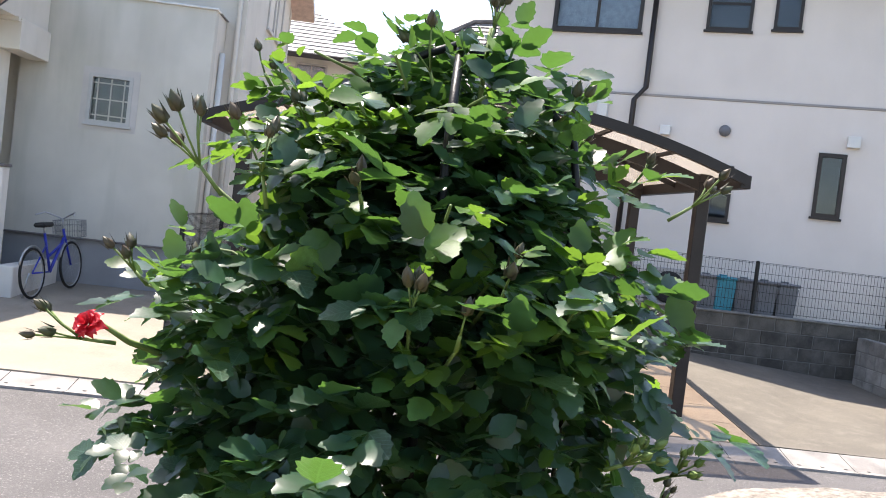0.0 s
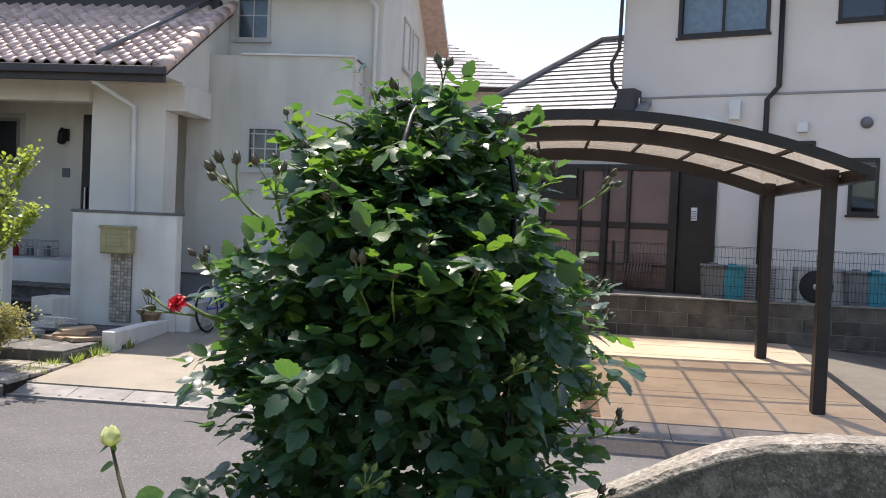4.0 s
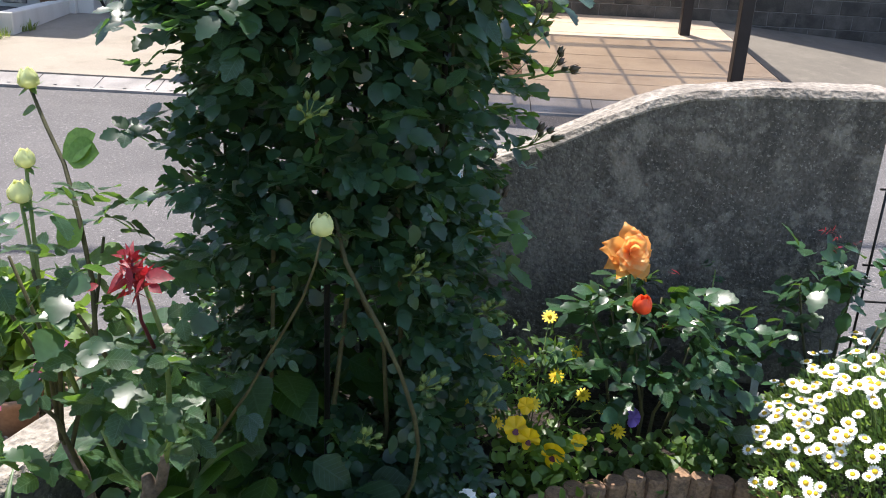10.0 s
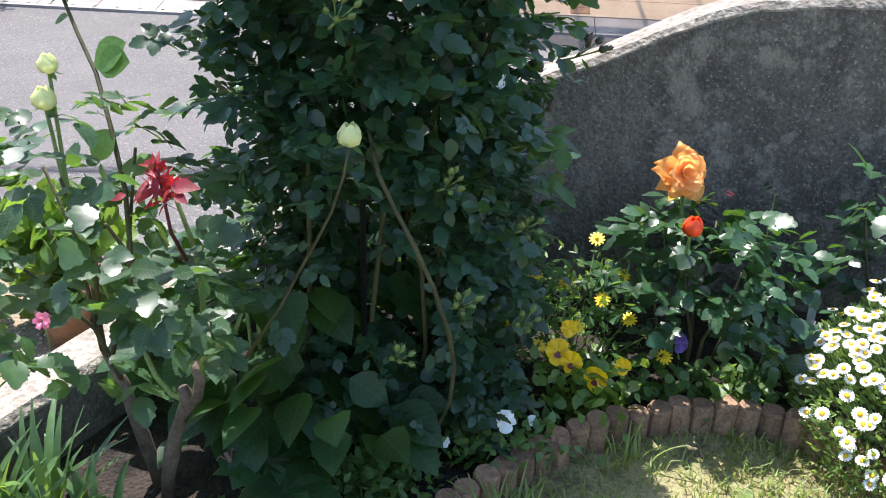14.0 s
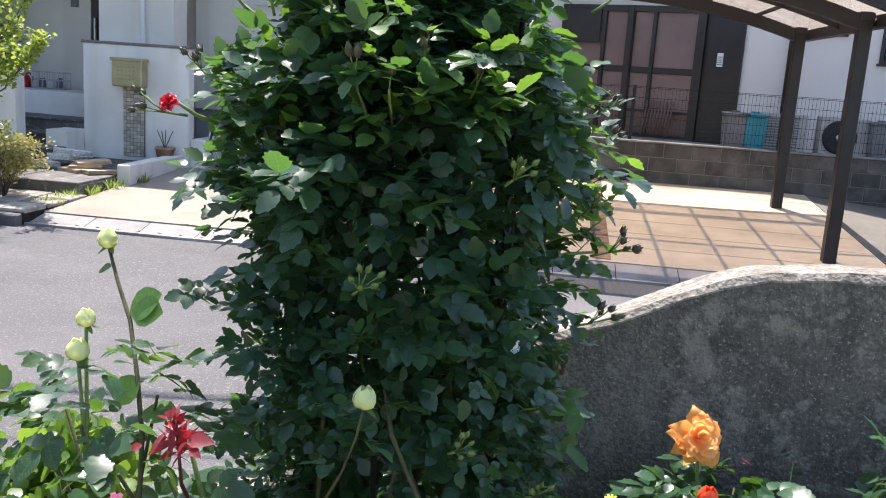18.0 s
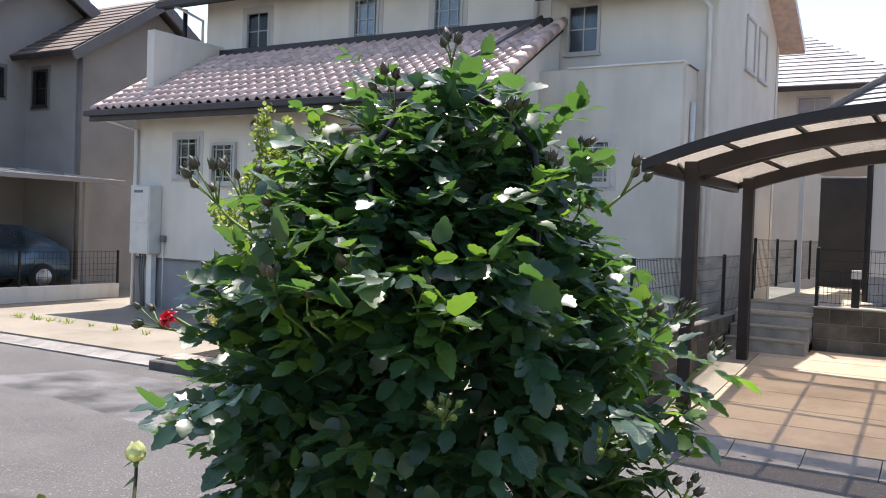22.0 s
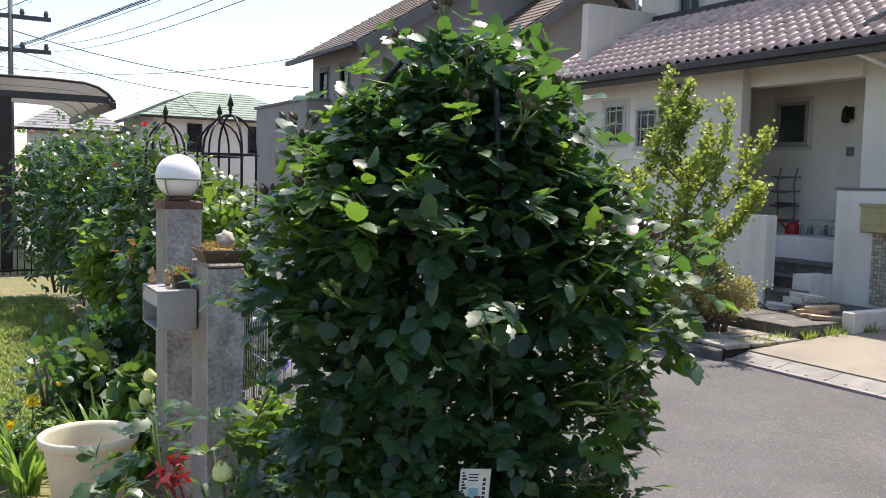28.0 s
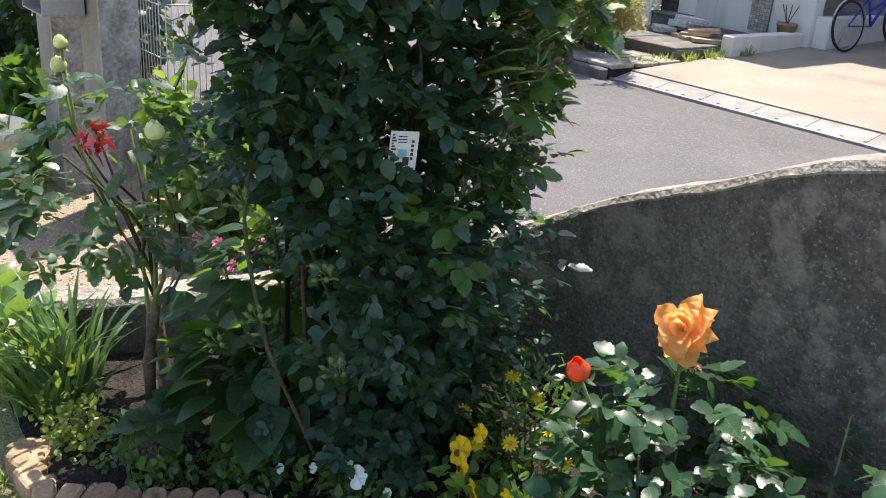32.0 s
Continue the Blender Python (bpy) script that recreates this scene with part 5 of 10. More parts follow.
box("meter", (3.63, 14.86, 3.47), (3.80, 15.0, 3.78), M["alu"], pale)
lathe("round_vent", [(0.09, 0), (0.09, 0.05), (0.04, 0.09)], M["greyplastic"], pale, "", 14, Matrix.Translation((5.67, 15.0, 3.39)) @ Matrix.Rotation(math.pi / 2, 4, "X"))
slab_mesh("eaves_roof", [(1.15, 14.45, 6.12), (8.7, 14.45, 6.12), (8.7, 18.5, 7.5), (1.15, 18.5, 7.5)], 0.15, M["slate"], pale)
slab_mesh("eaves_roof", [(8.7, 22.5, 6.12), (1.15, 22.5, 6.12), (1.15, 18.5, 7.5), (8.7, 18.5, 7.5)], 0.15, M["slate"], pale)
box("gutter", (1.1, 14.36, 6.05), (8.7, 14.46, 6.15), M["fascia"], pale)
shingle_roof("hip_roof", [(-1.10, 14.5, 3.55), (1.735, 14.5, 3.55), (1.735, 16.45, 5.24), (0.80, 16.45, 5.24)], M["slate"], pale, 17, 9, "hipped grey slate roof")
shingle_roof("hip_roof", [(-1.10, 20.5, 3.55), (-1.10, 14.5, 3.55), (0.80, 16.45, 5.24), (0.80, 18.0, 5.24)], M["slate"], pale, 17, 18, "hipped grey slate roof")
slab_mesh("eaves_apron", [(1.735, 14.5, 3.55), (2.3, 14.5, 3.55), (2.3, 14.98, 3.84), (1.735, 14.98, 3.84)], 0.08, M["slate"], pale)
tube("hip_ridge", [(-1.10, 14.5, 3.61), (0.80, 16.45, 5.30), (1.73, 16.45, 5.30)], 0.055, M["slate"], pale)
box("gutter", (-1.15, 14.40, 3.44), (2.3, 14.50, 3.56), M["fascia"], pale)
box("roof_box", (1.80, 14.6, 3.62), (2.12, 14.98, 4.0), M["fascia"], pale)
box("porch_step", (0.2, 14.35, 0.42), (3.6, 14.94, 0.56), M["drive"], pale)
TURN = Matrix.Translation((3.2, 14.95, 0)) @ Matrix.Rotation(radians(-23), 4, "Z") @ Matrix.Translation((-3.2, -15.0, 0))
pale.matrix_basis = TURN
bd_.matrix_basis = TURN

# bins and air conditioners
def bin_(x, y, colour, lab):
    b = thing("rubbish_bin", lab, "bin", "bins behind the fence")
    bm = bmesh.new()
    bmesh.ops.create_cone(bm, cap_ends=True, segments=4, radius1=0.19, radius2=0.235, depth=0.55)
    bm.transform(Matrix.Translation((0, 0, 0.275)) @ Matrix.Rotation(math.pi / 4, 4, "Z"))
    bmesh.ops.bevel(bm, geom=bm.edges[:], offset=0.02, segments=2, affect="EDGES")
    part("body", bm, M[colour], b)
    box("lid", (-0.18, -0.18, 0.55), (0.18, 0.18, 0.60), M[colour], b, bevel=0.015)
    box("handle", (-0.06, -0.02, 0.60), (0.06, 0.02, 0.625), M[colour], b)
    b.location = (x, y, 0.53)


for x, c, lab in ((3.17, "greyplastic", "grey plastic rubbish bin"), (3.44, "teal", "teal plastic rubbish bin"), (5.19, "greyplastic", "grey plastic rubbish bin"), (5.46, "teal", "teal plastic rubbish bin"), (5.78, "greyplastic", "grey plastic rubbish bin"), (6.10, "greyplastic", "grey plastic rubbish bin"), (6.42, "greyplastic", "grey plastic rubbish bin")):
    bin_(x, 13.25, c, lab)
for x, lab, front in ((3.86, "pale grey outdoor air-conditioning unit with a slatted grille", "greyplastic"), (4.72, "pale outdoor air-conditioning unit with a black fan grille", "tyre")):
    ac = thing("air_conditioner", lab, "air conditioner", "outdoor units")
    box("case", (-0.34, -0.14, 0.06), (0.34, 0.14, 0.62), M["mailgrey"], ac, bevel=0.012)
    for s_ in (-0.26, 0.26):
        box("foot", (s_ - 0.05, -0.16, 0), (s_ + 0.05, 0.16, 0.06), M["greyplastic"], ac)
    if front == "tyre":
        lathe("fan_grille", [(0.24, 0), (0.24, 0.02), (0.20, 0.026), (0.0, 0.026)], M[front], ac, "black round fan grille", 28, Matrix.Translation((-0.07, -0.14, 0.34)) @ Matrix.Rotation(math.pi / 2, 4, "X"))
        lathe("hub", [(0.05, 0), (0.05, 0.03), (0.02, 0.035), (0.0, 0.035)], M["ivory"], ac, sides=14, m=Matrix.Translation((-0.07, -0.165, 0.34)) @ Matrix.Rotation(math.pi / 2, 4, "X"))
    else:
        for k in range(12):
            box("slat", (-0.30, -0.152, 0.10 + 0.04 * k), (0.22, -0.139, 0.122 + 0.04 * k), M[front], ac, bevel=0.002)
    ac.location = (x, 13.42, 0.53)

# ---- bicycle on the driveway ----
bike = thing("bicycle", "blue city bicycle with a front basket leaning by the wall", "bicycle")
for x in (0.0, 1.08):
    t_ = Tubes()
    ring = [(x + 0.31 * math.cos(2 * math.pi * k / 28), 0, 0.33 + 0.31 * math.sin(2 * math.pi * k / 28)) for k in range(29)]
    t_.add(ring, 0.018, 6, False)
    wh = t_.make("tyre", M["tyre"], bike)
    Tubes().add([(x + 0.29 * math.cos(2 * math.pi * k / 28), 0, 0.33 + 0.29 * math.sin(2 * math.pi * k / 28)) for k in range(29)], 0.009, 5, False).make("rim", M["steel"], wh)
    sp = Tubes()
    for k in range(14):
        w_ = 2 * math.pi * k / 14
        sp.add([(x, 0, 0.33), (x + 0.29 * math.cos(w_), 0, 0.33 + 0.29 * math.sin(w_))], 0.0015, 3)
    sp.make("spokes", M["steel"], wh)
    mg = Tubes()
    mg.add([(x + 0.345 * math.cos(w_), 0, 0.33 + 0.345 * math.sin(w_)) for w_ in [0.2 + 0.23 * k for k in range(12)]], 0.014, 5)
    mg.make("mudguard", M["steel"], bike)
fr = Tubes()
fr.add([(0.47, 0, 0.30), (0.88, 0, 0.72)], 0.022).add([(0.47, 0, 0.30), (0.34, 0, 0.82)], 0.018).add([(0.42, 0, 0.5), (0.86, 0, 0.66)], 0.018)
fr.add([(0.47, 0, 0.30), (0.0, 0, 0.33)], 0.012).add([(0.38, 0, 0.66), (0.0, 0, 0.33)], 0.011).add([(0.86, 0, 0.85), (1.08, 0, 0.33)], 0.016)
fr.make("frame", M["bluepaint"], bike)
tube("seat_post", [(0.34, 0, 0.82), (0.32, 0, 0.9)], 0.013, M["steel"], bike)
box("saddle", (0.18, -0.08, 0.9), (0.46, 0.08, 0.96), M["tyre"], bike, bevel=0.025)
tube("handlebar", [(0.62, -0.26, 1.04), (0.78, -0.2, 1.07), (0.86, 0, 0.98), (0.78, 0.2, 1.07), (0.62, 0.26, 1.04)], 0.012, M["steel"], bike)
tube("stem", [(0.86, 0, 0.84), (0.86, 0, 0.99)], 0.014, M["steel"], bike)
bk = [((0.92, -0.17 + 0.34 * k / 10, 0.72), (0.925, -0.168 + 0.34 * k / 10, 0.95)) for k in range(11)] + [((1.2, -0.17 + 0.34 * k / 10, 0.72), (1.205, -0.168 + 0.34 * k / 10, 0.95)) for k in range(11)]
bk += [((0.92 + 0.028 * k, s, 0.72), (0.925 + 0.028 * k, s + 0.004, 0.95)) for k in range(11) for s in (-0.17, 0.17)]
bk += [((0.92, s, z), (1.205, s + 0.005, z + 0.005)) for s in (-0.17, 0.17) for z in (0.72, 0.8, 0.88, 0.95)] + [((s, -0.17, z), (s + 0.005, 0.17, z + 0.005)) for s in (0.92, 1.2) for z in (0.72, 0.8, 0.88, 0.95)]
boxes_mesh("basket", bk, M["greyplastic"], bike, "wire basket")
tube("kickstand", [(0.02, 0.05, 0.33), (0.0, 0.14, 0.0)], 0.01, M["steel"], bike)
bike.matrix_basis = pose(-4.0, 11.75, -0.143, -5, -3, 85)

# ---- grey gabled house to the west, its carport and car ----
grey = thing("house", "grey-brown rendered gabled house with brown roof", "house")
GW = M["greywall"]


def gable_house_wall(x, y0, y1, yr, ze, zr, holes=()):
    wall("wall", "x", x, -0.2, y0, y1, -0.3, ze, list(holes), GW, grey)
    v = [(x, y0, ze), (x, y1, ze), (x, yr, zr)] + [(x - 0.2, y0, ze), (x - 0.2, y1, ze), (x - 0.2, yr, zr)]
    link("gable", v, [(0, 1, 2), (5, 4, 3), (0, 3, 4, 1), (1, 4, 5, 2), (2, 5, 3, 0)], GW, grey)


gable_house_wall(-18.7, 10.0, 18.2, 14.0, 5.0, 7.38, [(10.6, 11.25, 3.26, 4.24), (12.58, 13.06, 4.3, 4.98)])
window(grey, "x", -18.7, 1, 10.6, 11.25, 3.26, 4.24, 1, 2, M["windark"], trim=M["darktrim"], backing=M["room"], label="dark sash window with a raised surround")
window(grey, "x", -18.7, 1, 12.58, 13.06, 4.3, 4.98, 1, 2, M["windark"], trim=M["darktrim"], backing=M["room"], label="dark sash window with a raised surround")
wall("wall", "y", 10.0, 0.2, -22.4, -18.9, -0.3, 5.0, [(-21.8, -21.2, 3.5, 4.5), (-20.3, -19.7, 3.5, 4.5)], GW, grey)
window(grey, "y", 10.0, -1, -21.8, -21.2, 3.5, 4.5, 1, 2, M["windark"], trim=M["darktrim"], backing=M["room"])
window(grey, "y", 10.0, -1, -20.3, -19.7, 3.5, 4.5, 1, 2, M["windark"], trim=M["darktrim"], backing=M["room"])
wall("wall", "x", -22.4, 0.2, 10.2, 18.2, -0.3, 5.0, [], GW, grey)
shingle_roof("roof", [(-23.0, 9.5, 4.86), (-18.2, 9.5, 4.86), (-18.2, 14.0, 7.56), (-23.0, 14.0, 7.56)], M["brownroof"], grey, 18, 14, "brown shingle roof")
shingle_roof("roof", [(-18.2, 18.6, 4.86), (-23.0, 18.6, 4.86), (-23.0, 14.0, 7.56), (-18.2, 14.0, 7.56)], M["brownroof"], grey, 18, 14, "brown shingle roof")
slab_mesh("verge", [(-18.22, 9.5, 4.84), (-18.15, 9.5, 4.84), (-18.15, 14.0, 7.54), (-18.22, 14.0, 7.54)], 0.3, M["darktrim"], grey)
slab_mesh("verge", [(-18.15, 18.6, 4.84), (-18.22, 18.6, 4.84), (-18.22, 14.0, 7.54), (-18.15, 14.0, 7.54)], 0.3, M["darktrim"], grey)
box("gutter", (-23.05, 9.38, 4.74), (-18.1, 9.5, 4.86), M["fascia"], grey)
gable_house_wall(-16.8, 13.65, 18.2, 15.85, 5.32, 6.85)
wall("wall", "y", 13.65, 0.2, -18.7, -17.0, -0.3, 5.32, [(-18.4, -17.85, 4.1, 5.0)], GW, grey)
window(grey, "y", 13.65, -1, -18.4, -17.85, 4.1, 5.0, 1, 2, M["windark"], trim=M["darktrim"], backing=M["room"])
shingle_roof("roof", [(-19.5, 13.2, 5.28), (-16.4, 13.2, 5.28), (-16.4, 15.85, 7.05), (-19.5, 15.85, 7.05)], M["brownroof"], grey, 12, 9, "lower brown shingle roof")
shingle_roof("roof", [(-16.4, 18.6, 5.28), (-19.5, 18.6, 5.28), (-19.5, 15.85, 7.05), (-16.4, 15.85, 7.05)], M["brownroof"], grey, 12, 9, "lower brown shingle roof")
slab_mesh("verge", [(-16.42, 13.2, 5.26), (-16.35, 13.2, 5.26), (-16.35, 15.85, 7.03), (-16.42, 15.85, 7.03)], 0.24, M["darktrim"], grey)
slab_mesh("verge", [(-16.35, 18.6, 5.26), (-16.42, 18.6, 5.26), (-16.42, 15.85, 7.03), (-16.35, 15.85, 7.03)], 0.24, M["darktrim"], grey)
tube("downpipe", [(-16.72, 13.7, 5.2), (-16.72, 13.7, 0)], 0.05, M["darktrim"], grey)
tube("downpipe", [(-18.6, 9.9, 4.7), (-18.6, 9.9, 0)], 0.05, M["darktrim"], grey)
wall("porch_wall", "y", 9.3, 0.15, -25.5, -21.0, -0.3, 3.6, [], GW, grey)
wall("porch_wall", "x", -21.0, -0.15, 9.45, 10.0, -0.3, 3.6, [], GW, grey)
box("porch_cap", (-25.6, 9.25, 3.6), (-20.95, 10.0, 3.68), M["darktrim"], grey)
lw = box("low_wall", (-15.2, 8.7, -0.4), (-15.05, 13.6, 0.02), M["white"], None, "low pale wall under the wire fence", 0.012)
tagged(lw, category="low wall", kind="structure")
mesh_fence((-15.12, 8.8), (-15.12, 13.6), 0.02, 0.72, "wire fence on the low pale wall", 0.1)
cp2 = thing("carport", "grey carport with a flat polycarbonate roof", "carport")
for y in (9.1, 13.0):
    box("post", (-15.55, y - 0.05, -0.25), (-15.45, y + 0.05, 2.25), M["greywall"], cp2)
slab_mesh("roof_panel", [(-19.0, 8.5, 2.62), (-15.0, 8.5, 2.28), (-15.0, 13.6, 2.28), (-19.0, 13.6, 2.62)], 0.03, M["polygrey"], cp2)
for k in range(6):
    y = 8.5 + 1.0 * k
    slab_mesh("rib", [(-19.0, y, 2.66), (-15.0, y, 2.32), (-15.0, y + 0.06, 2.32), (-19.0, y + 0.06, 2.66)], 0.07, M["winwhite"], cp2)
for x, z in ((-15.0, 2.28), (-17.0, 2.45), (-19.0, 2.62)):
    box("beam", (x - 0.05, 8.45, z - 0.06), (x + 0.05, 13.65, z + 0.04), M["greywall"], cp2)
# parked car
carv = thing("car", "dark blue hatchback parked under the grey carport", "car")
prof = [(-2.0, 0.35), (-2.02, 0.62), (-1.9, 0.85), (-1.05, 0.98), (-0.45, 1.42), (0.9, 1.47), (1.7, 1.1), (1.98, 0.95), (2.02, 0.5), (1.95, 0.3)]
v = [(s * (0.83 if z < 1.0 else 0.66), y, z) for s in (-1, 1) for y, z in prof]
n = len(prof)
f = [tuple(range(n)), tuple(reversed(range(n, 2 * n)))] + [((i + 1) % n, i, n + i, n + (i + 1) % n) for i in range(n)]
bm = bmesh.new()
vv = [bm.verts.new(p) for p in v]
for q in f:
    bm.faces.new([vv[i] for i in q])
bmesh.ops.recalc_face_normals(bm, faces=bm.faces[:])
bmesh.ops.bevel(bm, geom=bm.edges[:], offset=0.05, segments=2, affect="EDGES")
part("body", bm, M["carpaint"], carv, smooth=True)
for s in (-1, 1):
    link("side_window", [(s * 0.80, -0.85, 1.0), (s * 0.80, 1.5, 1.02), (s * 0.69, 0.85, 1.38), (s * 0.69, -0.42, 1.36)], [(0, 1, 2, 3)], M["glass"], carv, "dark side window")
    for y in (-1.25, 1.28):
        lathe("tyre", [(0.2, -0.1), (0.31, -0.1), (0.32, 0), (0.31, 0.1), (0.2, 0.1)], M["tyre"], carv, sides=24, m=Matrix.Translation((s * 0.76, y, 0.31)) @ Matrix.Rotation(math.pi / 2, 4, "Y"))
        lathe("rim", [(0.05, -0.11), (0.19, -0.105), (0.2, 0.105), (0.05, 0.11)], M["steel"], carv, sides=16, m=Matrix.Translation((s * 0.765, y, 0.31)) @ Matrix.Rotation(math.pi / 2, 4, "Y"))
    box("headlight", (s * 0.55 - 0.15, -2.04, 0.66), (s * 0.55 + 0.15, -1.95, 0.78), M["alu"], carv)
carv.matrix_basis = pose(-17.3, 11.4, -0.22, 0, 0, 0)

# ---- houses further off ----
far = thing("house", "beige house with grey slate roof behind the passage", "house")
wall("wall", "y", 24.0, 0.2, -8.0, -0.2, 0.3, 5.4, [(-2.55, -1.70, 4.5, 5.15)], C, far)
window(far, "y", 24.0, -1, -2.55, -1.70, 4.5, 5.15, 2, 1, M["winframe"], backing=M["curtain"])
wall("wall", "x", -0.2, -0.2, 24.2, 32, 0.3, 5.4, [], C, far)
shingle_roof("roof", [(-9, 23.4, 5.3), (0.25, 23.4, 5.3), (-3.0, 27.6, 7.45), (-9, 27.6, 7.45)], M["slate"], far, 14, 24, "grey slate roof")
shingle_roof("roof", [(0.25, 23.4, 5.3), (0.25, 32, 5.3), (-3.0, 27.8, 7.45), (-3.0, 27.6, 7.45)], M["slate"], far, 14, 24, "grey slate roof")
dk = thing("carport", "pale metal carport at the end of the passage", "carport")
slab_mesh("roof_panel", [(-1.4, 17.5, 2.95), (-0.15, 17.5, 2.95), (-0.15, 20.5, 2.95), (-1.4, 20.5, 2.95)], 0.06, M["polygrey"], dk)
for x in (-1.35, -0.2):
    box("post", (x - 0.04, 17.5, 0.5), (x + 0.04, 17.58, 2.95), M["alu"], dk)
box("beam", (-1.4, 17.45, 2.9), (-0.1, 17.52, 3.02), M["alu"], dk)
bw = box("dark_store", (-1.5, 21.0, 0.4), (-0.3, 21.4, 2.9), M["room"], None, "dark storage wall at the passage end", 0.02)
bw["category"] = "store"
gh = thing("house", "pale far house with green hipped roof", "house")
wall("wall", "x", -40.0, -0.2, 9.0, 16.0, -0.4, 4.3, [(10.5, 11.2, 2.6, 3.9), (13.4, 14.1, 2.6, 3.9)], M["pale"], gh)
wall("wall", "y", 9.0, 0.2, -48.0, -40.2, -0.4, 4.3, [], M["pale"], gh)
for a, b in ((10.5, 11.2), (13.4, 14.1)):
    window(gh, "x", -40.0, 1, a, b, 2.6, 3.9, 1, 2, M["windark"], backing=M["room"])
shingle_roof("roof", [(-39.4, 8.3, 4.15), (-39.4, 16.6, 4.15), (-41.8, 13.8, 5.6), (-41.8, 11.4, 5.6)], M["greenroof"], gh, 12, 20, "green roof slope")
shingle_roof("roof", [(-48.5, 8.3, 4.15), (-39.4, 8.3, 4.15), (-41.8, 11.4, 5.6), (-48.5, 11.4, 5.6)], M["greenroof"], gh, 12, 20, "green roof slope")
gh2 = thing("house", "far house with grey hipped roof", "house")
wall("wall", "x", -44.0, -0.2, 4.0, 8.2, -0.4, 3.6, [], M["pale"], gh2)
shingle_roof("roof", [(-43.4, 3.4, 3.5), (-43.4, 8.8, 3.5), (-46, 6.4, 4.9), (-46, 5.8, 4.9)], M["slate"], gh2, 10, 14, "grey roof slope")
shingle_roof("roof", [(-50, 3.4, 3.5), (-43.4, 3.4, 3.5), (-46, 5.8, 4.9), (-50, 5.8, 4.9)], M["slate"], gh2, 10, 14, "grey roof slope")
cp3 = thing("carport", "carport with smoked blue curved roof beyond the garden", "carport")
arc = [(2.90, 2.50), (2.80, 2.62), (2.66, 2.71), (2.48, 2.76), (2.0, 2.78), (1.0, 2.78), (-1.0, 2.77), (-3.2, 2.76)]
v, f = [], []
for y, z in arc:
    v += [(-12.0, y, z), (-17.0, y, z)]
for i in range(7):
    f.append((2 * i, 2 * i + 1, 2 * i + 3, 2 * i + 2))
link("roof_panel", v, f, M["polyblue"], cp3)
for x in (-12.0, -13.25, -14.5, -15.75, -17.0):
    Tubes().add([(x, y, z + 0.02) for y, z in arc], 0.025, 5).make("rib", M["fascia"], cp3)
box("beam", (-17.0, 2.82, 2.42), (-11.97, 2.92, 2.52), M["fascia"], cp3)
box("beam", (-12.1, -3.2, 2.50), (-12.0, 2.82, 2.60), M["fascia"], cp3)
for x, y in ((-12.1, 1.42), (-16.6, 1.42), (-12.1, -2.6), (-16.6, -2.6)):
    box("post", (x - 0.08, y - 0.08, -0.45), (x + 0.08, y + 0.08, 2.52), M["brown"], cp3)

# ---- utility poles and wires ----
def pole_(x, y, h, r):
    p = thing("utility_pole", "dark utility pole carrying many wires", "utility pole")
    lathe("shaft", [(r, 0), (r * 0.72, h)], M["pole"], p, sides=12)
    for z in (h * 0.93, h * 0.80):
        box("crossarm", (-0.05, -0.9, z - 0.05), (0.05, 0.9, z + 0.05), M["pole"], p)
        for k in range(4):
            lathe("insulator", [(0.04, z + 0.05), (0.06, z + 0.1), (0.04, z + 0.2)], M["pole"], p, sides=8, m=Matrix.Translation((0, -0.8 + 0.53 * k, 0)))
    p.location = (x, y, -0.5)


pole_(-25.9, 1.65, 9.5, 0.16)
pole_(-21.85, 2.06, 6.1, 0.075)
pole_(-33.9, 1.07, 6.2, 0.12)
pole_(-14.0, 26.5, 10.0, 0.15)
pole_(14.0, 27.5, 11.0, 0.15)
random.seed(4)


def wire(a, b, sag, r=0.012):
    a, b = Vector(a), Vector(b)
    pts = []
    for i in range(13):
        t = i / 12
        p = a.lerp(b, t)
        p.z -= 4 * sag * t * (1 - t)
        pts.append(p)
    w_ = thing("power_line", "thin black sagging overhead power line", "wire", "overhead wires")
    Tubes().add(pts, r, 5).make("cable", M["cable"], w_)
    return w_


# the thick bundle over the road, its thinner companions and the drops to the houses
for dy, dz, r in ((0, 0, 0.012), (0.05, 0.05, 0.007), (-0.04, -0.05, 0.010), (0.02, -0.09, 0.006)):
    wire((-25.9, 1.65 + dy, 4.62 + dz), (10.0, 7.93 + dy, 5.05 + dz), 0.33, r)
wire((-28.1, 3.65, 5.19), (-4.02, 4.76, 3.87), 0.3, 0.007)
wire((-4.02, 4.76, 3.87), (12.0, 5.5, 3.6), 0.1, 0.007)
wire((-28.1, 3.63, 5.42), (-4.26, 4.38, 3.85), 0.3, 0.007)
wire((-4.26, 4.38, 3.85), (12.0, 4.9, 3.6), 0.1, 0.007)
for a_, b_, r in (((-25.9, 1.65, 6.35), (-12.78, 4.45, 6.02), 0.008), ((-25.9, 1.65, 5.75), (-12.79, 4.42, 5.88), 0.011)):
    upper_line = wire(a_, b_, 0.18, r)
    e_ = Vector(b_) + (Vector(b_) - Vector(a_)).normalized() * 9.0
    wire(b_, e_, 0.0, r)
for k in range(14):
    q = Vector((-24.5, 1.944, 5.55)).lerp(Vector((-13.2, 4.32, 5.86)), k / 13)
    Tubes().add([(q.x, q.y + 0.05 * math.cos(w_ * 0.63), q.z - 0.02 + 0.05 * math.sin(w_ * 0.63)) for w_ in range(11)], 0.006, 4, False).make("ring", M["cable"], upper_line)
wire((-12.72, 4.68, 5.83), (-21.2, 13.0, 7.24), 0.35, 0.008)
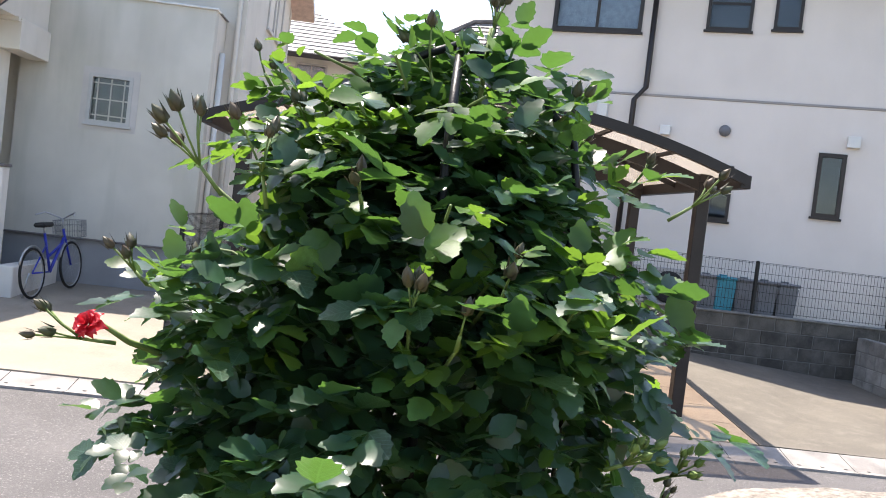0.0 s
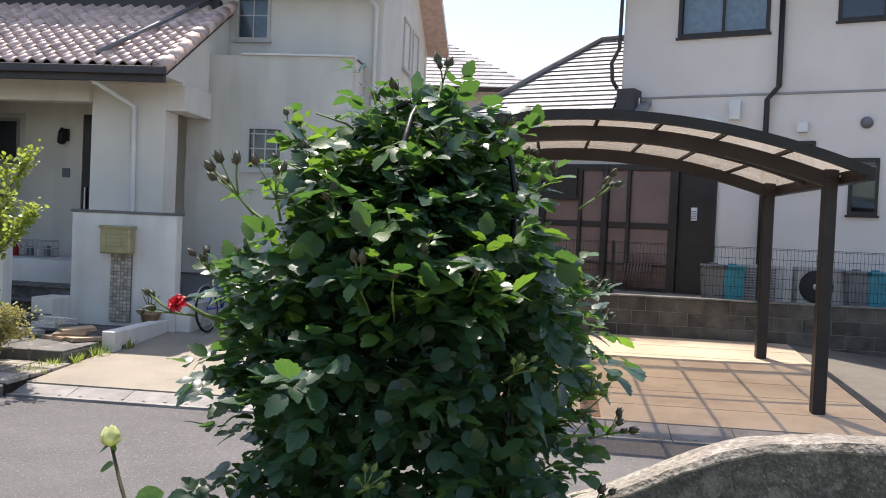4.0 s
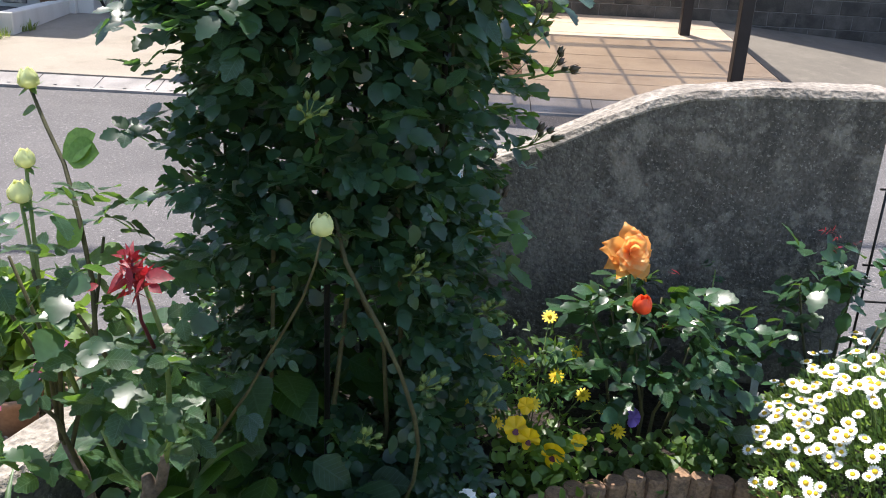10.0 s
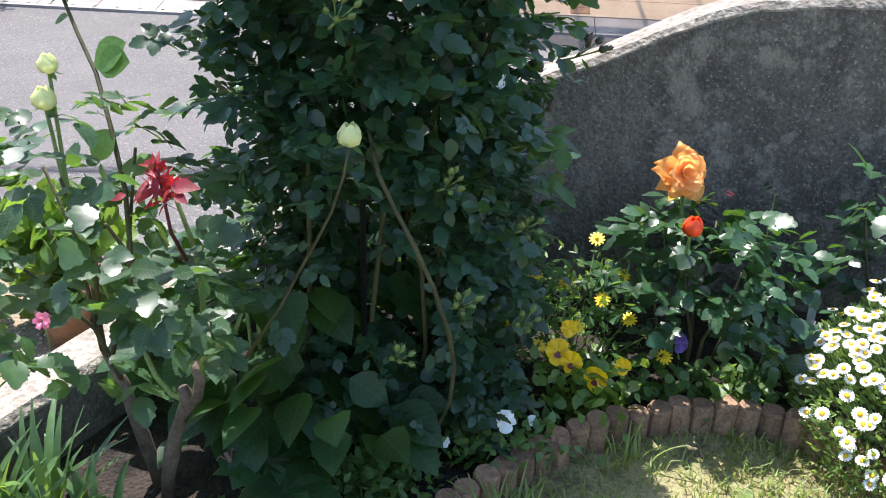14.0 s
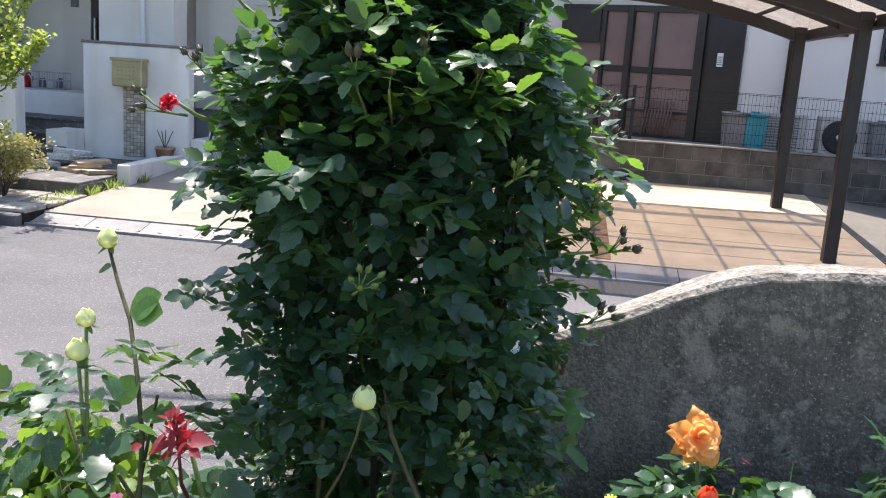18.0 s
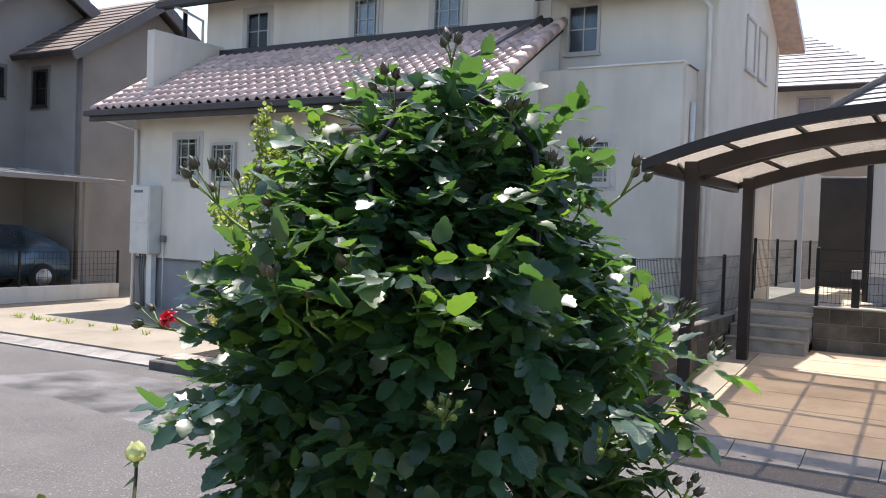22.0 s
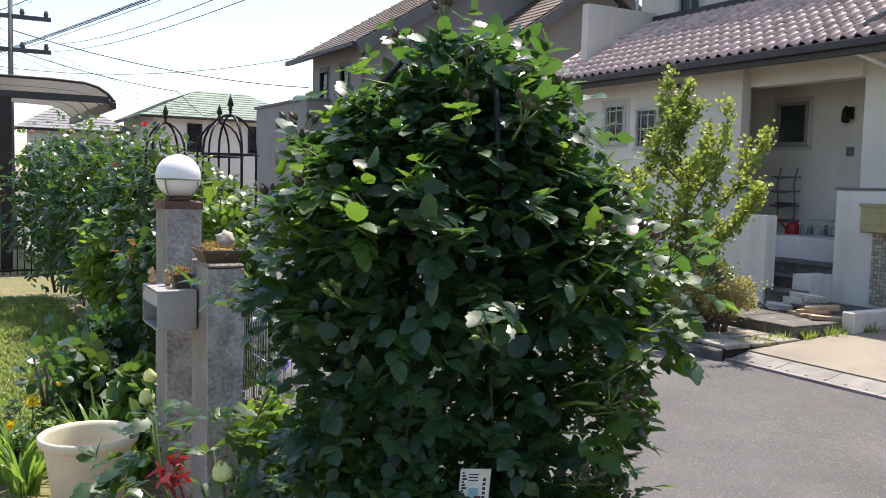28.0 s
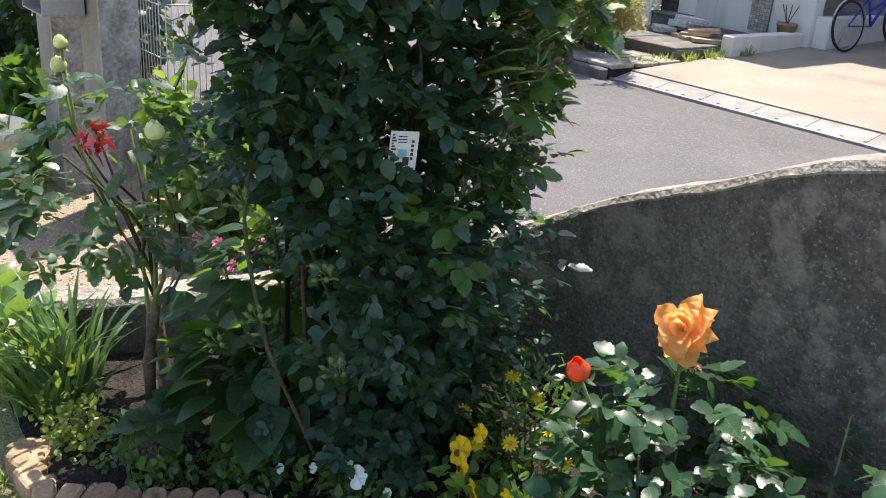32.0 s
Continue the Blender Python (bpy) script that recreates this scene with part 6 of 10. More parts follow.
wire((-12.79, 4.42, 5.88), (-12.72, 4.68, 5.83), 0.22, 0.008)
wire((-12.6, 5.9, 6.34), (-7.13, 4.93, 4.52), 0.1, 0.007)
wire((-21.85, 2.06, 4.85), (-21.64, 9.6, 4.01), 0.25, 0.012)
wire((-21.85, 2.06, 4.40), (-22.64, 6.2, 3.73), 0.1, 0.010)
wire((-22.64, 6.2, 3.73), (-39.4, 12.0, 3.9), 0.2, 0.010)
wire((-25.9, 1.65, 4.4), (-18.3, 9.4, 4.72), 0.45, 0.008)
for k in range(5):
    wire((-25.9, 1.65, 5.6 - 0.3 * k), (-39.5 - k, 14.0 + 0.5 * k, 4.2), 0.5, 0.006)
for k in range(3):
    wire((-25.9, 1.65, 6.6 - 0.5 * k), (-33.9, 1.07, 5.4 - 0.1 * k), 0.2, 0.008)
for k in range(3):
    wire((-14, 26 + k, 8.6 + 0.5 * k), (14, 27 + k, 9.6 + 0.5 * k), 0.3, 0.012)


# ---- leaves and plants ----
rng = np.random.default_rng(3)


def leaf_template(pointed=0.0, fold=0.12, curl=0.10, wide=0.36, toothed=False):
    """A leaf of length 1 along +x: rows of left, middle, right points."""
    ts = (0.16, 0.38, 0.62, 0.84)
    ws = (0.58, 0.98, 0.97 - 0.24 * pointed, 0.58 - 0.28 * pointed)
    v = [(0, 0, 0)]
    for t, w in zip(ts, ws):
        z = -curl * t * t
        j = 0.04 if toothed else 0.0
        v += [(t - j, wide * w, z + fold * w * wide * 1.6), (t, 0, z), (t - j, -wide * w, z + fold * w * wide * 1.6)]
    v.append((1, 0, -curl))
    f = [(0, 2, 1), (0, 3, 2)]
    for i in range(3):
        a = 1 + 3 * i
        f += [(a, a + 1, a + 4, a + 3), (a + 1, a + 2, a + 5, a + 4)]
    f += [(10, 11, 13), (11, 12, 13)]
    return np.array(v, float), f


def frames(dirs, normals):
    """Rotation matrices with x along dirs and z near normals."""
    x = dirs / np.linalg.norm(dirs, axis=1, keepdims=True)
    y = np.cross(normals, x)
    y /= np.linalg.norm(y, axis=1, keepdims=True) + 1e-9
    z = np.cross(x, y)
    return np.stack([x, y, z], axis=2)


def leaf_cloud(name, pos, dirs, normals, sizes, template, material, parent, kind="stuff"):
    """All leaves of one crown in one mesh."""
    tv, tf = template
    R = frames(np.asarray(dirs), np.asarray(normals))
    V = np.einsum("nij,kj->nki", R, tv) * np.asarray(sizes)[:, None, None] + np.asarray(pos)[:, None, :]
    n, k = len(pos), len(tv)
    faces = []
    for i in range(n):
        b = i * k
        faces += [tuple(b + q for q in fc) for fc in tf]
    me = bpy.data.meshes.new(name)
    me.from_pydata(V.reshape(-1, 3).tolist(), [], faces)
    me.polygons.foreach_set("use_smooth", [True] * len(me.polygons))
    me.materials.append(material)
    ob = new(name, me)
    ob.parent = parent
    if kind:
        ob["kind"] = kind
    return ob


def single_leaves(name, pos, dirs, normals, sizes, mesh, parent):
    R = frames(np.asarray(dirs), np.asarray(normals))
    for p, r, s in zip(pos, R, sizes):
        o = new(name, mesh)
        o.parent = parent
        m = Matrix(r.tolist()).to_4x4() @ Matrix.Diagonal((s, s, s, 1))
        m.translation = Vector(p)
        o.matrix_basis = m


def template_mesh(name, template, material):
    me = bpy.data.meshes.new(name)
    me.from_pydata(template[0].tolist(), [], template[1])
    me.polygons.foreach_set("use_smooth", [True] * len(me.polygons))
    me.materials.append(material)
    return me


def serrate_leaf(wide=0.34, fold=0.10, curl=0.16, rows=9, wave=0.02):
    """An oval leaf with a saw-toothed edge, slightly wavy."""
    v, f = [(0, 0, 0)], []
    for i in range(rows):
        t = (i + 0.6) / (rows + 0.2)
        w = wide * math.sin(math.pi * t ** 0.88) ** 0.72 * (1.05 if i % 2 == 0 else 0.89)
        z = -curl * t * t
        e = wave * math.sin(7.0 * t)
        j = 0.035 if i % 2 else -0.015
        v += [(t - j, w, z + fold * w * 1.6 + e), (t, 0, z), (t - j, -w, z + fold * w * 1.6 - e)]
    v.append((1, 0, -curl * 1.05))
    f = [(0, 2, 1), (0, 3, 2)]
    for i in range(rows - 1):
        a = 1 + 3 * i
        f += [(a, a + 1, a + 4, a + 3), (a + 1, a + 2, a + 5, a + 4)]
    a = 1 + 3 * (rows - 1)
    f += [(a, a + 1, len(v) - 1), (a + 1, a + 2, len(v) - 1)]
    return np.array(v, float), f


SERRATE = serrate_leaf(0.375)
ROSE = leaf_template(0.1, 0.10, 0.12, 0.37, True)
OVAL = leaf_template(0.0, 0.08, 0.10, 0.42)
POINTED = leaf_template(0.7, 0.10, 0.18, 0.30, True)
HYDR = leaf_template(0.45, 0.16, 0.22, 0.40, True)
NARROW = leaf_template(0.5, 0.10, 0.15, 0.16)


def compound(base, out, n, size, droop=0.15, spread=0.9, facing=None, loose=0.30, hang=0.22):
    """Rose leaves: five leaflets on a stalk. Returns positions, directions, normals, sizes of the leaflets."""
    m = len(base)
    out = out / np.linalg.norm(out, axis=1, keepdims=True)
    up = np.tile([0, 0, 1.0], (m, 1)) + rng.normal(0, loose, (m, 3)) + out * 0.18
    if facing is not None:
        up = up + facing
    side = np.cross(up, out)
    side /= np.linalg.norm(side, axis=1, keepdims=True) + 1e-9
    P, D, N, S = [], [], [], []
    for along, sgn, sc in ((0.55, 1, 0.72), (0.55, -1, 0.72), (1.05, 1, 0.92), (1.05, -1, 0.92), (1.35, 0, 1.1)):
        keep = rng.random(m) < 0.94
        p = base + out * (along * size)[:, None] - np.array([0, 0, 1]) * (droop * along * along * size)[:, None]
        d = out * (0.55 if sgn else 1.0) + side * sgn * spread + rng.normal(0, 0.22, (m, 3)) - np.array([0, 0, 1]) * hang
        nn = up + rng.normal(0, 0.75 * loose, (m, 3))
        P.append(p[keep]), D.append(d[keep]), N.append(nn[keep]), S.append((size * sc * rng.uniform(0.8, 1.15, m))[keep])
    return np.concatenate(P), np.concatenate(D), np.concatenate(N), np.concatenate(S)


def rosebloom(parent, at, facing, r, materials, layers=4, name="bloom", label=""):
    """A double rose: rings of pointed, rolled petals, open outside and cupped within; each petal a part."""
    face = Vector(facing).normalized()
    base = face.to_track_quat("Z", "Y").to_matrix().to_4x4()
    base.translation = Vector(at)
    whole = None
    rings = ((7, 1.0, 0.05, -0.10, 0.40), (6, 0.92, 0.34, -0.02, 0.40), (6, 0.70, 0.52, 0.04, 0.34), (5, 0.48, 0.60, 0.08, 0.26), (4, 0.26, 0.62, 0.10, 0.18))[5 - layers:]
    for ring, (n, reach, lift, z0, wide) in enumerate(rings):
        for k in range(n):
            a = 2 * math.pi * (k + 0.5 * (ring % 2)) / n + random.uniform(-0.25, 0.25)
            m = base @ Matrix.Rotation(a, 4, "Z")
            wob, up = random.uniform(0.78, 1.18), random.uniform(-0.16, 0.20)
            v, f = [], []
            for i in range(7):
                t = i / 6
                roll = max(0.0, t - 0.68) * (1.1 if ring < 3 else 0.3)
                rad = r * reach * wob * (0.10 + 0.80 * math.sin(math.pi / 2 * min(1, t * 1.08)) + 0.16 * t ** 4)
                z = r * (z0 + (lift + up) * t ** 0.7 - roll * 0.75 * (1 if ring else 0.8))
                half = r * wide * math.sin(math.pi * min(1.0, 0.16 + 0.66 * t)) * (1.0 if t < 0.5 else 1 - 0.97 * ((t - 0.5) / 0.5) ** 0.9)
                for j in range(5):
                    s = -1 + j / 2
                    cup = abs(s) ** 2 * half * (0.55 + 0.3 * ring / 4) * (1.0 - 0.9 * t * t)
                    edge = -0.10 * r * abs(s) * roll * 4 + 0.02 * r * math.sin(9 * t + 5 * s + k)
                    v.append(m @ Vector((rad - 0.35 * cup, s * half, z + cup * 0.55 + edge)))
            for i in range(6):
                for j in range(4):
                    q = 5 * i + j
                    f.append((q, q + 1, q + 6, q + 5))
            ob = link(name if whole is None else "petal", v, f, materials[0 if (ring < 2 or len(materials) < 2) else 1], whole or parent, label if whole is None else "", True)
            whole = whole or ob
    return whole


def cupbud(parent, at, facing, r, material, label=""):
    """A plump half-open bud: wrapped petals and reflexed sepals."""
    base = Vector(facing).normalized().to_track_quat("Z", "Y").to_matrix().to_4x4()
    base.translation = Vector(at)
    whole = None
    prof = ((0.0, 0.45), (0.30, 0.88), (0.7, 1.0), (1.15, 0.95), (1.55, 0.76), (1.85, 0.50))
    for k in range(6):
        a0 = 2 * math.pi * k / 3 + 0.5 * (k // 3)
        sc = 1.0 if k < 3 else 0.80
        v, f = [], []
        for i, (z, w) in enumerate(prof):
            for j in range(7):
                s = -1 + j / 3
                a = a0 + s * 1.25 * (1 - 0.35 * (i / 5) ** 2)
                rr = r * w * sc * (1.0 + 0.07 * s) * (1.12 if i == 5 and k < 3 else 1)
                v.append(base @ Vector((rr * math.cos(a), rr * math.sin(a), r * (z * (1.0 if k < 3 else 1.08) - (0.25 * s * s if i > 3 else 0)))))
        for i in range(5):
            for j in range(6):
                q = 7 * i + j
                f.append((q, q + 1, q + 8, q + 7))
        ob = link("bud" if whole is None else "petal", v, f, material, whole or parent, label if whole is None else "", True)
        whole = whole or ob
    for k in range(5):
        a = 2 * math.pi * k / 5 + 0.3
        c, s_ = math.cos(a), math.sin(a)
        pts = []
        for t, w in ((0.0, 0.30), (0.5, 0.26), (1.0, 0.03)):
            x = r * (0.42 + 1.0 * t)
            z = r * (0.05 + (0.5 * t if k % 2 else -0.5 * t))
            pts += [base @ Vector((x * c - w * r * s_, x * s_ + w * r * c, z)), base @ Vector((x * c + w * r * s_, x * s_ - w * r * c, z))]
        link("sepal", pts, [(0, 1, 3, 2), (2, 3, 5, 4)], M["fine_leaf"], whole, "", True)
    return whole


def budmesh(bm_v, bm_f, at, d, l, r, sepals=True):
    """Adds a pointed bud with sepal tips to vertex and face lists."""
    q = Vector(d).normalized().to_track_quat("Z", "Y").to_matrix()
    rings = ((0.0, 0.35), (0.18, 0.85), (0.42, 1.0), (0.72, 0.62), (1.0, 0.06))
    b = len(bm_v)
    for t, w in rings:
        for k in range(6):
            a = math.pi * k / 3
            bm_v.append(Vector(at) + q @ Vector((r * w * math.cos(a), r * w * math.sin(a), l * t)))
    for i in range(4):
        for k in range(6):
            bm_f.append((b + 6 * i + k, b + 6 * i + (k + 1) % 6, b + 6 * i + 6 + (k + 1) % 6, b + 6 * i + 6 + k))
    if sepals:
        for k in range(4):
            a = math.pi * k / 2 + 0.4
            c, s_ = math.cos(a), math.sin(a)
            b = len(bm_v)
            for p in ((r * c * 0.9 - r * s_ * 0.4, r * s_ * 0.9 + r * c * 0.4, l * 0.1), (r * c * 0.9 + r * s_ * 0.4, r * s_ * 0.9 - r * c * 0.4, l * 0.1), (r * c * 1.5, r * s_ * 1.5, l * 0.95)):
                bm_v.append(Vector(at) + q @ Vector(p))
            bm_f.append((b, b + 1, b + 2))


M["young_leaf2"] = leafmat("young_rose_foliage", (0.055, 0.12, 0.032), (0.26, 0.48, 0.05), 0.42, 0.28, spec=0.3)
BUDS = {}


def bud_spray(parent, base, d, n=5, size=0.022, stalk=0.10, spread=0.5, material=None, leaves=True):
    """A cluster of buds on forked stalks."""
    base, d = Vector(base), Vector(d).normalized()
    material = material or M["bud"]
    if material.name not in BUDS:
        v, f = [], []
        budmesh(v, f, (0, 0, 0), (0, 0, 1), 1.15, 0.36)
        me = bpy.data.meshes.new("bud")
        me.from_pydata([tuple(q) for q in v], [], f)
        me.polygons.foreach_set("use_smooth", [True] * len(me.polygons))
        me.materials.append(material)
        BUDS[material.name] = me
    st = Tubes()
    node = base + d * stalk * 0.5
    st.add([base, node], [0.003, 0.0024], 5)
    tips = []
    for k in range(n):
        side = d.orthogonal()
        side.rotate(Matrix.Rotation(2 * math.pi * k / max(n, 1) + 0.4, 3, d))
        e = (d + side * spread * random.uniform(0.3, 1.1) + Vector((0, 0, 0.35))).normalized()
        tip = node + e * stalk * random.uniform(0.4, 0.85)
        st.add([node, node.lerp(tip, 0.5) + d * 0.004, tip], [0.0018, 0.0015, 0.0018], 4)
        tips.append((tip, e))
    sp = st.make("bud_stalk", M["greenstem"], parent, kind="stuff")
    for tip, e in tips:
        o = new("bud", BUDS[material.name])
        o.parent = sp
        k = size * random.uniform(0.8, 1.25)
        m = e.to_track_quat("Z", "Y").to_matrix().to_4x4() @ Matrix.Diagonal((k, k, k, 1))
        m.translation = tip
        o.matrix_basis = m
    return sp


# ---- garden ground ----
link("garden_lawn", [(-16, -9, -0.012), (9, -9, -0.012), (9, 2.27, -0.012), (-0.35, 2.27, -0.012), (-0.35, 2.31, -0.012), (-16, 2.31, -0.012)], [(0, 1, 2, 3, 4, 5)], M["turf"], None, "thin sunlit lawn with dry patches", category="lawn", kind="structure")
link("garden_edge", [(-16, 2.31, -0.62), (-0.3, 2.31, -0.62), (-0.3, 2.31, -0.012), (-16, 2.31, -0.012)], [(0, 1, 2, 3)], M["block"], None, "garden's edge to the road", category="retaining edge", kind="structure")
EDGE = [(0.10, 0.92), (0.20, 0.895), (0.31, 0.91), (0.43, 1.0), (0.52, 1.12), (0.62, 1.25), (0.72, 1.36), (0.82, 1.47), (0.92, 1.56), (1.04, 1.63), (1.17, 1.68), (1.30, 1.70), (1.42, 1.685), (1.54, 1.60), (1.62, 1.46), (1.75, 1.36), (2.1, 1.3), (3.6, 1.3)]
sv = [(x, y, 0.012) for x, y in EDGE] + [(3.6, 2.26, 0.03), (0.5, 2.26, 0.03), (0.1, 2.1, 0.03), (-0.1, 1.7, 0.02), (-0.25, 1.3, 0.012), (-0.35, 1.0, 0.012), (-0.15, 0.92, 0.012)]
link("flower_bed", sv, [tuple(range(len(sv)))], M["soil"], None, "dark crumbly soil of the flower bed", category="flower bed", kind="structure")
link("garden_path", [(-1.95, -6, -0.004), (-0.5, -6, -0.004), (-0.42, 1.0, -0.004), (-0.28, 1.5, -0.004), (-0.1, 2.31, -0.004), (-1.95, 2.31, -0.004)], [(0, 1, 2, 3, 4, 5)], M["aggregate"], None, "path of washed tan aggregate", category="path", kind="structure")
peb = []
for k in range(1000):
    x, y = random.uniform(-1.6, -0.45), random.uniform(0.7, 1.9)
    s = random.uniform(0.004, 0.009)
    peb.append(((x, y, -0.006), (x + s, y + s * random.uniform(0.6, 1.2), -0.001 + s * 0.25)))
boxes_mesh("pebbles", peb, M["rock"], bpy.data.objects["garden_path"], kind="stuff")

# curved garden wall
plan = [(1.885, 2.27, 0.95), (1.8, 2.27, 0.95), (1.54, 2.27, 0.945), (1.38, 2.27, 0.932), (1.26, 2.27, 0.912), (1.12, 2.27, 0.855), (0.99, 2.27, 0.785), (0.83, 2.27, 0.72), (0.68, 2.27, 0.655), (0.53, 2.27, 0.575), (0.38, 2.25, 0.48), (0.24, 2.20, 0.39), (0.12, 2.10, 0.32), (0.02, 1.95, 0.26), (-0.07, 1.75, 0.22), (-0.15, 1.55, 0.20), (-0.22, 1.38, 0.19), (-0.30, 1.20, 0.18), (-0.40, 1.02, 0.17)]
pts = []
for i in range(len(plan) - 1):
    a, b = Vector(plan[i]), Vector(plan[i + 1])
    n = max(1, int((b - a).length / 0.04))
    pts += [a.lerp(b, k / n) for k in range(n)]
pts.append(Vector(plan[-1]))
for _ in range(6):
    pts = [pts[0]] + [(pts[i - 1] + pts[i] * 2 + pts[i + 1]) / 4 for i in range(1, len(pts) - 1)] + [pts[-1]]
bodyv, bodyf, capv, capf = [], [], [], []
T = 0.13
for i, p in enumerate(pts):
    d = (pts[min(i + 1, len(pts) - 1)] - pts[max(i - 1, 0)])
    d.z = 0
    d.normalize()
    out = Vector((d.y, -d.x, 0))  # to the road side
    w = 0.004 * noise.noise((i * 0.4, 0, 0))
    z = p.z + 0.004 * noise.noise((i * 0.25, 3, 0))
    for off, zz in ((0, -0.6), (0, z - 0.02), (T, z - 0.02), (T, -0.6)):
        q = p + out * (off + w)
        bodyv.append((q.x, q.y, zz))
    for off, zz in ((-0.0015, z - 0.024), (-0.0015, z - 0.018), (0.012, z + 0.001), (T - 0.02, z + 0.004), (T + 0.004, z - 0.010), (T + 0.004, z - 0.025)):
        q = p + out * (off + w)
        capv.append((q.x, q.y, zz + 0.006 * noise.noise((i * 0.9, off * 30, 0))))
for i in range(len(pts) - 1):
    for k in range(3):
        a = 4 * i + k
        bodyf.append((a, a + 4, a + 5, a + 1))
    for k in range(5):
        a = 6 * i + k
        capf.append((a, a + 6, a + 7, a + 1))
e = 4 * (len(pts) - 1)
bodyf += [(0, 1, 2, 3), (e + 3, e + 2, e + 1, e)]
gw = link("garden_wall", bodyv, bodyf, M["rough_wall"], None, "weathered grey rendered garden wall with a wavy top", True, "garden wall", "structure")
# the top's sunlight is partly in this paler colour
cap = link("coping", capv, capf, M["wall_cap"], gw, "rough top of the wall, coloured paler for sun and less dirt", True)
for o in (gw, cap):
    o.data.polygons.foreach_set("use_smooth", [False] * len(o.data.polygons))

# log-shaped edging pieces along the bed
edging = thing("bed_edging", "row of small brown log-shaped edging blocks round the bed", "edging")
em = bpy.data.meshes.new("edging_block")
ev, ef = [], []
for z, rr in ((-0.06, 0.0300), (0.060, 0.0300), (0.068, 0.026)):
    for k in range(10):
        a = 2 * math.pi * k / 10
        ev.append((rr * math.cos(a), rr * math.sin(a), z))
for i in range(2):
    for k in range(10):
        ef.append((10 * i + k, 10 * i + (k + 1) % 10, 10 * i + 10 + (k + 1) % 10, 10 * i + 10 + k))
ef.append(tuple(20 + k for k in range(10)))
em.from_pydata(ev, [], ef)
em.materials.append(M["brick"])
walked, last = 0.0, Vector((*EDGE[3], 0))
line = [Vector((x, y, 0)) for x, y in EDGE[3:15]]
pos_ = 0.0
seg = 0
while seg < len(line) - 1:
    a, b = line[seg], line[seg + 1]
    l = (b - a).length
    if pos_ > l:
        pos_ -= l
        seg += 1
        continue
    p = a.lerp(b, pos_ / l)
    o = new("edging_block", em)
    o.parent = edging
    o.matrix_basis = Matrix.Translation((p.x, p.y, random.uniform(-0.006, 0.008))) @ Euler((random.uniform(-0.05, 0.05), random.uniform(-0.05, 0.05), random.uniform(0, 6))).to_matrix().to_4x4()
    pos_ += 0.057
for k, (x, y, a) in enumerate(((0.13, 0.925, 60), (0.16, 0.90, 55), (0.20, 0.89, 20), (0.255, 0.885, 8), (0.31, 0.90, -15), (0.37, 0.935, -38), (0.41, 0.975, -45))):
    box("edging_brick", (-0.045, -0.025, -0.04), (0.045, 0.025, 0.045), M["tanbrick"], edging, "tan brick", bevel=0.006, m=pose(x, y, 0.0, random.uniform(-4, 4), random.uniform(-4, 4), a))

# ---- obelisk and climbing rose ----
BX, BY = 0.425, 1.65
ob_ = thing("garden_obelisk", "black iron obelisk inside the climbing rose", "obelisk")
OX, OY = 0.45, 1.645
for k in range(4):
    a = radians(-4 + 90 * k)
    dx, dy = 0.20 * math.cos(a), 0.20 * math.sin(a)
    tube("upright", [(OX + dx, OY + dy, -0.1), (OX + dx, OY + dy, 1.56), (OX + dx * 0.94, OY + dy * 0.94, 1.63), (OX + dx * 0.62, OY + dy * 0.62, 1.70), (OX + dx * 0.25, OY + dy * 0.25, 1.74), (OX, OY, 1.76)], 0.0065, M["black"], ob_)
for z in (0.65, 1.29):
    Tubes().add([(OX + 0.20 * math.cos(k * math.pi / 12), OY + 0.20 * math.sin(k * math.pi / 12), z) for k in range(25)], 0.004, 5, False).make("ring", M["black"], ob_)
rose = thing("climbing_rose", "dense climbing rose in bud with glossy dark green leaves", "climbing rose")
random.seed(8)
PROFILE = ((0.0, 0.15), (0.12, 0.26), (0.28, 0.31), (0.55, 0.315), (0.8, 0.32), (1.0, 0.335), (1.25, 0.34), (1.42, 0.275), (1.54, 0.185), (1.66, 0.10), (1.76, 0.045), (1.84, 0.015))


def profile(z):
    """Radius of the crown at height z."""
    for (z0, r0), (z1, r1) in zip(PROFILE, PROFILE[1:]):
        if z <= z1:
            return r0 + (r1 - r0) * max(0.0, z - z0) / (z1 - z0)
    return 0.01


for k in range(9):
    a = 2 * math.pi * k / 9 + 0.3
    r0 = 0.10 + 0.05 * (k % 3)
    z1 = random.uniform(1.1, 1.6)
    p = [(BX + r0 * math.cos(a), BY + r0 * math.sin(a), -0.05)]
    for j in range(1, 6):
        z = z1 * j / 5
        rr = min(profile(z) * 0.72, 0.12 + 0.2 * j / 5)
        a2 = a + 0.5 * math.sin(j + k)
        p.append((BX + rr * math.cos(a2), BY + rr * math.sin(a2), z))
    tube("cane", p, [0.007, 0.006, 0.005, 0.005, 0.004, 0.003], M["cane"], rose, "thorny cane", 6)
tube("cane", [(0.55, 1.50, -0.05), (0.60, 1.43, 0.12), (0.63, 1.38, 0.23), (0.64, 1.33, 0.35), (0.63, 1.30, 0.44), (0.60, 1.29, 0.54), (0.56, 1.29, 0.63), (0.525, 1.30, 0.69), (0.49, 1.32, 0.75), (0.465, 1.36, 0.82)], [0.005, 0.0045, 0.0045, 0.004, 0.005, 0.004, 0.005, 0.004, 0.0045, 0.003], M["cane"], rose, "bare leaning cane", 7)
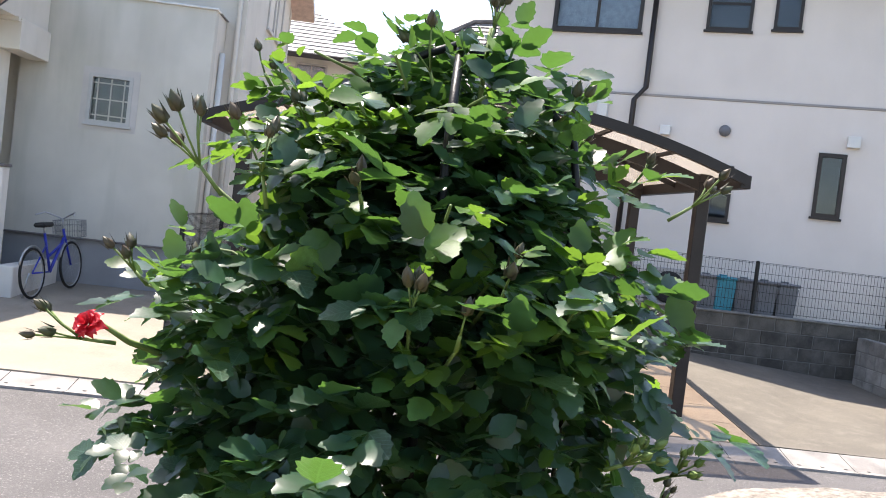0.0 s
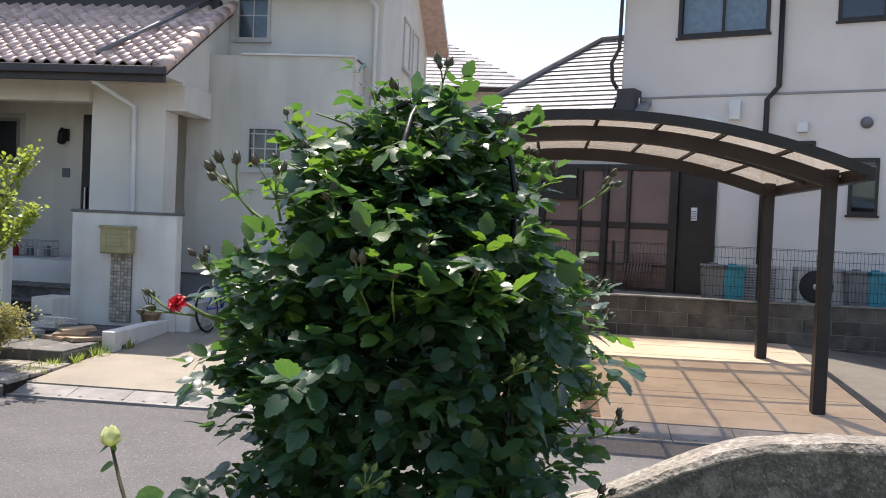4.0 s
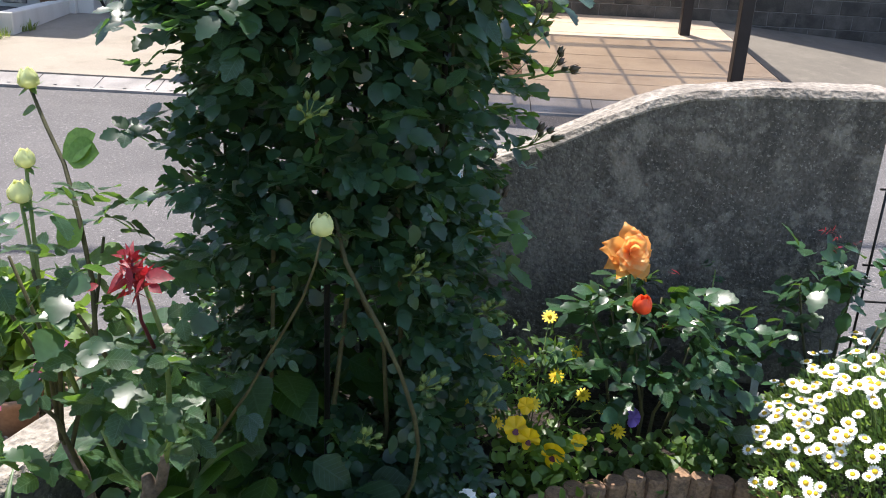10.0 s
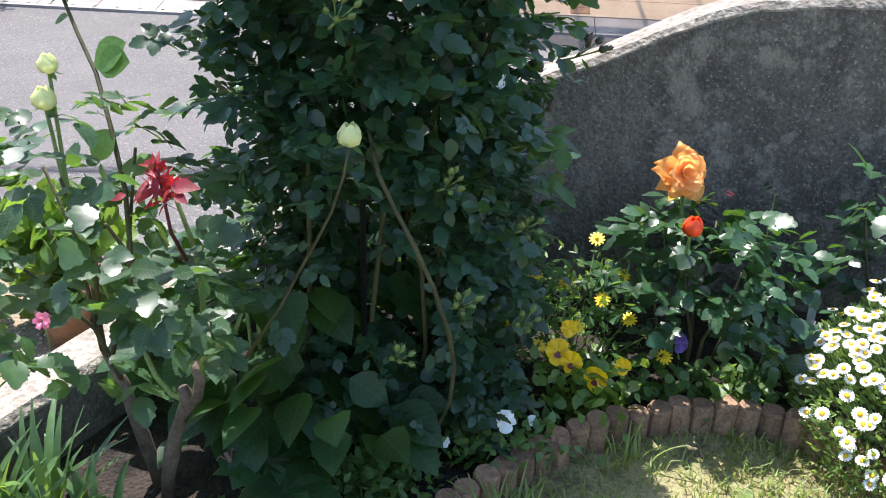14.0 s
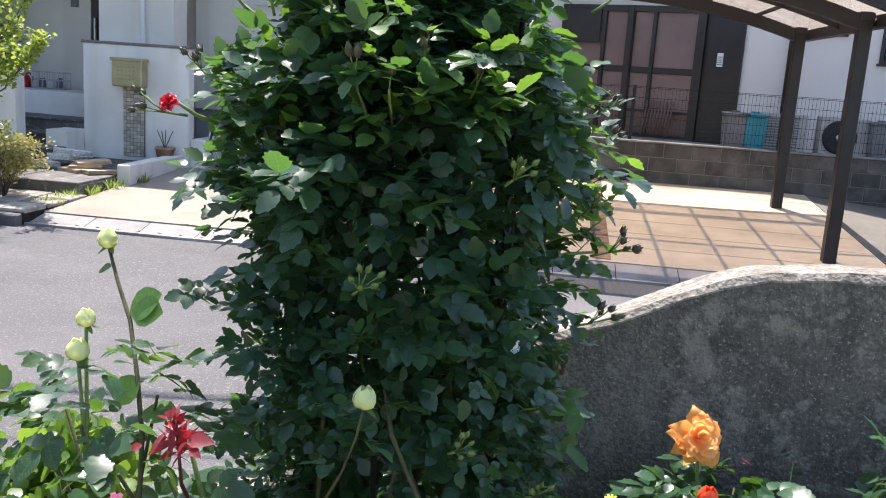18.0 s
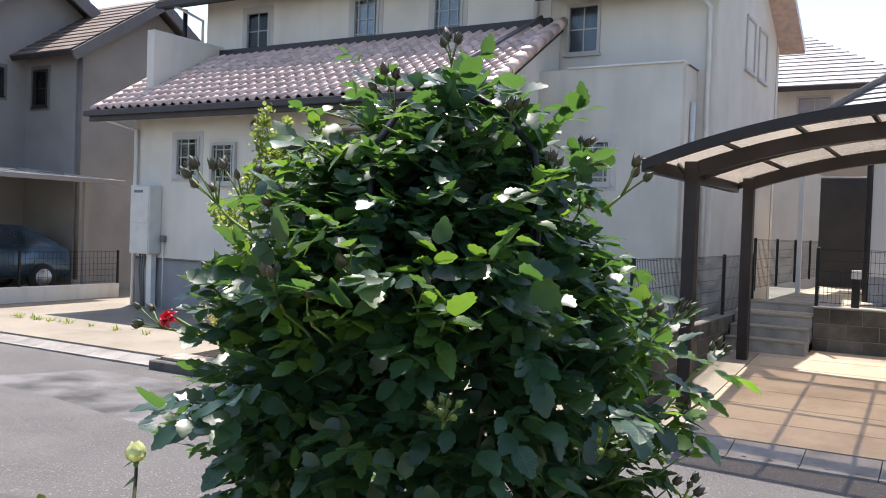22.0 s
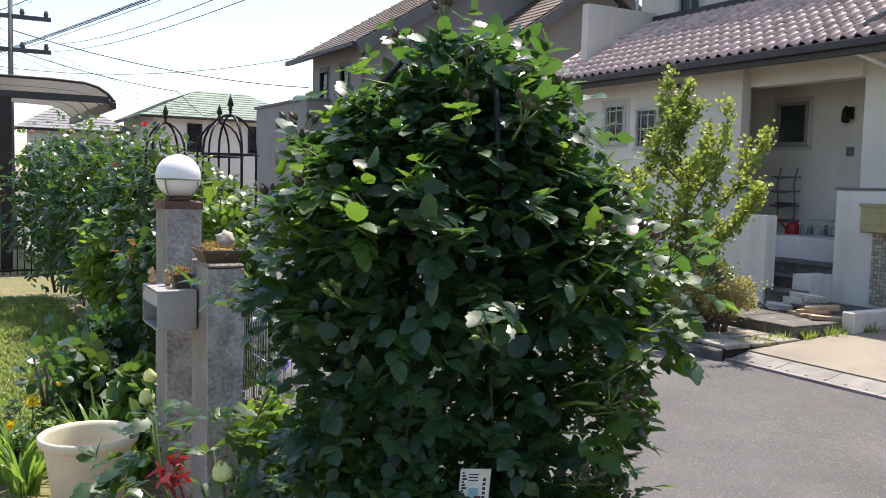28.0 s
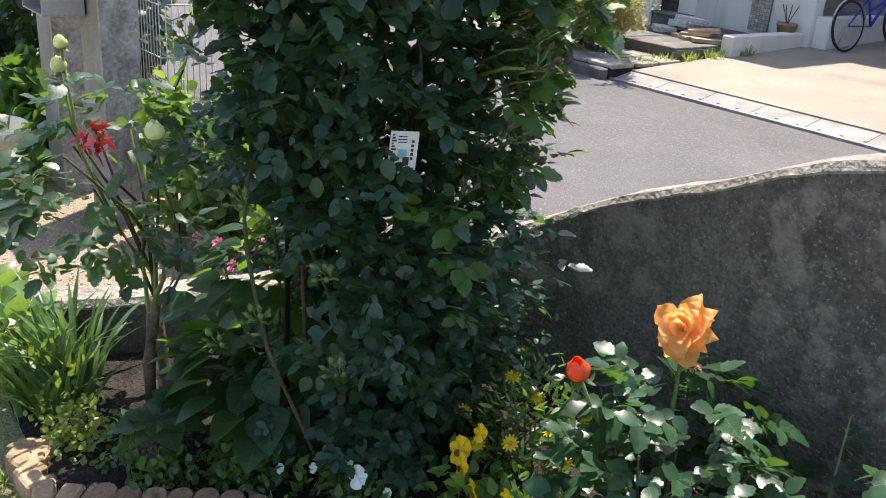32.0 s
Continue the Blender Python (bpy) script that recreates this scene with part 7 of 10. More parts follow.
# leafy sprigs: a stalk with compound leaves along it, so that the outline breaks up
bases, outs, faces_ = [], [], []
for k in range(900):
    z = rng.uniform(0.08, 1.70)
    if rng.random() < 0.15:
        z = rng.uniform(1.15, 1.55)
    a = rng.uniform(0, 2 * math.pi)
    r = profile(z) * (1.0 + 0.25 * noise.noise((2.4 * math.cos(a), 2.4 * math.sin(a), 3.4 * z)))
    d = Vector((math.cos(a), math.sin(a), 0)) * (0.75 if z < 1.4 else 0.4) + Vector((0, 0, rng.uniform(-0.35, 0.75))) + Vector(rng.normal(0, 0.38, 3))
    d.normalize()
    l = rng.uniform(0.06, 0.17)
    b0 = Vector((BX, BY, z)) + Vector((math.cos(a), math.sin(a), 0)) * r * rng.uniform(0.45, 0.90)
    # the open, shaded hollow above the hydrangea
    if b0.y < 1.58 and 0.24 < b0.x < 0.58 and 0.22 < b0.z < 0.66 and rng.random() < 0.9:
        continue
    n_leaf = int(rng.integers(4, 7))
    for j in range(n_leaf):
        t = (j + 0.5) / n_leaf
        p = b0 + d * l * t - Vector((0, 0, 0.10 * l * t * t))
        e = d * 0.5 + Vector(rng.normal(0, 0.75, 3) * np.array([1, 1, 0.55]))
        tip_over = 0.16 - 0.08 * min(1.0, max(0.0, (z - 0.5) / 0.9))
        bases.append(p), outs.append(e), faces_.append(Vector((math.cos(a), math.sin(a), 0)) * tip_over)
def lean(p):
    """The crown leans towards the wall low down and is deeper across the bed."""
    p = np.array(p)
    p[:, 0] += 0.065 * np.clip(1 - p[:, 2] / 0.95, 0, 1)
    p[:, 1] += 0.44 * np.clip(p[:, 1] - BY, 0, None) - 0.13 * np.clip(BY - p[:, 1], 0, None) * np.clip((p[:, 2] - 0.6) / 0.4, 0, 1)
    return p


base, out, radial = lean(bases), np.array(outs), np.array(faces_)
P, D, Nn, S = compound(base, out, 5, rng.uniform(0.026, 0.041, len(base)) * np.interp(base[:, 2], (0.2, 0.8, 1.3), (0.88, 0.95, 1.32)), 0.16, 0.9, radial, 0.30, 0.06)
# leaves deep inside the crown
NI = 7500
zi = rng.uniform(0.05, 1.66, NI)
ai = rng.uniform(0, 2 * math.pi, NI)
ri = np.array([profile(z) for z in zi]) * 0.86 * np.sqrt(rng.uniform(0.05, 1, NI))
PI_ = lean(np.stack([BX + ri * np.cos(ai), BY + ri * np.sin(ai), zi], 1))
rad_i = np.stack([np.cos(ai), np.sin(ai), np.zeros(NI)], 1)
tagfar = np.linalg.norm(PI_ - np.array([0.69, 1.575, 0.86]), axis=1) > 0.085
tagfar &= ~((PI_[:, 1] < 1.56) & (PI_[:, 0] > 0.24) & (PI_[:, 0] < 0.58) & (PI_[:, 2] > 0.22) & (PI_[:, 2] < 0.66))
tagfar &= ~((PI_[:, 1] > BY + 0.20) & (rng.random(NI) < 0.75))
leaf_cloud("inner_foliage", PI_[tagfar], (rad_i + rng.normal(0, 0.8, (NI, 3)))[tagfar], (rad_i * 0.9 + np.array([0, 0, 0.6]) + rng.normal(0, 0.5, (NI, 3)))[tagfar], rng.uniform(0.032, 0.05, NI)[tagfar], ROSE, M["rose_leaf"], rose)
# a leafy sprig that screens the tag from the lawn
bs_ = np.array([0.685, 1.50, 0.87]) + rng.normal(0, 1, (22, 3)) * np.array([0.026, 0.015, 0.045])
p_, d_, n_, s_ = compound(bs_, rng.normal(0, 0.6, (22, 3)) + np.array([-0.1, -0.5, 0.0]), 5, rng.uniform(0.028, 0.038, 22), 0.2, 0.9, np.tile([0, -0.5, 0], (22, 1)), 0.24)
leaf_cloud("foliage", p_, d_, n_, s_, SERRATE, M["rose_leaf"], rose)
# a gap before the hanging tag
TAG = np.array([0.67, 1.59, 0.86])
to = np.array([0.80, -0.58, 0.25])
to /= np.linalg.norm(to)
rel = P - TAG
al = rel @ to
keep = ~((al > -0.03) & (np.linalg.norm(rel - al[:, None] * to, axis=1) < 0.075))
# the crown is airier on its road side
keep &= ~((P[:, 1] > BY + 0.26) & (rng.random(len(P)) < 0.35))
# leaves stand clear of the outer upright on the lawn side
keep &= ~((np.abs(P[:, 0] - 0.65 - 0.03 * (OY - P[:, 1])) < 0.026) & (P[:, 1] < OY) & (P[:, 2] > 0.88) & (P[:, 2] < 1.5) & (rng.random(len(P)) < 0.9))
P, D, Nn, S = P[keep], D[keep], Nn[keep], S[keep]
# the leaves on the garden side, pieces of their own
near = (P[:, 1] < BY + 0.05) & (np.hypot(P[:, 0] - BX, P[:, 1] - BY) > 0.34)
idx = np.flatnonzero(near)
rng.shuffle(idx)
pick = idx[:230]
rest = np.setdiff1d(np.arange(len(P)), pick)
leaf_cloud("foliage", P[rest], D[rest], Nn[rest], S[rest], SERRATE, M["rose_leaf"], rose)
single_leaves("leaf", P[pick], D[pick], Nn[pick], S[pick] * 1.15, template_mesh("leaf", SERRATE, M["rose_leaf1"]), rose)
# bright young shoots on the outline
SP, SD, SN, SS = [], [], [], []
for k in range(124):
    a = rng.uniform(0, 2 * math.pi) if k < 92 else rng.uniform(0.15, 1.5)
    z = rng.choice([rng.uniform(1.25, 1.66), rng.uniform(0.35, 1.3)], p=[0.68, 0.32]) if k < 92 else rng.uniform(0.7, 1.32)
    if z < 1.25 and math.sin(a) < -0.3:
        a = -a
    r = profile(z)
    d = Vector((math.cos(a), math.sin(a), rng.uniform(0.2, 0.9))).normalized()
    b0 = Vector((BX + 0.85 * r * math.cos(a), BY + (0.85 if k < 92 else 1.15) * r * math.sin(a), z))
    tip = b0 + d * rng.uniform(0.07, 0.14)
    tube("shoot", [b0, b0.lerp(tip, 0.5) + Vector((0, 0, 0.010)), tip], [0.003, 0.0025, 0.002], M["greenstem"], rose, "", 5)
    m = 4
    bb = np.array([b0.lerp(tip, t) for t in np.linspace(0.2, 1, m)])
    oo = np.array([(d + Vector(rng.normal(0, 0.7, 3))) for _ in range(m)])
    p_, d_, n_, s_ = compound(bb, oo, 5, rng.uniform(0.030, 0.050, m))
    SP.append(p_), SD.append(d_), SN.append(n_), SS.append(s_)
    if k % 3 == 0:
        bud_spray(rose, tip, d + Vector((0, 0, 0.6)), int(rng.integers(1, 4)), 0.018, 0.05)
SP, SD, SN, SS = [np.concatenate(q) for q in (SP, SD, SN, SS)]
sel = rng.permutation(len(SP))
single_leaves("leaf", SP[sel[:70]], SD[sel[:70]], SN[sel[:70]], SS[sel[:70]] * 1.15, template_mesh("young_leaf", SERRATE, M["young_leaf"]), rose)
leaf_cloud("shoot_foliage", SP[sel[70:600]], SD[sel[70:600]], SN[sel[70:600]], SS[sel[70:600]], SERRATE, M["rose_leaf"], rose)
leaf_cloud("shoot_foliage", SP[sel[600:]], SD[sel[600:]], SN[sel[600:]], SS[sel[600:]], SERRATE, M["young_leaf2"], rose)
# sprays seen plainly against the light
tube("shoot", [(0.48, 1.62, 1.55), (0.485, 1.605, 1.70), (0.488, 1.60, 1.78)], [0.005, 0.004, 0.003], M["greenstem"], rose)
bud_spray(rose, (0.488, 1.598, 1.745), (0.1, -0.1, 1), 4, 0.022, 0.07, 0.6)
bud_spray(rose, (0.42, 1.56, 1.66), (-0.4, -0.2, 1), 3, 0.020, 0.08, 0.5)
tube("shoot", [(0.28, 1.5, 1.36), (0.20, 1.45, 1.46), (0.15, 1.42, 1.50)], [0.005, 0.004, 0.003], M["greenstem"], rose)
bud_spray(rose, (0.16, 1.42, 1.49), (-0.6, -0.2, 0.7), 6, 0.020, 0.09, 0.7)
bud_spray(rose, (0.22, 1.40, 1.48), (-0.2, -0.2, 1), 3, 0.020, 0.09, 0.6)
tube("shoot", [(0.70, 1.75, 1.0), (0.78, 1.75, 1.03), (0.84, 1.75, 1.04)], [0.005, 0.004, 0.003], M["greenstem"], rose)
bud_spray(rose, (0.83, 1.75, 1.03), (1, 0.0, 0.3), 6, 0.018, 0.08, 0.6)
bud_spray(rose, (0.80, 1.70, 0.88), (1, 0.0, 0.3), 5, 0.018, 0.08, 0.6)
tube("shoot", [(0.12, 1.50, 1.26), (0.06, 1.44, 1.29), (0.03, 1.412, 1.315)], [0.005, 0.004, 0.003], M["greenstem"], rose)
rosebloom(rose, (0.018, 1.407, 1.312), (-0.3, -0.75, 0.45), 0.020, [M["p_red"]], 5, "bloom", "small open red rose")
bud_spray(rose, (0.05, 1.42, 1.29), (-0.9, -0.4, 0.1), 4, 0.018, 0.08, 0.6)
bud_spray(rose, (0.78, 1.58, 1.53), (0.8, -0.1, 0.6), 4, 0.018, 0.08, 0.6)
for k, (x, y, z) in enumerate(((0.63, 1.30, 0.50), (0.74, 1.40, 0.62), (0.52, 1.26, 0.40), (0.60, 1.29, 0.74), (0.42, 1.26, 1.02), (0.75, 1.42, 0.40), (0.80, 1.55, 1.15), (0.66, 1.32, 1.22))):
    bud_spray(rose, (x, y, z), (0.5, -0.8, 0.5), 6, 0.016, 0.06, 0.5, M["greenstem"])
# low leafy shoots reaching towards the road
for k, (b0, tip) in enumerate((((0.70, 1.80, 1.00), (0.83, 1.99, 1.235)), ((0.68, 1.74, 1.12), (0.80, 1.83, 1.32)), ((0.62, 1.84, 1.06), (0.72, 2.00, 1.27)), ((0.66, 1.78, 0.98), (0.79, 1.95, 1.13)))):
    b0, tip = Vector(b0), Vector(tip)
    tube("shoot", [b0, b0.lerp(tip, 0.55) + Vector((0.01, 0, 0.02)), tip], [0.005, 0.004, 0.003], M["greenstem"], rose)
    bb = np.array([b0.lerp(tip, t) + Vector((0.01, 0, 0.012)) for t in np.linspace(0.25, 1.0, 9)])
    p_, d_, n_, s_ = compound(bb, rng.normal(0, 0.6, (9, 3)) + np.array([0.45, 0.25, 0.1]), 5, rng.uniform(0.036, 0.050, 9))
    single_leaves("leaf", p_[::2], d_[::2], n_[::2], s_[::2], bpy.data.meshes["young_leaf"], rose)
    single_leaves("leaf", p_[1::2], d_[1::2], n_[1::2], s_[1::2], bpy.data.meshes["leaf"], rose)
    bud_spray(rose, tip, (0.6, 0.3, 0.6), 4, 0.018, 0.06, 0.6)
# plant tag
tag = thing("plant_tag", "white printed plant tag hung in the rose", "plant tag")
mt = pose(0.690, 1.572, 0.805, 90, 4, 76)
box("card", (-0.031, 0, -0.001), (0.031, 0.09, 0.001), M["tagwhite"], tag, bevel=0.0004, m=mt)
boxes_mesh("print", [((-0.027, 0.080 - 0.006 * k, 0.0012), (-0.023 + 0.003 * (k % 3), 0.0838 - 0.006 * k, 0.0016)) for k in range(9)], M["ink"], tag, m=mt)
boxes_mesh("print", [((-0.014, 0.078 - 0.006 * k, 0.0012), (0.006, 0.080 - 0.006 * k, 0.0016)) for k in range(3)], M["ink"], tag, m=mt)
boxes_mesh("picture", [((-0.012, 0.032, 0.0012), (0.008, 0.052, 0.0016))], M["cyan"], tag, m=mt)
boxes_mesh("picture", [((0.0, 0.018, 0.0012), (0.014, 0.036, 0.0018))], M["maroon"], tag, m=mt)
boxes_mesh("print", [((0.016, 0.03 + 0.009 * k, 0.0012), (0.022, 0.036 + 0.009 * k, 0.0016)) for k in range(5)], M["ink"], tag, m=mt)


# ---- generic rose bushes and flowers ----
def rose_bush(label, centre, r, z0, z1, count, size, leaf_material, single_material, stems, stem_mat, singles=110, group="", clear=None):
    th = thing("rose_bush", label, "rose bush", group)
    cx, cy = centre
    for k in range(stems):
        a = 2 * math.pi * k / stems + random.uniform(-0.3, 0.3)
        top = Vector((cx + r * 0.75 * math.cos(a), cy + r * 0.75 * math.sin(a), random.uniform(0.6, 0.95) * z1))
        b0 = Vector((cx + 0.04 * math.cos(a), cy + 0.04 * math.sin(a), -0.03))
        tube("stem", [b0, b0.lerp(top, 0.35) + Vector((random.uniform(-0.02, 0.02), 0, 0.04)), b0.lerp(top, 0.7) + Vector((0, random.uniform(-0.02, 0.02), 0.03)), top], [0.006, 0.0045, 0.0035, 0.0025], stem_mat, th, "", 6)
    z = rng.uniform(z0, z1, count)
    t = (z - z0) / (z1 - z0)
    rr = r * (0.55 + 0.45 * np.sin(np.pi * np.clip(t * 0.9 + 0.15, 0, 1))) * np.sqrt(rng.uniform(0.08, 1, count))
    a = rng.uniform(0, 2 * math.pi, count)
    b = np.stack([cx + rr * np.cos(a), cy + rr * np.sin(a), z], 1)
    o = np.stack([np.cos(a), np.sin(a), rng.normal(0.2, 0.3, count)], 1) + rng.normal(0, 0.35, (count, 3))
    p_, d_, n_, s_ = compound(b, o, 5, rng.uniform(size * 0.75, size * 1.2, count))
    if clear:
        # leaves stand clear of a shoot on the lawn side
        at, way = np.array(clear), np.array((0.40, -0.83, 0.38))
        al = (p_ - at) @ way
        ok = ~((al > -0.03) & (np.linalg.norm(p_ - at - al[:, None] * way, axis=1) < 0.085))
        p_, d_, n_, s_ = p_[ok], d_[ok], n_[ok], s_[ok]
    sel = rng.permutation(len(p_))
    single_leaves("leaf", p_[sel[:singles]], d_[sel[:singles]], n_[sel[:singles]], s_[sel[:singles]], template_mesh("leaf", SERRATE, single_material), th)
    if len(p_) > singles:
        leaf_cloud("foliage", p_[sel[singles:]], d_[sel[singles:]], n_[sel[singles:]], s_[sel[singles:]], SERRATE, leaf_material, th)
    return th


M["slate_tag"] = mat("slate_grey_plastic", (0.30, 0.33, 0.35), 0.5, 0.1, 20, 90, 0.1)
M["matte_leaf1"] = leafmat("blue_green_rose_leaf_single", (0.036, 0.080, 0.036), (0.24, 0.45, 0.05), 0.40, 0.24, rand=0.25, spec=0.3, veins=True)
yel = rose_bush("rose bush with cream buds and a tuft of new red leaves", (0.06, 1.16), 0.235, 0.48, 0.87, 128, 0.046, M["matte_leaf"], M["matte_leaf1"], 0, M["cane"], 300, clear=(0.172, 1.112, 0.79))
tube("stem", [(0.05, 1.24, -0.03), (0.06, 1.235, 0.08), (0.08, 1.23, 0.16), (0.09, 1.23, 0.20), (0.11, 1.23, 0.25), (0.127, 1.23, 0.285), (0.118, 1.228, 0.318)], [0.017, 0.0145, 0.0175, 0.013, 0.0135, 0.0185, 0.010], M["oldcane"], yel, "knotted woody cane", 9)
tube("stem", [(0.122, 1.23, 0.27), (0.146, 1.228, 0.30), (0.155, 1.228, 0.34), (0.148, 1.228, 0.375)], [0.012, 0.0115, 0.011, 0.0125], M["oldcane"], yel, "knotted woody cane", 9)
tube("stem", [(0.03, 1.28, -0.03), (0.0, 1.295, 0.07), (-0.015, 1.30, 0.13), (-0.03, 1.30, 0.19), (-0.04, 1.30, 0.26), (-0.075, 1.305, 0.34)], [0.018, 0.0145, 0.016, 0.0125, 0.0125, 0.008], M["oldcane"], yel, "knotted woody cane", 9)
tube("stem", [(0.125, 1.23, 0.285), (0.09, 1.235, 0.295), (0.06, 1.24, 0.33), (0.03, 1.245, 0.42)], [0.0075, 0.007, 0.006, 0.004], M["greenstem"], yel, "", 7)
tube("stem", [(0.155, 1.228, 0.345), (0.168, 1.228, 0.40), (0.176, 1.228, 0.52), (0.174, 1.225, 0.62), (0.145, 1.22, 0.74)], [0.008, 0.0065, 0.0055, 0.005, 0.004], M["greenstem"], yel)
tube("stem", [(0.166, 1.228, 0.39), (0.20, 1.226, 0.42), (0.235, 1.225, 0.46), (0.25, 1.222, 0.50)], [0.0065, 0.006, 0.005, 0.004], M["greenstem"], yel)
for x0, z0, x1, y1, z1 in ((-0.075, 0.34, -0.05, 1.12, 0.72), (-0.04, 0.26, -0.13, 1.18, 0.58), (-0.06, 0.31, 0.05, 1.30, 0.78), (-0.07, 0.33, -0.12, 1.28, 0.74), (0.03, 0.42, 0.10, 1.06, 0.74), (-0.075, 0.34, 0.02, 1.09, 0.80)):
    tube("stem", [(x0, 1.30, z0), (0.6 * x0 + 0.4 * x1 + 0.02, 0.6 * 1.30 + 0.4 * y1, 0.5 * z0 + 0.5 * z1), (x1, y1, z1)], [0.0055, 0.0045, 0.003], M["cane"], yel, "", 6)
# long stalk of the single pale bud, with its own leaves
tube("stem", [(0.25, 1.222, 0.40), (0.32, 1.24, 0.51), (0.36, 1.225, 0.59), (0.40, 1.20, 0.665), (0.437, 1.17, 0.74), (0.462, 1.15, 0.81), (0.475, 1.14, 0.87)], [0.0036, 0.003, 0.003, 0.0028, 0.0026, 0.0024, 0.0024], M["cane"], yel, "", 6)
cupbud(yel, (0.475, 1.14, 0.868), (0.05, -0.1, 1), 0.019, M["p_cream"], "cream-green bud")
bb = np.array([(0.462, 1.15, 0.81), (0.44, 1.17, 0.745), (0.40, 1.20, 0.665), (0.37, 1.22, 0.61), (0.34, 1.235, 0.55), (0.31, 1.24, 0.50)])
p_, d_, n_, s_ = compound(bb, np.array([(0.9, -0.2, 0.0), (-0.9, -0.3, 0.4), (-0.8, -0.4, 0.2), (0.9, -0.3, -0.3), (-0.5, -0.5, 0.2), (0.3, -0.6, -0.3)]), 5, np.array([0.030, 0.034, 0.036, 0.034, 0.038, 0.036]))
single_leaves("leaf", p_, d_, n_, s_, bpy.data.meshes["leaf"], yel)
# tall bud on a curved brown stalk with a pair of large light leaves
tube("stem", [(0.02, 1.25, 0.45), (0.03, 1.27, 0.60), (0.025, 1.29, 0.70), (-0.005, 1.33, 0.80), (-0.055, 1.40, 0.885), (-0.10, 1.44, 0.945), (-0.125, 1.465, 0.98), (-0.142, 1.48, 1.01)], [0.0055, 0.005, 0.0048, 0.0046, 0.0042, 0.004, 0.0036, 0.0034], M["cane"], yel, "brown-green bud stalk", 7)
cupbud(yel, (-0.143, 1.482, 1.008), (-0.1, -0.05, 1), 0.020, M["p_cream"], "cream-green bud")
p_ = np.array([(-0.06, 1.405, 0.895), (-0.05, 1.40, 0.905), (-0.125, 1.46, 0.975), (0.02, 1.30, 0.745), (0.0, 1.33, 0.80)])
d_ = np.array([(0.9, -0.1, 0.75), (0.55, -0.2, 0.1), (-0.9, 0.1, -0.35), (0.9, -0.2, 0.12), (-0.6, -0.3, -0.7)])
n_ = np.array([(-0.5, -0.8, 0.5), (0.2, -0.9, 0.5), (0.1, -0.5, 0.9), (-0.1, -0.4, 1.0), (-0.3, -0.9, 0.4)])
single_leaves("leaf", p_, d_, n_, (0.085, 0.075, 0.035, 0.075, 0.07), template_mesh("young_leaf", OVAL, M["young_leaf"]), yel)
for x, y, z, r in ((0.030, 1.092, 0.970, 0.015), (0.018, 1.087, 0.915, 0.018)):
    tube("stem", [(0.02, 1.20, 0.50), (0.012, 1.12, 0.72), (x, y, z)], [0.005, 0.004, 0.003], M["greenstem"], yel)
    cupbud(yel, (x, y, z), (random.uniform(-0.1, 0.2), -0.1, 1), r, M["p_cream"], "cream-green bud")
bb = np.array([(0.016, 1.10, 0.905), (0.014, 1.11, 0.85), (0.012, 1.12, 0.80)])
p_, d_, n_, s_ = compound(bb, np.array([(1, -0.4, 0.1), (-1, -0.3, 0.1), (0.8, 0.3, 0.0)]), 5, np.array([0.045, 0.05, 0.05]))
single_leaves("leaf", p_, d_, n_, s_, bpy.data.meshes["leaf"], yel)
# tuft of thin new red leaves on its own shoot
tube("stem", [(0.155, 1.225, 0.60), (0.165, 1.15, 0.69), (0.172, 1.112, 0.82)], [0.004, 0.0035, 0.0025], M["maroon"], yel, "red new shoot", 6)
nt = 42
zt = rng.uniform(0.755, 0.83, nt)
pt = np.stack([0.172 - 0.10 * (zt - 0.80) + rng.normal(0, 0.010, nt), 1.112 + rng.normal(0, 0.010, nt), zt], 1)
dt = rng.normal(0, 1, (nt, 3)) * np.array([1, 1, 0.40]) + np.array([0, 0, 0.15])
single_leaves("new_leaf", pt, dt, rng.normal(0, 1.0, (nt, 3)) + np.array([0, -0.5, 0.5]), rng.uniform(0.025, 0.050, nt), template_mesh("new_leaf", leaf_template(0.7, 0.12, 0.25, 0.13, True), M["red_leaf"]), yel)
single_leaves("new_leaf", [(0.20, 1.09, 0.80), (0.21, 1.08, 0.79), (0.12, 1.10, 0.775)], np.array([(1, -0.2, 0.15), (0.8, -0.6, -0.1), (-0.9, -0.3, -0.2)]), np.array([(0, -0.6, 0.8), (0.2, -0.7, 0.6), (0, -0.5, 0.8)]), (0.050, 0.030, 0.028), template_mesh("red_leaf", POINTED, M["red_leaf"]), yel)

ora = rose_bush("rose bush with an orange bloom and glossy leaves", (1.23, 1.92), 0.245, 0.12, 0.47, 180, 0.050, M["gloss_leaf2"], M["gloss_leaf"], 6, M["cane"], 300)
tube("stem", [(1.18, 1.95, 0.3), (1.16, 1.98, 0.45), (1.15, 1.985, 0.55)], [0.006, 0.005, 0.004], M["greenstem"], ora)
rosebloom(ora, (1.15, 1.985, 0.545), (0.15, -0.8, 0.45), 0.070, [M["p_orange"], M["p_apricot"]], 5, "bloom", "open orange rose")
tube("stem", [(1.16, 1.85, 0.3), (1.14, 1.75, 0.42), (1.134, 1.70, 0.52)], [0.006, 0.005, 0.003], M["greenstem"], ora)
cupbud(ora, (1.134, 1.70, 0.51), (0.05, -0.25, 1), 0.023, M["p_scarlet"], "scarlet half-open bud")
bb = np.array([(1.24, 1.9, 0.52), (1.22, 1.80, 0.44), (1.32, 1.85, 0.33)])
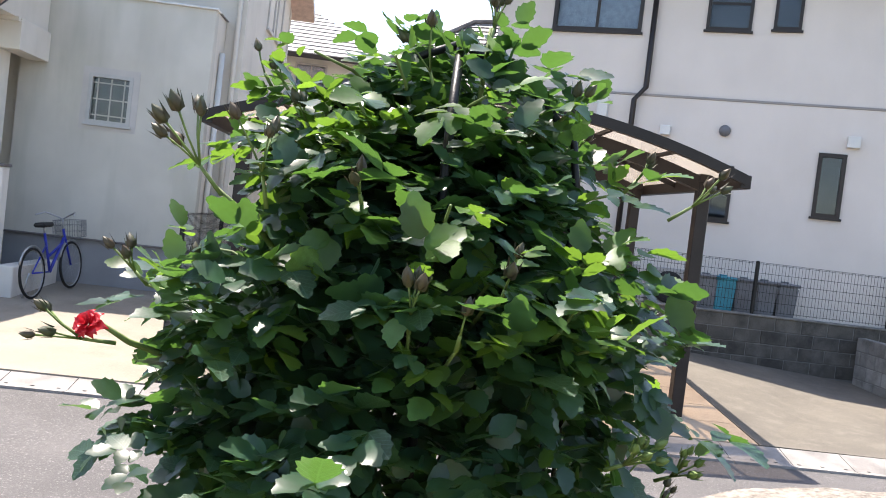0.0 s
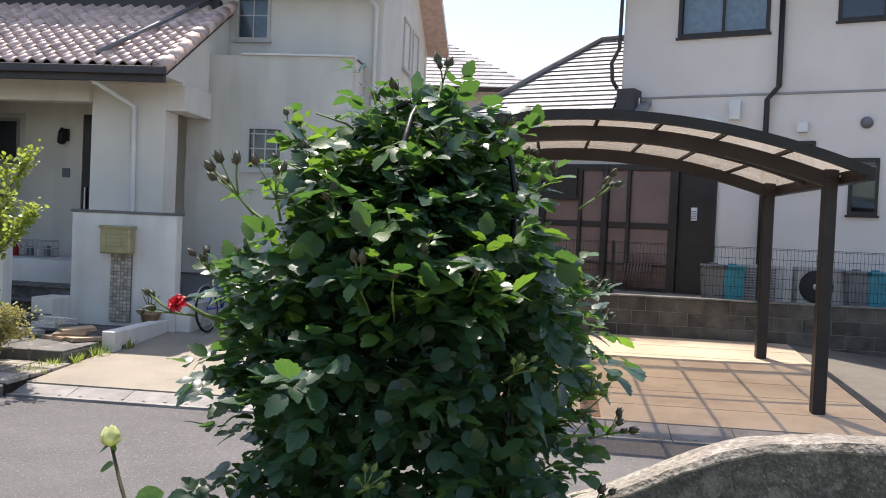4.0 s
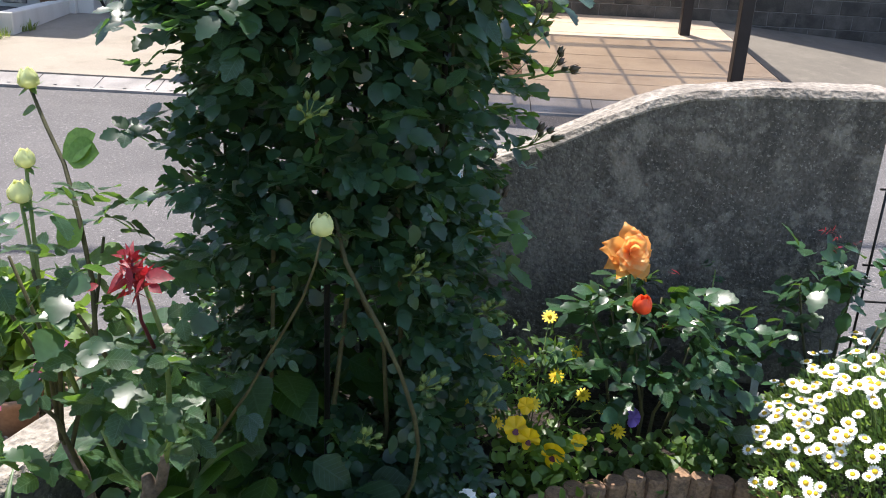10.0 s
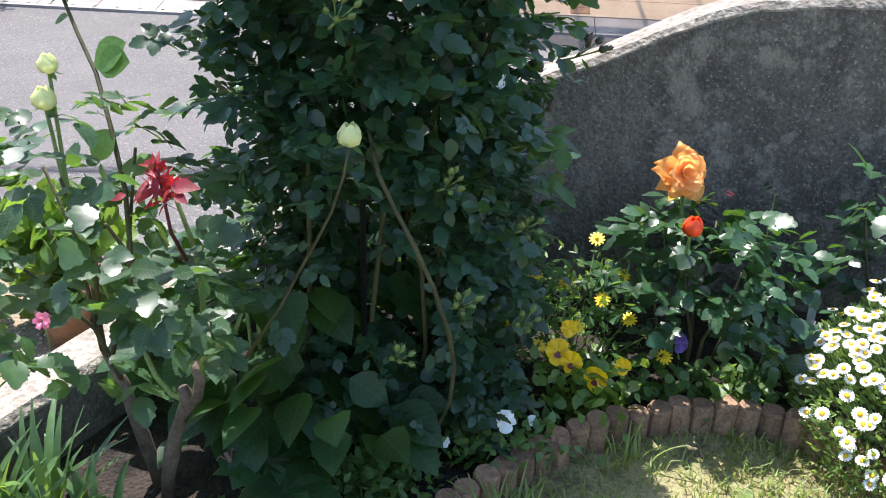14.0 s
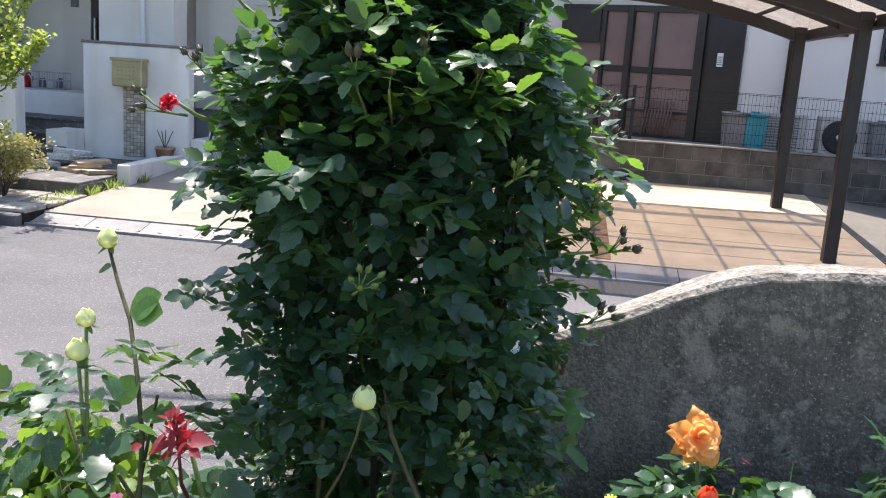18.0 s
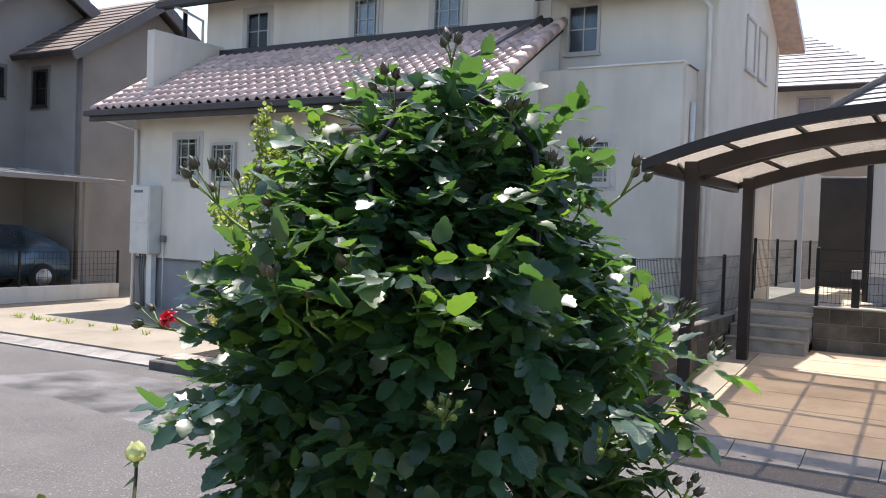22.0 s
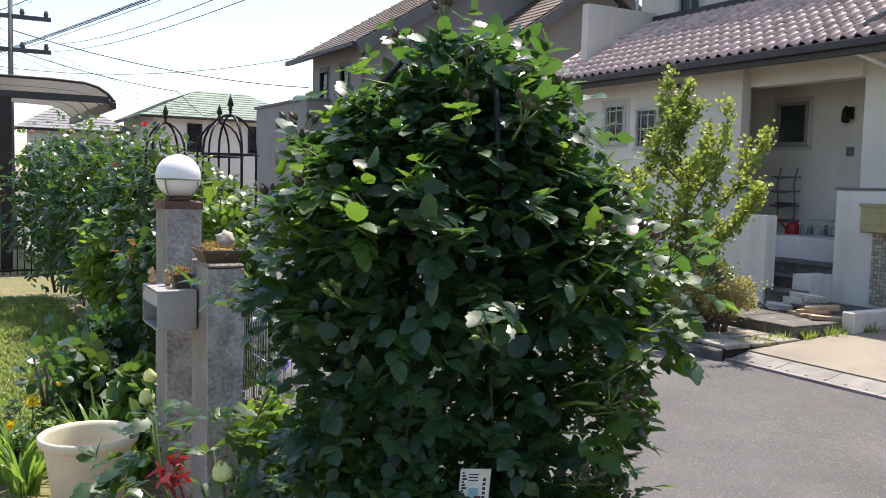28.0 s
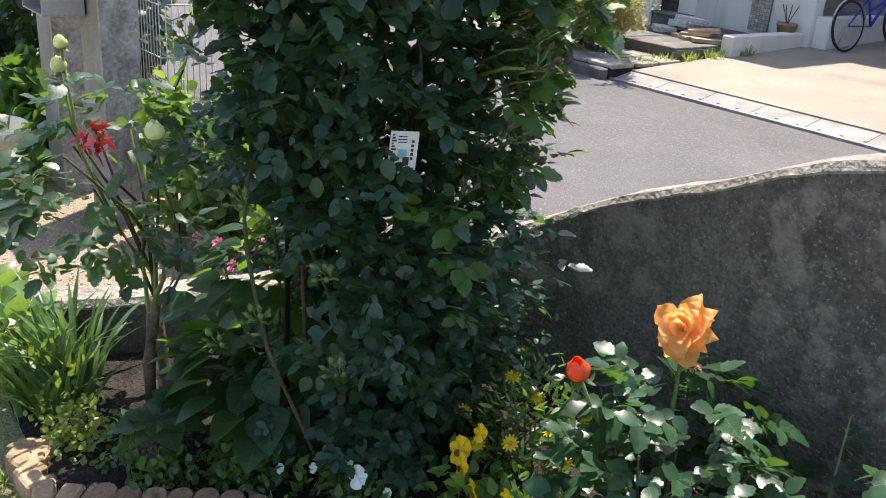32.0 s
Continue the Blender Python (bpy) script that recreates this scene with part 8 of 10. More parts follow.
p_, d_, n_, s_ = compound(bb, rng.normal(0, 1, (3, 3)) + np.array([0, 0, 0.8]), 5, rng.uniform(0.014, 0.022, 3))
single_leaves("new_leaf", p_, d_, n_, s_, bpy.data.meshes["new_leaf"], ora)
edg = rose_bush("small rose bush with reddish shoots beside the wall", (1.76, 2.02), 0.17, 0.10, 0.56, 70, 0.052, M["gloss_leaf2"], M["gloss_leaf"], 5, M["cane"], 160)
bb = np.array([(1.70, 2.0, 0.60)] * 5) + rng.normal(0, 0.018, (5, 3))
p_, d_, n_, s_ = compound(bb, rng.normal(0, 1, (5, 3)) + np.array([0, 0, 0.6]), 5, rng.uniform(0.014, 0.022, 5))
single_leaves("new_leaf", p_, d_, n_, s_, bpy.data.meshes["new_leaf"], edg)
sb = thing("seedling", "small dark seedling at the foot of the wall", "seedling")
bb = np.stack([np.full(8, 1.44) + rng.normal(0, 0.01, 8), np.full(8, 2.17), np.linspace(0.1, 0.44, 8)], 1)
p_, d_, n_, s_ = compound(bb, rng.normal(0, 1, (8, 3)) + np.array([0, -0.3, 0.2]), 5, rng.uniform(0.022, 0.032, 8))
single_leaves("leaf", p_, d_, n_, s_, bpy.data.meshes["leaf"], sb)
tube("stem", [(1.44, 2.17, -0.02), (1.44, 2.17, 0.44)], [0.004, 0.002], M["greenstem"], sb)
lab = thing("plant_label", "grey plant label standing in the flower bed", "plant label")
box("plate", (-0.016, -0.001, 0.0), (0.016, 0.001, 0.10), M["slate_tag"], lab, bevel=0.0006, m=pose(1.53, 1.95, 0.155, -25, 26, 25))
tube("stake", [(1.53, 1.95, -0.02), (1.545, 1.955, 0.17)], 0.002, M["steel"], lab, "", 5)

# daisies
def daisy_mesh(name, petals, r, disc, pm, dm, lift=0.12):
    v, f, mi = [], [], []
    for k in range(petals):
        a = 2 * math.pi * k / petals
        c, s = math.cos(a), math.sin(a)
        w = r * 0.17
        b = len(v)
        for t, ww, z in ((0.22, 0.6, 0.02), (0.62, 1.0, lift), (1.0, 0.55, lift * 0.6)):
            v += [(r * t * c - w * ww * s, r * t * s + w * ww * c, r * z), (r * t * c + w * ww * s, r * t * s - w * ww * c, r * z)]
        f += [(b, b + 1, b + 3, b + 2), (b + 2, b + 3, b + 5, b + 4)]
        mi += [0, 0]
    b = len(v)
    for t, z in ((1.0, 0.03), (0.8, 0.26), (0.35, 0.36)):
        for k in range(8):
            a = 2 * math.pi * k / 8
            v.append((disc * t * math.cos(a), disc * t * math.sin(a), r * z))
    for i in range(2):
        for k in range(8):
            f.append((b + 8 * i + k, b + 8 * i + (k + 1) % 8, b + 8 * i + 8 + (k + 1) % 8, b + 8 * i + 8 + k))
            mi.append(1)
    f.append(tuple(b + 16 + k for k in range(8)))
    mi.append(1)
    me = bpy.data.meshes.new(name)
    me.from_pydata(v, [], f)
    me.materials.append(pm)
    me.materials.append(dm)
    me.polygons.foreach_set("material_index", mi)
    return me


M["daisy_eye"] = mat("daisy_centre", (0.72, 0.46, 0.02), 0.8, 0.2, 60, 300, 0.3)
M["daisy_leaf"] = leafmat("daisy_foliage", (0.15, 0.235, 0.085), (0.36, 0.55, 0.09), 0.5, 0.35)
daisies = thing("daisy_plant", "mound of white daisies with yellow centres", "daisies")
dm_ = daisy_mesh("daisy", 15, 0.0150, 0.0064, M["p_white"], M["daisy_eye"], 0.05)
st = Tubes()
for k in range(300):
    a, q = random.uniform(0.9 * math.pi, 1.9 * math.pi) if k % 4 else random.uniform(0, 2 * math.pi), random.random() ** 0.42
    x, y = 1.845 + 0.405 * q * math.cos(a) * (1.0 if math.cos(a) < 0 else 0.6), 1.66 + 0.35 * q * math.sin(a)
    z = 0.105 + 0.345 * (1 - (q * 0.95) ** 2.4) + 0.10 * (y - 1.66) / 0.33 + random.uniform(-0.03, 0.03)
    tilt = Vector((0.4 * q * math.cos(a), 0.5 * q * math.sin(a) - 0.2, 0.9)) + Vector((random.uniform(-0.3, 0.3), random.uniform(-0.3, 0.3), 0))
    o = new("flower", dm_)
    o.parent = daisies
    m = tilt.normalized().to_track_quat("Z", "Y").to_matrix().to_4x4() @ Matrix.Diagonal((*([random.uniform(0.85, 1.15)] * 3), 1))
    m.translation = (x, y, z)
    o.matrix_basis = m
    st.add([(x * 0.75 + 1.84 * 0.25, y * 0.75 + 1.66 * 0.25, max(0.0, z - 0.14)), (x, y, z)], 0.0016, 4)
st.make("stalk", M["greenstem"], daisies, kind="stuff")
n = 15000
a, q = rng.uniform(0, 2 * math.pi, n), np.sqrt(rng.random(n))
hgt = 0.080 + 0.285 * (1 - (q * 0.92) ** 2.2) + 0.095 * q * np.sin(a)
pp = np.stack([1.845 + 0.40 * q * np.cos(a), 1.66 + 0.36 * q * np.sin(a), hgt * np.sqrt(rng.uniform(0.01, 1.0, n))], 1)
leaf_cloud("foliage", pp, np.stack([np.cos(a), np.sin(a), rng.uniform(0.2, 1.4, n)], 1) + rng.normal(0, 0.4, (n, 3)), rng.normal(0, 1, (n, 3)), rng.uniform(0.014, 0.027, n), NARROW, M["daisy_leaf"], daisies)

# yellow daisies, pansies, violas
eury = thing("yellow_daisy_plant", "feathery plant with yellow daisies", "yellow daisies")
ym = daisy_mesh("yellow_daisy", 12, 0.021, 0.006, M["p_yellow"], M["p_yellow"], 0.05)
st = Tubes()
for x, y, z in ((0.66, 1.74, 0.24), (0.74, 1.76, 0.20), (0.82, 1.74, 0.16), (0.91, 1.76, 0.21), (0.97, 1.82, 0.26), (1.04, 1.80, 0.22), (1.09, 1.77, 0.20), (0.95, 1.92, 0.38), (1.02, 1.88, 0.30), (0.88, 1.86, 0.28), (1.13, 1.75, 0.15), (0.80, 1.85, 0.30)):
    o = new("flower", ym)
    o.parent = eury
    m = Vector((random.uniform(-0.3, 0.3), -0.6 + random.uniform(-0.3, 0.3), 0.7)).normalized().to_track_quat("Z", "Y").to_matrix().to_4x4()
    m.translation = (x, y, z)
    o.matrix_basis = m
    st.add([(0.9 + 0.3 * (x - 0.9), 1.86, 0.0), (0.9 + 0.7 * (x - 0.9), (y + 1.86) / 2, z * 0.6), (x, y, z)], 0.0018, 4)
st.make("stalk", M["greenstem"], eury, kind="stuff")
n = 900
pp = np.stack([rng.normal(0.86, 0.11, n), rng.normal(1.86, 0.06, n), rng.uniform(0.0, 0.34, n)], 1)
leaf_cloud("foliage", pp, rng.normal(0, 1, (n, 3)) + np.array([0, -0.2, 0.6]), rng.normal(0, 1, (n, 3)), rng.uniform(0.02, 0.04, n), NARROW, M["fine_leaf"], eury)


def pansy(parent, at, facing, r, material, blotch=True, name="flower"):
    base = Vector(facing).normalized().to_track_quat("Z", "Y").to_matrix().to_4x4()
    base.translation = Vector(at)
    v, f = [], []
    for a, rr, wd in ((math.radians(120), 1.0, 0.75), (math.radians(60), 1.0, 0.75), (math.radians(185), 0.9, 0.62), (math.radians(-5), 0.9, 0.62), (math.radians(270), 1.0, 0.9)):
        b = len(v)
        v.append((0, 0, 0))
        for k in range(9):
            q = -1 + 2 * k / 8
            w = a + q * wd
            l = r * rr * (1.0 - 0.25 * abs(q) ** 3) * random.uniform(0.94, 1.06)
            v.append((l * math.cos(w), l * math.sin(w), 0.12 * r * math.cos(3 * q) + 0.02 * r * (a > 0)))
        f += [(b, b + 1 + k, b + 2 + k) for k in range(8)]
    o = link(name, [base @ Vector(p) for p in v], f, material, parent)
    if blotch:
        bv = [base @ Vector((0.26 * r * math.cos(k * math.pi / 5) * (0.7 if k < 5 else 1.1), 0.26 * r * math.sin(k * math.pi / 5) - 0.22 * r, 0.17 * r)) for k in range(10)]
        link("blotch", bv, [tuple(range(10))], M["maroon"], o)
    return o


def low_plant(label, centre, spread, h, n, size, material, template, category, cnt=None):
    th = thing(category.replace(" ", "_"), label, category)
    pp = np.stack([rng.normal(centre[0], spread[0], n), rng.normal(centre[1], spread[1], n), rng.uniform(0.005, h, n)], 1)
    leaf_cloud("foliage", pp, rng.normal(0, 0.7, (n, 3)) + np.array([0, 0, 0.3]), rng.normal(0, 0.5, (n, 3)) + np.array([0, -0.2, 1]), rng.uniform(size * 0.7, size * 1.2, n), template, material, th)
    return th


pa = low_plant("yellow pansies with dark faces", (0.95, 1.67), (0.060, 0.045), 0.17, 330, 0.038, M["shoot_leaf"], POINTED, "pansy")
for x, y, z, r in ((0.862, 1.655, 0.20, 0.033), (0.895, 1.635, 0.185, 0.030), (0.955, 1.62, 0.155, 0.034), (0.885, 1.69, 0.245, 0.022), (1.02, 1.66, 0.170, 0.022)):
    pansy(pa, (x, y, z), (random.uniform(-0.6, 0.2), -1, random.uniform(-0.1, 0.6)), r, M["p_pansy"], r > 0.025)
vi = low_plant("white violas in low green foliage", (0.70, 1.48), (0.085, 0.045), 0.12, 480, 0.030, M["fine_leaf"], POINTED, "viola")
for x, y, z in ((0.75, 1.46, 0.13), (0.68, 1.48, 0.12), (0.81, 1.50, 0.11), (0.62, 1.42, 0.09), (0.57, 1.36, 0.08)):
    pansy(vi, (x, y, z), (0.3, -0.9, 0.5), 0.027 if x > 0.74 and x < 0.8 else 0.013, M["p_white"], False)
vp = low_plant("purple viola in low leaves", (1.18, 1.76), (0.10, 0.04), 0.09, 220, 0.030, M["fine_leaf"], OVAL, "viola")
pansy(vp, (1.16, 1.73, 0.205), (-0.7, -0.5, 0.2), 0.026, M["p_purple"], False)
low_plant("mat of small green leaves along the edging", (0.47, 1.33), (0.07, 0.06), 0.11, 620, 0.028, M["fine_leaf"], POINTED, "ground cover")
low_plant("mat of small green leaves along the edging", (0.33, 1.14), (0.08, 0.04), 0.11, 520, 0.028, M["fine_leaf"], POINTED, "ground cover")
low_plant("bright tuft of tiny leaves", (0.14, 1.02), (0.05, 0.04), 0.12, 420, 0.018, M["shrub_leaf"], OVAL, "ground cover")
low_plant("low green leaves before the rose", (1.35, 1.80), (0.08, 0.04), 0.10, 160, 0.030, M["fine_leaf"], OVAL, "ground cover")

low_plant("light green broad-leaved plant beside the strap leaves", (-0.40, 0.98), (0.10, 0.05), 0.22, 90, 0.085, M["strap_leaf"], HYDR, "broad-leaved plant")
# hydrangea with broad leaves
hyd = thing("hydrangea", "hydrangea with broad toothed green leaves", "hydrangea")
hm = template_mesh("leaf", HYDR, M["big_leaf"])
hp, hd, hn, hs = [], [], [], []
for k in range(95):
    a = random.uniform(0, 2 * math.pi)
    x, y = 0.18 + 0.30 * math.sqrt(random.random()) * math.cos(a), 1.55 + 0.24 * math.sqrt(random.random()) * math.sin(a)
    z = random.uniform(0.10, 0.46)
    hp.append((x, y, z))
    hd.append((math.cos(a) * 0.9, math.sin(a) * 0.9 - 0.25, random.uniform(-0.5, 0.25)))
    hn.append((random.gauss(0.3 * math.cos(a), 0.35), random.gauss(0.3 * math.sin(a) - 0.3, 0.35), 1))
    hs.append(random.uniform(0.085, 0.14))
single_leaves("leaf", hp, np.array(hd), np.array(hn), hs, hm, hyd)
for k in range(30):
    a = random.uniform(0, 2 * math.pi)
    q = math.sqrt(random.random())
    x, y = 0.37 + 0.19 * q * math.cos(a), 1.38 + 0.14 * q * math.sin(a)
    z = 0.12 + random.uniform(0.0, 0.30) * (1.1 - 0.6 * q)
    m_ = Vector((math.cos(a) * 0.8, math.sin(a) * 0.8 - 0.35, random.uniform(-0.7, 0.4)))
    single_leaves("leaf", [(x, y, z)], np.array([m_]), np.array([(random.gauss(0.2 * math.cos(a), 0.4), random.gauss(-0.4, 0.4), 1.0)]), [random.uniform(0.09, 0.14)], hm, hyd)
for k in range(7):
    x, y = 0.18 + random.uniform(-0.2, 0.2), 1.55 + random.uniform(-0.15, 0.15)
    tube("stem", [(0.18 + 0.3 * (x - 0.18), 1.55, -0.03), (x, y, random.uniform(0.3, 0.42))], [0.008, 0.005], M["greenstem"], hyd, "", 6)
hel = thing("hellebore", "hellebore with drooping dusky flowers", "hellebore")
for cx, cy, n in ((0.27, 1.24, 9), (0.33, 1.16, 7)):
    for k in range(n):
        a = 2 * math.pi * k / n
        single_leaves("leaf", [(cx, cy, 0.14)], np.array([(math.cos(a), math.sin(a), 0.1)]), np.array([(0, 0, 1.0)]), [random.uniform(0.085, 0.125)], hm, hel)
    tube("stem", [(cx, cy, -0.03), (cx, cy, 0.14)], 0.004, M["greenstem"], hel)
mm = daisy_mesh("hellebore_flower", 6, 0.026, 0.006, M["p_mauve"], M["p_mauve"], -0.5)
for x, y, z in ((0.20, 1.22, 0.16), (0.36, 1.12, 0.10), (0.40, 1.13, 0.10), (0.33, 1.11, 0.09)):
    o = new("flower", mm)
    o.parent = hel
    o.matrix_basis = pose(x, y, z, 150 + random.uniform(-20, 20), 0, random.uniform(0, 360))


# strap leaves
def strap_clump(label, cx, cy, n, length, material, wide=0.011, z0=0.0, category="strap-leaved plant"):
    th = thing("strap_leaf_plant", label, category)
    for k in range(n):
        a = random.uniform(0, 2 * math.pi)
        d = Vector((math.cos(a), math.sin(a), 0))
        side = Vector((-d.y, d.x, 0))
        l = length * random.uniform(0.6, 1.1)
        lean = random.uniform(0.2, 0.75)
        b0 = Vector((cx, cy, z0)) + d * random.uniform(0, 0.07) + side * random.uniform(-0.05, 0.05)
        v, f = [], []
        for i in range(7):
            t = i / 6
            p = b0 + d * (lean * l * t ** 1.5) + Vector((0, 0, l * (t - 0.45 * lean * t ** 2.4)))
            w = wide * (1 - t ** 3) + 0.001
            v += [p - side * w + Vector((0, 0, w * 0.5)), p, p + side * w + Vector((0, 0, w * 0.5))]
        for i in range(6):
            for s in (0, 1):
                q = 3 * i + s
                f.append((q, q + 1, q + 4, q + 3))
        link("blade", v, f, material, th, "", True)
    return th


# clumps beside the rose bushes, coloured as if in their shadow
strap_clump("clump of arching green strap leaves", -0.14, 1.10, 46, 0.32, M["strap_shaded"], 0.009)
strap_clump("clump of arching green strap leaves", -0.02, 1.04, 30, 0.26, M["strap_shaded"], 0.009)
for x, y, n, l in ((-0.24, 1.05, 30, 0.30), (-0.08, 0.99, 26, 0.24)):
    strap_clump("clump of arching green strap leaves", x, y, n, l, M["strap_shaded"], 0.009)


# ---- gate pillars, lamp, mailbox and planter ----
random.seed(21)
def rough_box(name, lo, hi, material, parent, label="", amp=0.006, n=(4, 3, 14), seed=0):
    """A box with split, uneven faces."""
    lo, hi = Vector(lo), Vector(hi)
    bm = bmesh.new()
    bmesh.ops.create_cube(bm, size=1.0)
    bmesh.ops.subdivide_edges(bm, edges=bm.edges[:], cuts=7, use_grid_fill=True)
    c, sz = (lo + hi) / 2, hi - lo
    for v in bm.verts:
        p = Vector((c.x + v.co.x * sz.x, c.y + v.co.y * sz.y, c.z + v.co.z * sz.z))
        off = noise.noise_vector(p * 14 + Vector((seed, 0, 0))) * amp
        v.co = p + off
    return part(name, bm, material, parent, label)


pil = thing("gate_pillar", "square gate pillar with one rough granite face", "pillar", "gate pillars")
rough_box("shaft", (-1.65, 1.59, -0.1), (-1.395, 1.725, 1.085), M["smoothpost"], pil, "", 0.002)
rough_box("facing", (-1.395, 1.585, -0.1), (-1.368, 1.73, 1.08), M["granite"], pil, "split granite facing", 0.004, seed=3)
box("cap", (-1.652, 1.585, 1.085), (-1.366, 1.73, 1.10), M["wall_cap"], pil, bevel=0.006)
pilb = thing("gate_pillar", "square gate pillar with a rusty cap under a globe lamp", "pillar", "gate pillars")
rough_box("shaft", (-2.10, 1.53, -0.1), (-1.865, 1.67, 1.30), M["smoothpost"], pilb, "", 0.002, seed=5)
rough_box("facing", (-1.865, 1.525, -0.1), (-1.84, 1.675, 1.30), M["granite"], pilb, "split granite facing", 0.004, seed=8)
rough_box("cap", (-2.09, 1.515, 1.30), (-1.85, 1.685, 1.335), M["rust"], pilb, "rusty brown cap", 0.005, seed=9)
lampg = thing("globe_lamp", "white opal globe lamp in a thin metal cradle", "lamp")
gc = Vector((-1.965, 1.60, 1.445))
lathe("collar", [(0.052, 0.0), (0.058, 0.010), (0.050, 0.022)], M["rust"], lampg, m=Matrix.Translation((gc.x, gc.y, 1.335)))
lathe("globe", [(0.0998 * math.sin(math.pi * (0.16 + 0.84 * k / 20)), -0.0998 * math.cos(math.pi * (0.16 + 0.84 * k / 20))) for k in range(21)], M["globe"], lampg, "white opal glass globe", 32, Matrix.Translation(gc))
Tubes().add([gc + Vector((0.104 * math.cos(k * math.pi / 18), 0.104 * math.sin(k * math.pi / 18), -0.012)) for k in range(37)], 0.0035, 6, False).make("cradle_ring", M["smoothpost"], lampg)
for k in range(4):
    a = math.pi / 4 + k * math.pi / 2
    c, s = math.cos(a), math.sin(a)
    tube("cradle_arm", [gc + Vector((0.104 * c, 0.104 * s, -0.012)), gc + Vector((0.098 * c, 0.098 * s, -0.05)), gc + Vector((0.075 * c, 0.075 * s, -0.085)), gc + Vector((0.052 * c, 0.052 * s, -0.10))], 0.0035, M["smoothpost"], lampg, "", 6)
mb = thing("mailbox", "grey metal mailbox with its front flap open", "mailbox")
x0, x1, y0, y1, z0, z1 = -1.835, -1.53, 1.42, 1.58, 0.815, 0.98
for lo, hi, nm in (((x0, y0, z1 - 0.006), (x1, y1, z1), "top_panel"), ((x0, y0, z0), (x1, y1, z0 + 0.006), "bottom_panel"), ((x0, y0, z0 + 0.006), (x0 + 0.005, y1, z1 - 0.006), "side_panel"), ((x1 - 0.005, y0, z0 + 0.006), (x1, y1, z1 - 0.006), "side_panel"), ((x0 + 0.005, y1 - 0.005, z0 + 0.006), (x1 - 0.005, y1, z1 - 0.006), "back_panel")):
    box(nm, lo, hi, M["mailgrey"], mb, bevel=0.002)
box("flap", (x0 + 0.006, 0, -0.004), (x1 - 0.006, 0.11, 0.0), M["mailgrey"], mb, bevel=0.002, m=pose(0, y0 + 0.01, z1 - 0.012, -98, 0, 0) @ Matrix.Diagonal((1, 0.5, 1, 1)))
tube("bracket", [(-1.60, y1 - 0.01, 0.84), (-1.60, 1.60, 0.80)], 0.008, M["rust"], mb)


def lump(name, at, r, material, label, category, squash=(1, 1, 1), seed=0, amp=0.35, parent=None):
    bm = bmesh.new()
    bmesh.ops.create_icosphere(bm, subdivisions=3, radius=1.0)
    for v in bm.verts:
        k = 1 + amp * noise.noise(v.co * 1.7 + Vector((seed, 0, 0))) + 0.3 * amp * noise.noise(v.co * 5 + Vector((seed, 2, 0)))
        v.co = Vector(at) + Vector((v.co.x * squash[0], v.co.y * squash[1], v.co.z * squash[2])) * (r * k)
    o = part(name, bm, material, parent, label, True)
    if category:
        tagged(o, label, category)
    return o


for x, y, s in ((-1.79, 1.455, 5), (-1.70, 1.50, 9)):
    orn = thing("garden_ornament", "small clay animal ornament on the mailbox", "ornament", "ornaments on the mailbox")
    lump("body", (x, y, z1 + 0.024), 0.024, M["clay"], "", "", (0.9, 0.8, 1.05), s, 0.2, orn)
    lump("head", (x + 0.004, y - 0.008, z1 + 0.054), 0.016, M["clay"], "", "", (1, 1, 0.9), s + 3, 0.2, orn)
    for e in (-1, 1):
        lump("ear", (x + 0.004 + e * 0.011, y - 0.004, z1 + 0.067), 0.006, M["clay"], "", "", (0.7, 0.7, 1.3), s + e, 0.2, orn)


def bonsai_tray(label, at, w, d, h, rock=True):
    x, y, z = at
    th = thing("bonsai_pot", label, "pot")
    v = []
    for zz, k in ((0, 0.78), (h * 0.75, 0.95), (h * 0.8, 1.06), (h, 1.06), (h, 0.96), (h * 0.6, 0.90)):
        for sx, sy in ((-1, -1), (1, -1), (1, 1), (-1, 1)):
            v.append((x + sx * w / 2 * k, y + sy * d / 2 * k, z + zz))
    f = [(3, 2, 1, 0)]
    for i in range(5):
        for k in range(4):
            f.append((4 * i + k, 4 * i + (k + 1) % 4, 4 * i + 4 + (k + 1) % 4, 4 * i + 4 + k))
    f.append((20, 21, 22, 23))
    link("tray", v, f, M["pot"], th, "dark glazed tray")
    lump("moss", (x, y, z + h * 0.72), 0.5, M["moss"], "", "", (w * 0.84, d * 0.84, 0.055), 4, 0.4, th)
    pm = np.stack([rng.normal(x, w * 0.2, 260), rng.normal(y, d * 0.2, 260), rng.uniform(z + h, z + h + 0.022, 260)], 1)
    leaf_cloud("moss_tuft", pm, rng.normal(0, 0.6, (260, 3)) + np.array([0, 0, 0.8]), rng.normal(0, 1, (260, 3)), rng.uniform(0.010, 0.02, 260), NARROW, M["moss_leaf"], th)
    if rock:
        lump("rock", (x + 0.01, y + 0.03, z + h + 0.028), 0.036, M["rock"], "pale rock", "", (0.8, 1, 1.2), 7, 0.5, th)
    return th


bonsai_tray("shallow dark pot with dry moss and a pale rock", (-1.50, 1.655, 1.10), 0.19, 0.16, 0.052)
bonsai_tray("small dark pot of orange moss on the mailbox", (-1.62, 1.535, z1), 0.075, 0.075, 0.06, False)

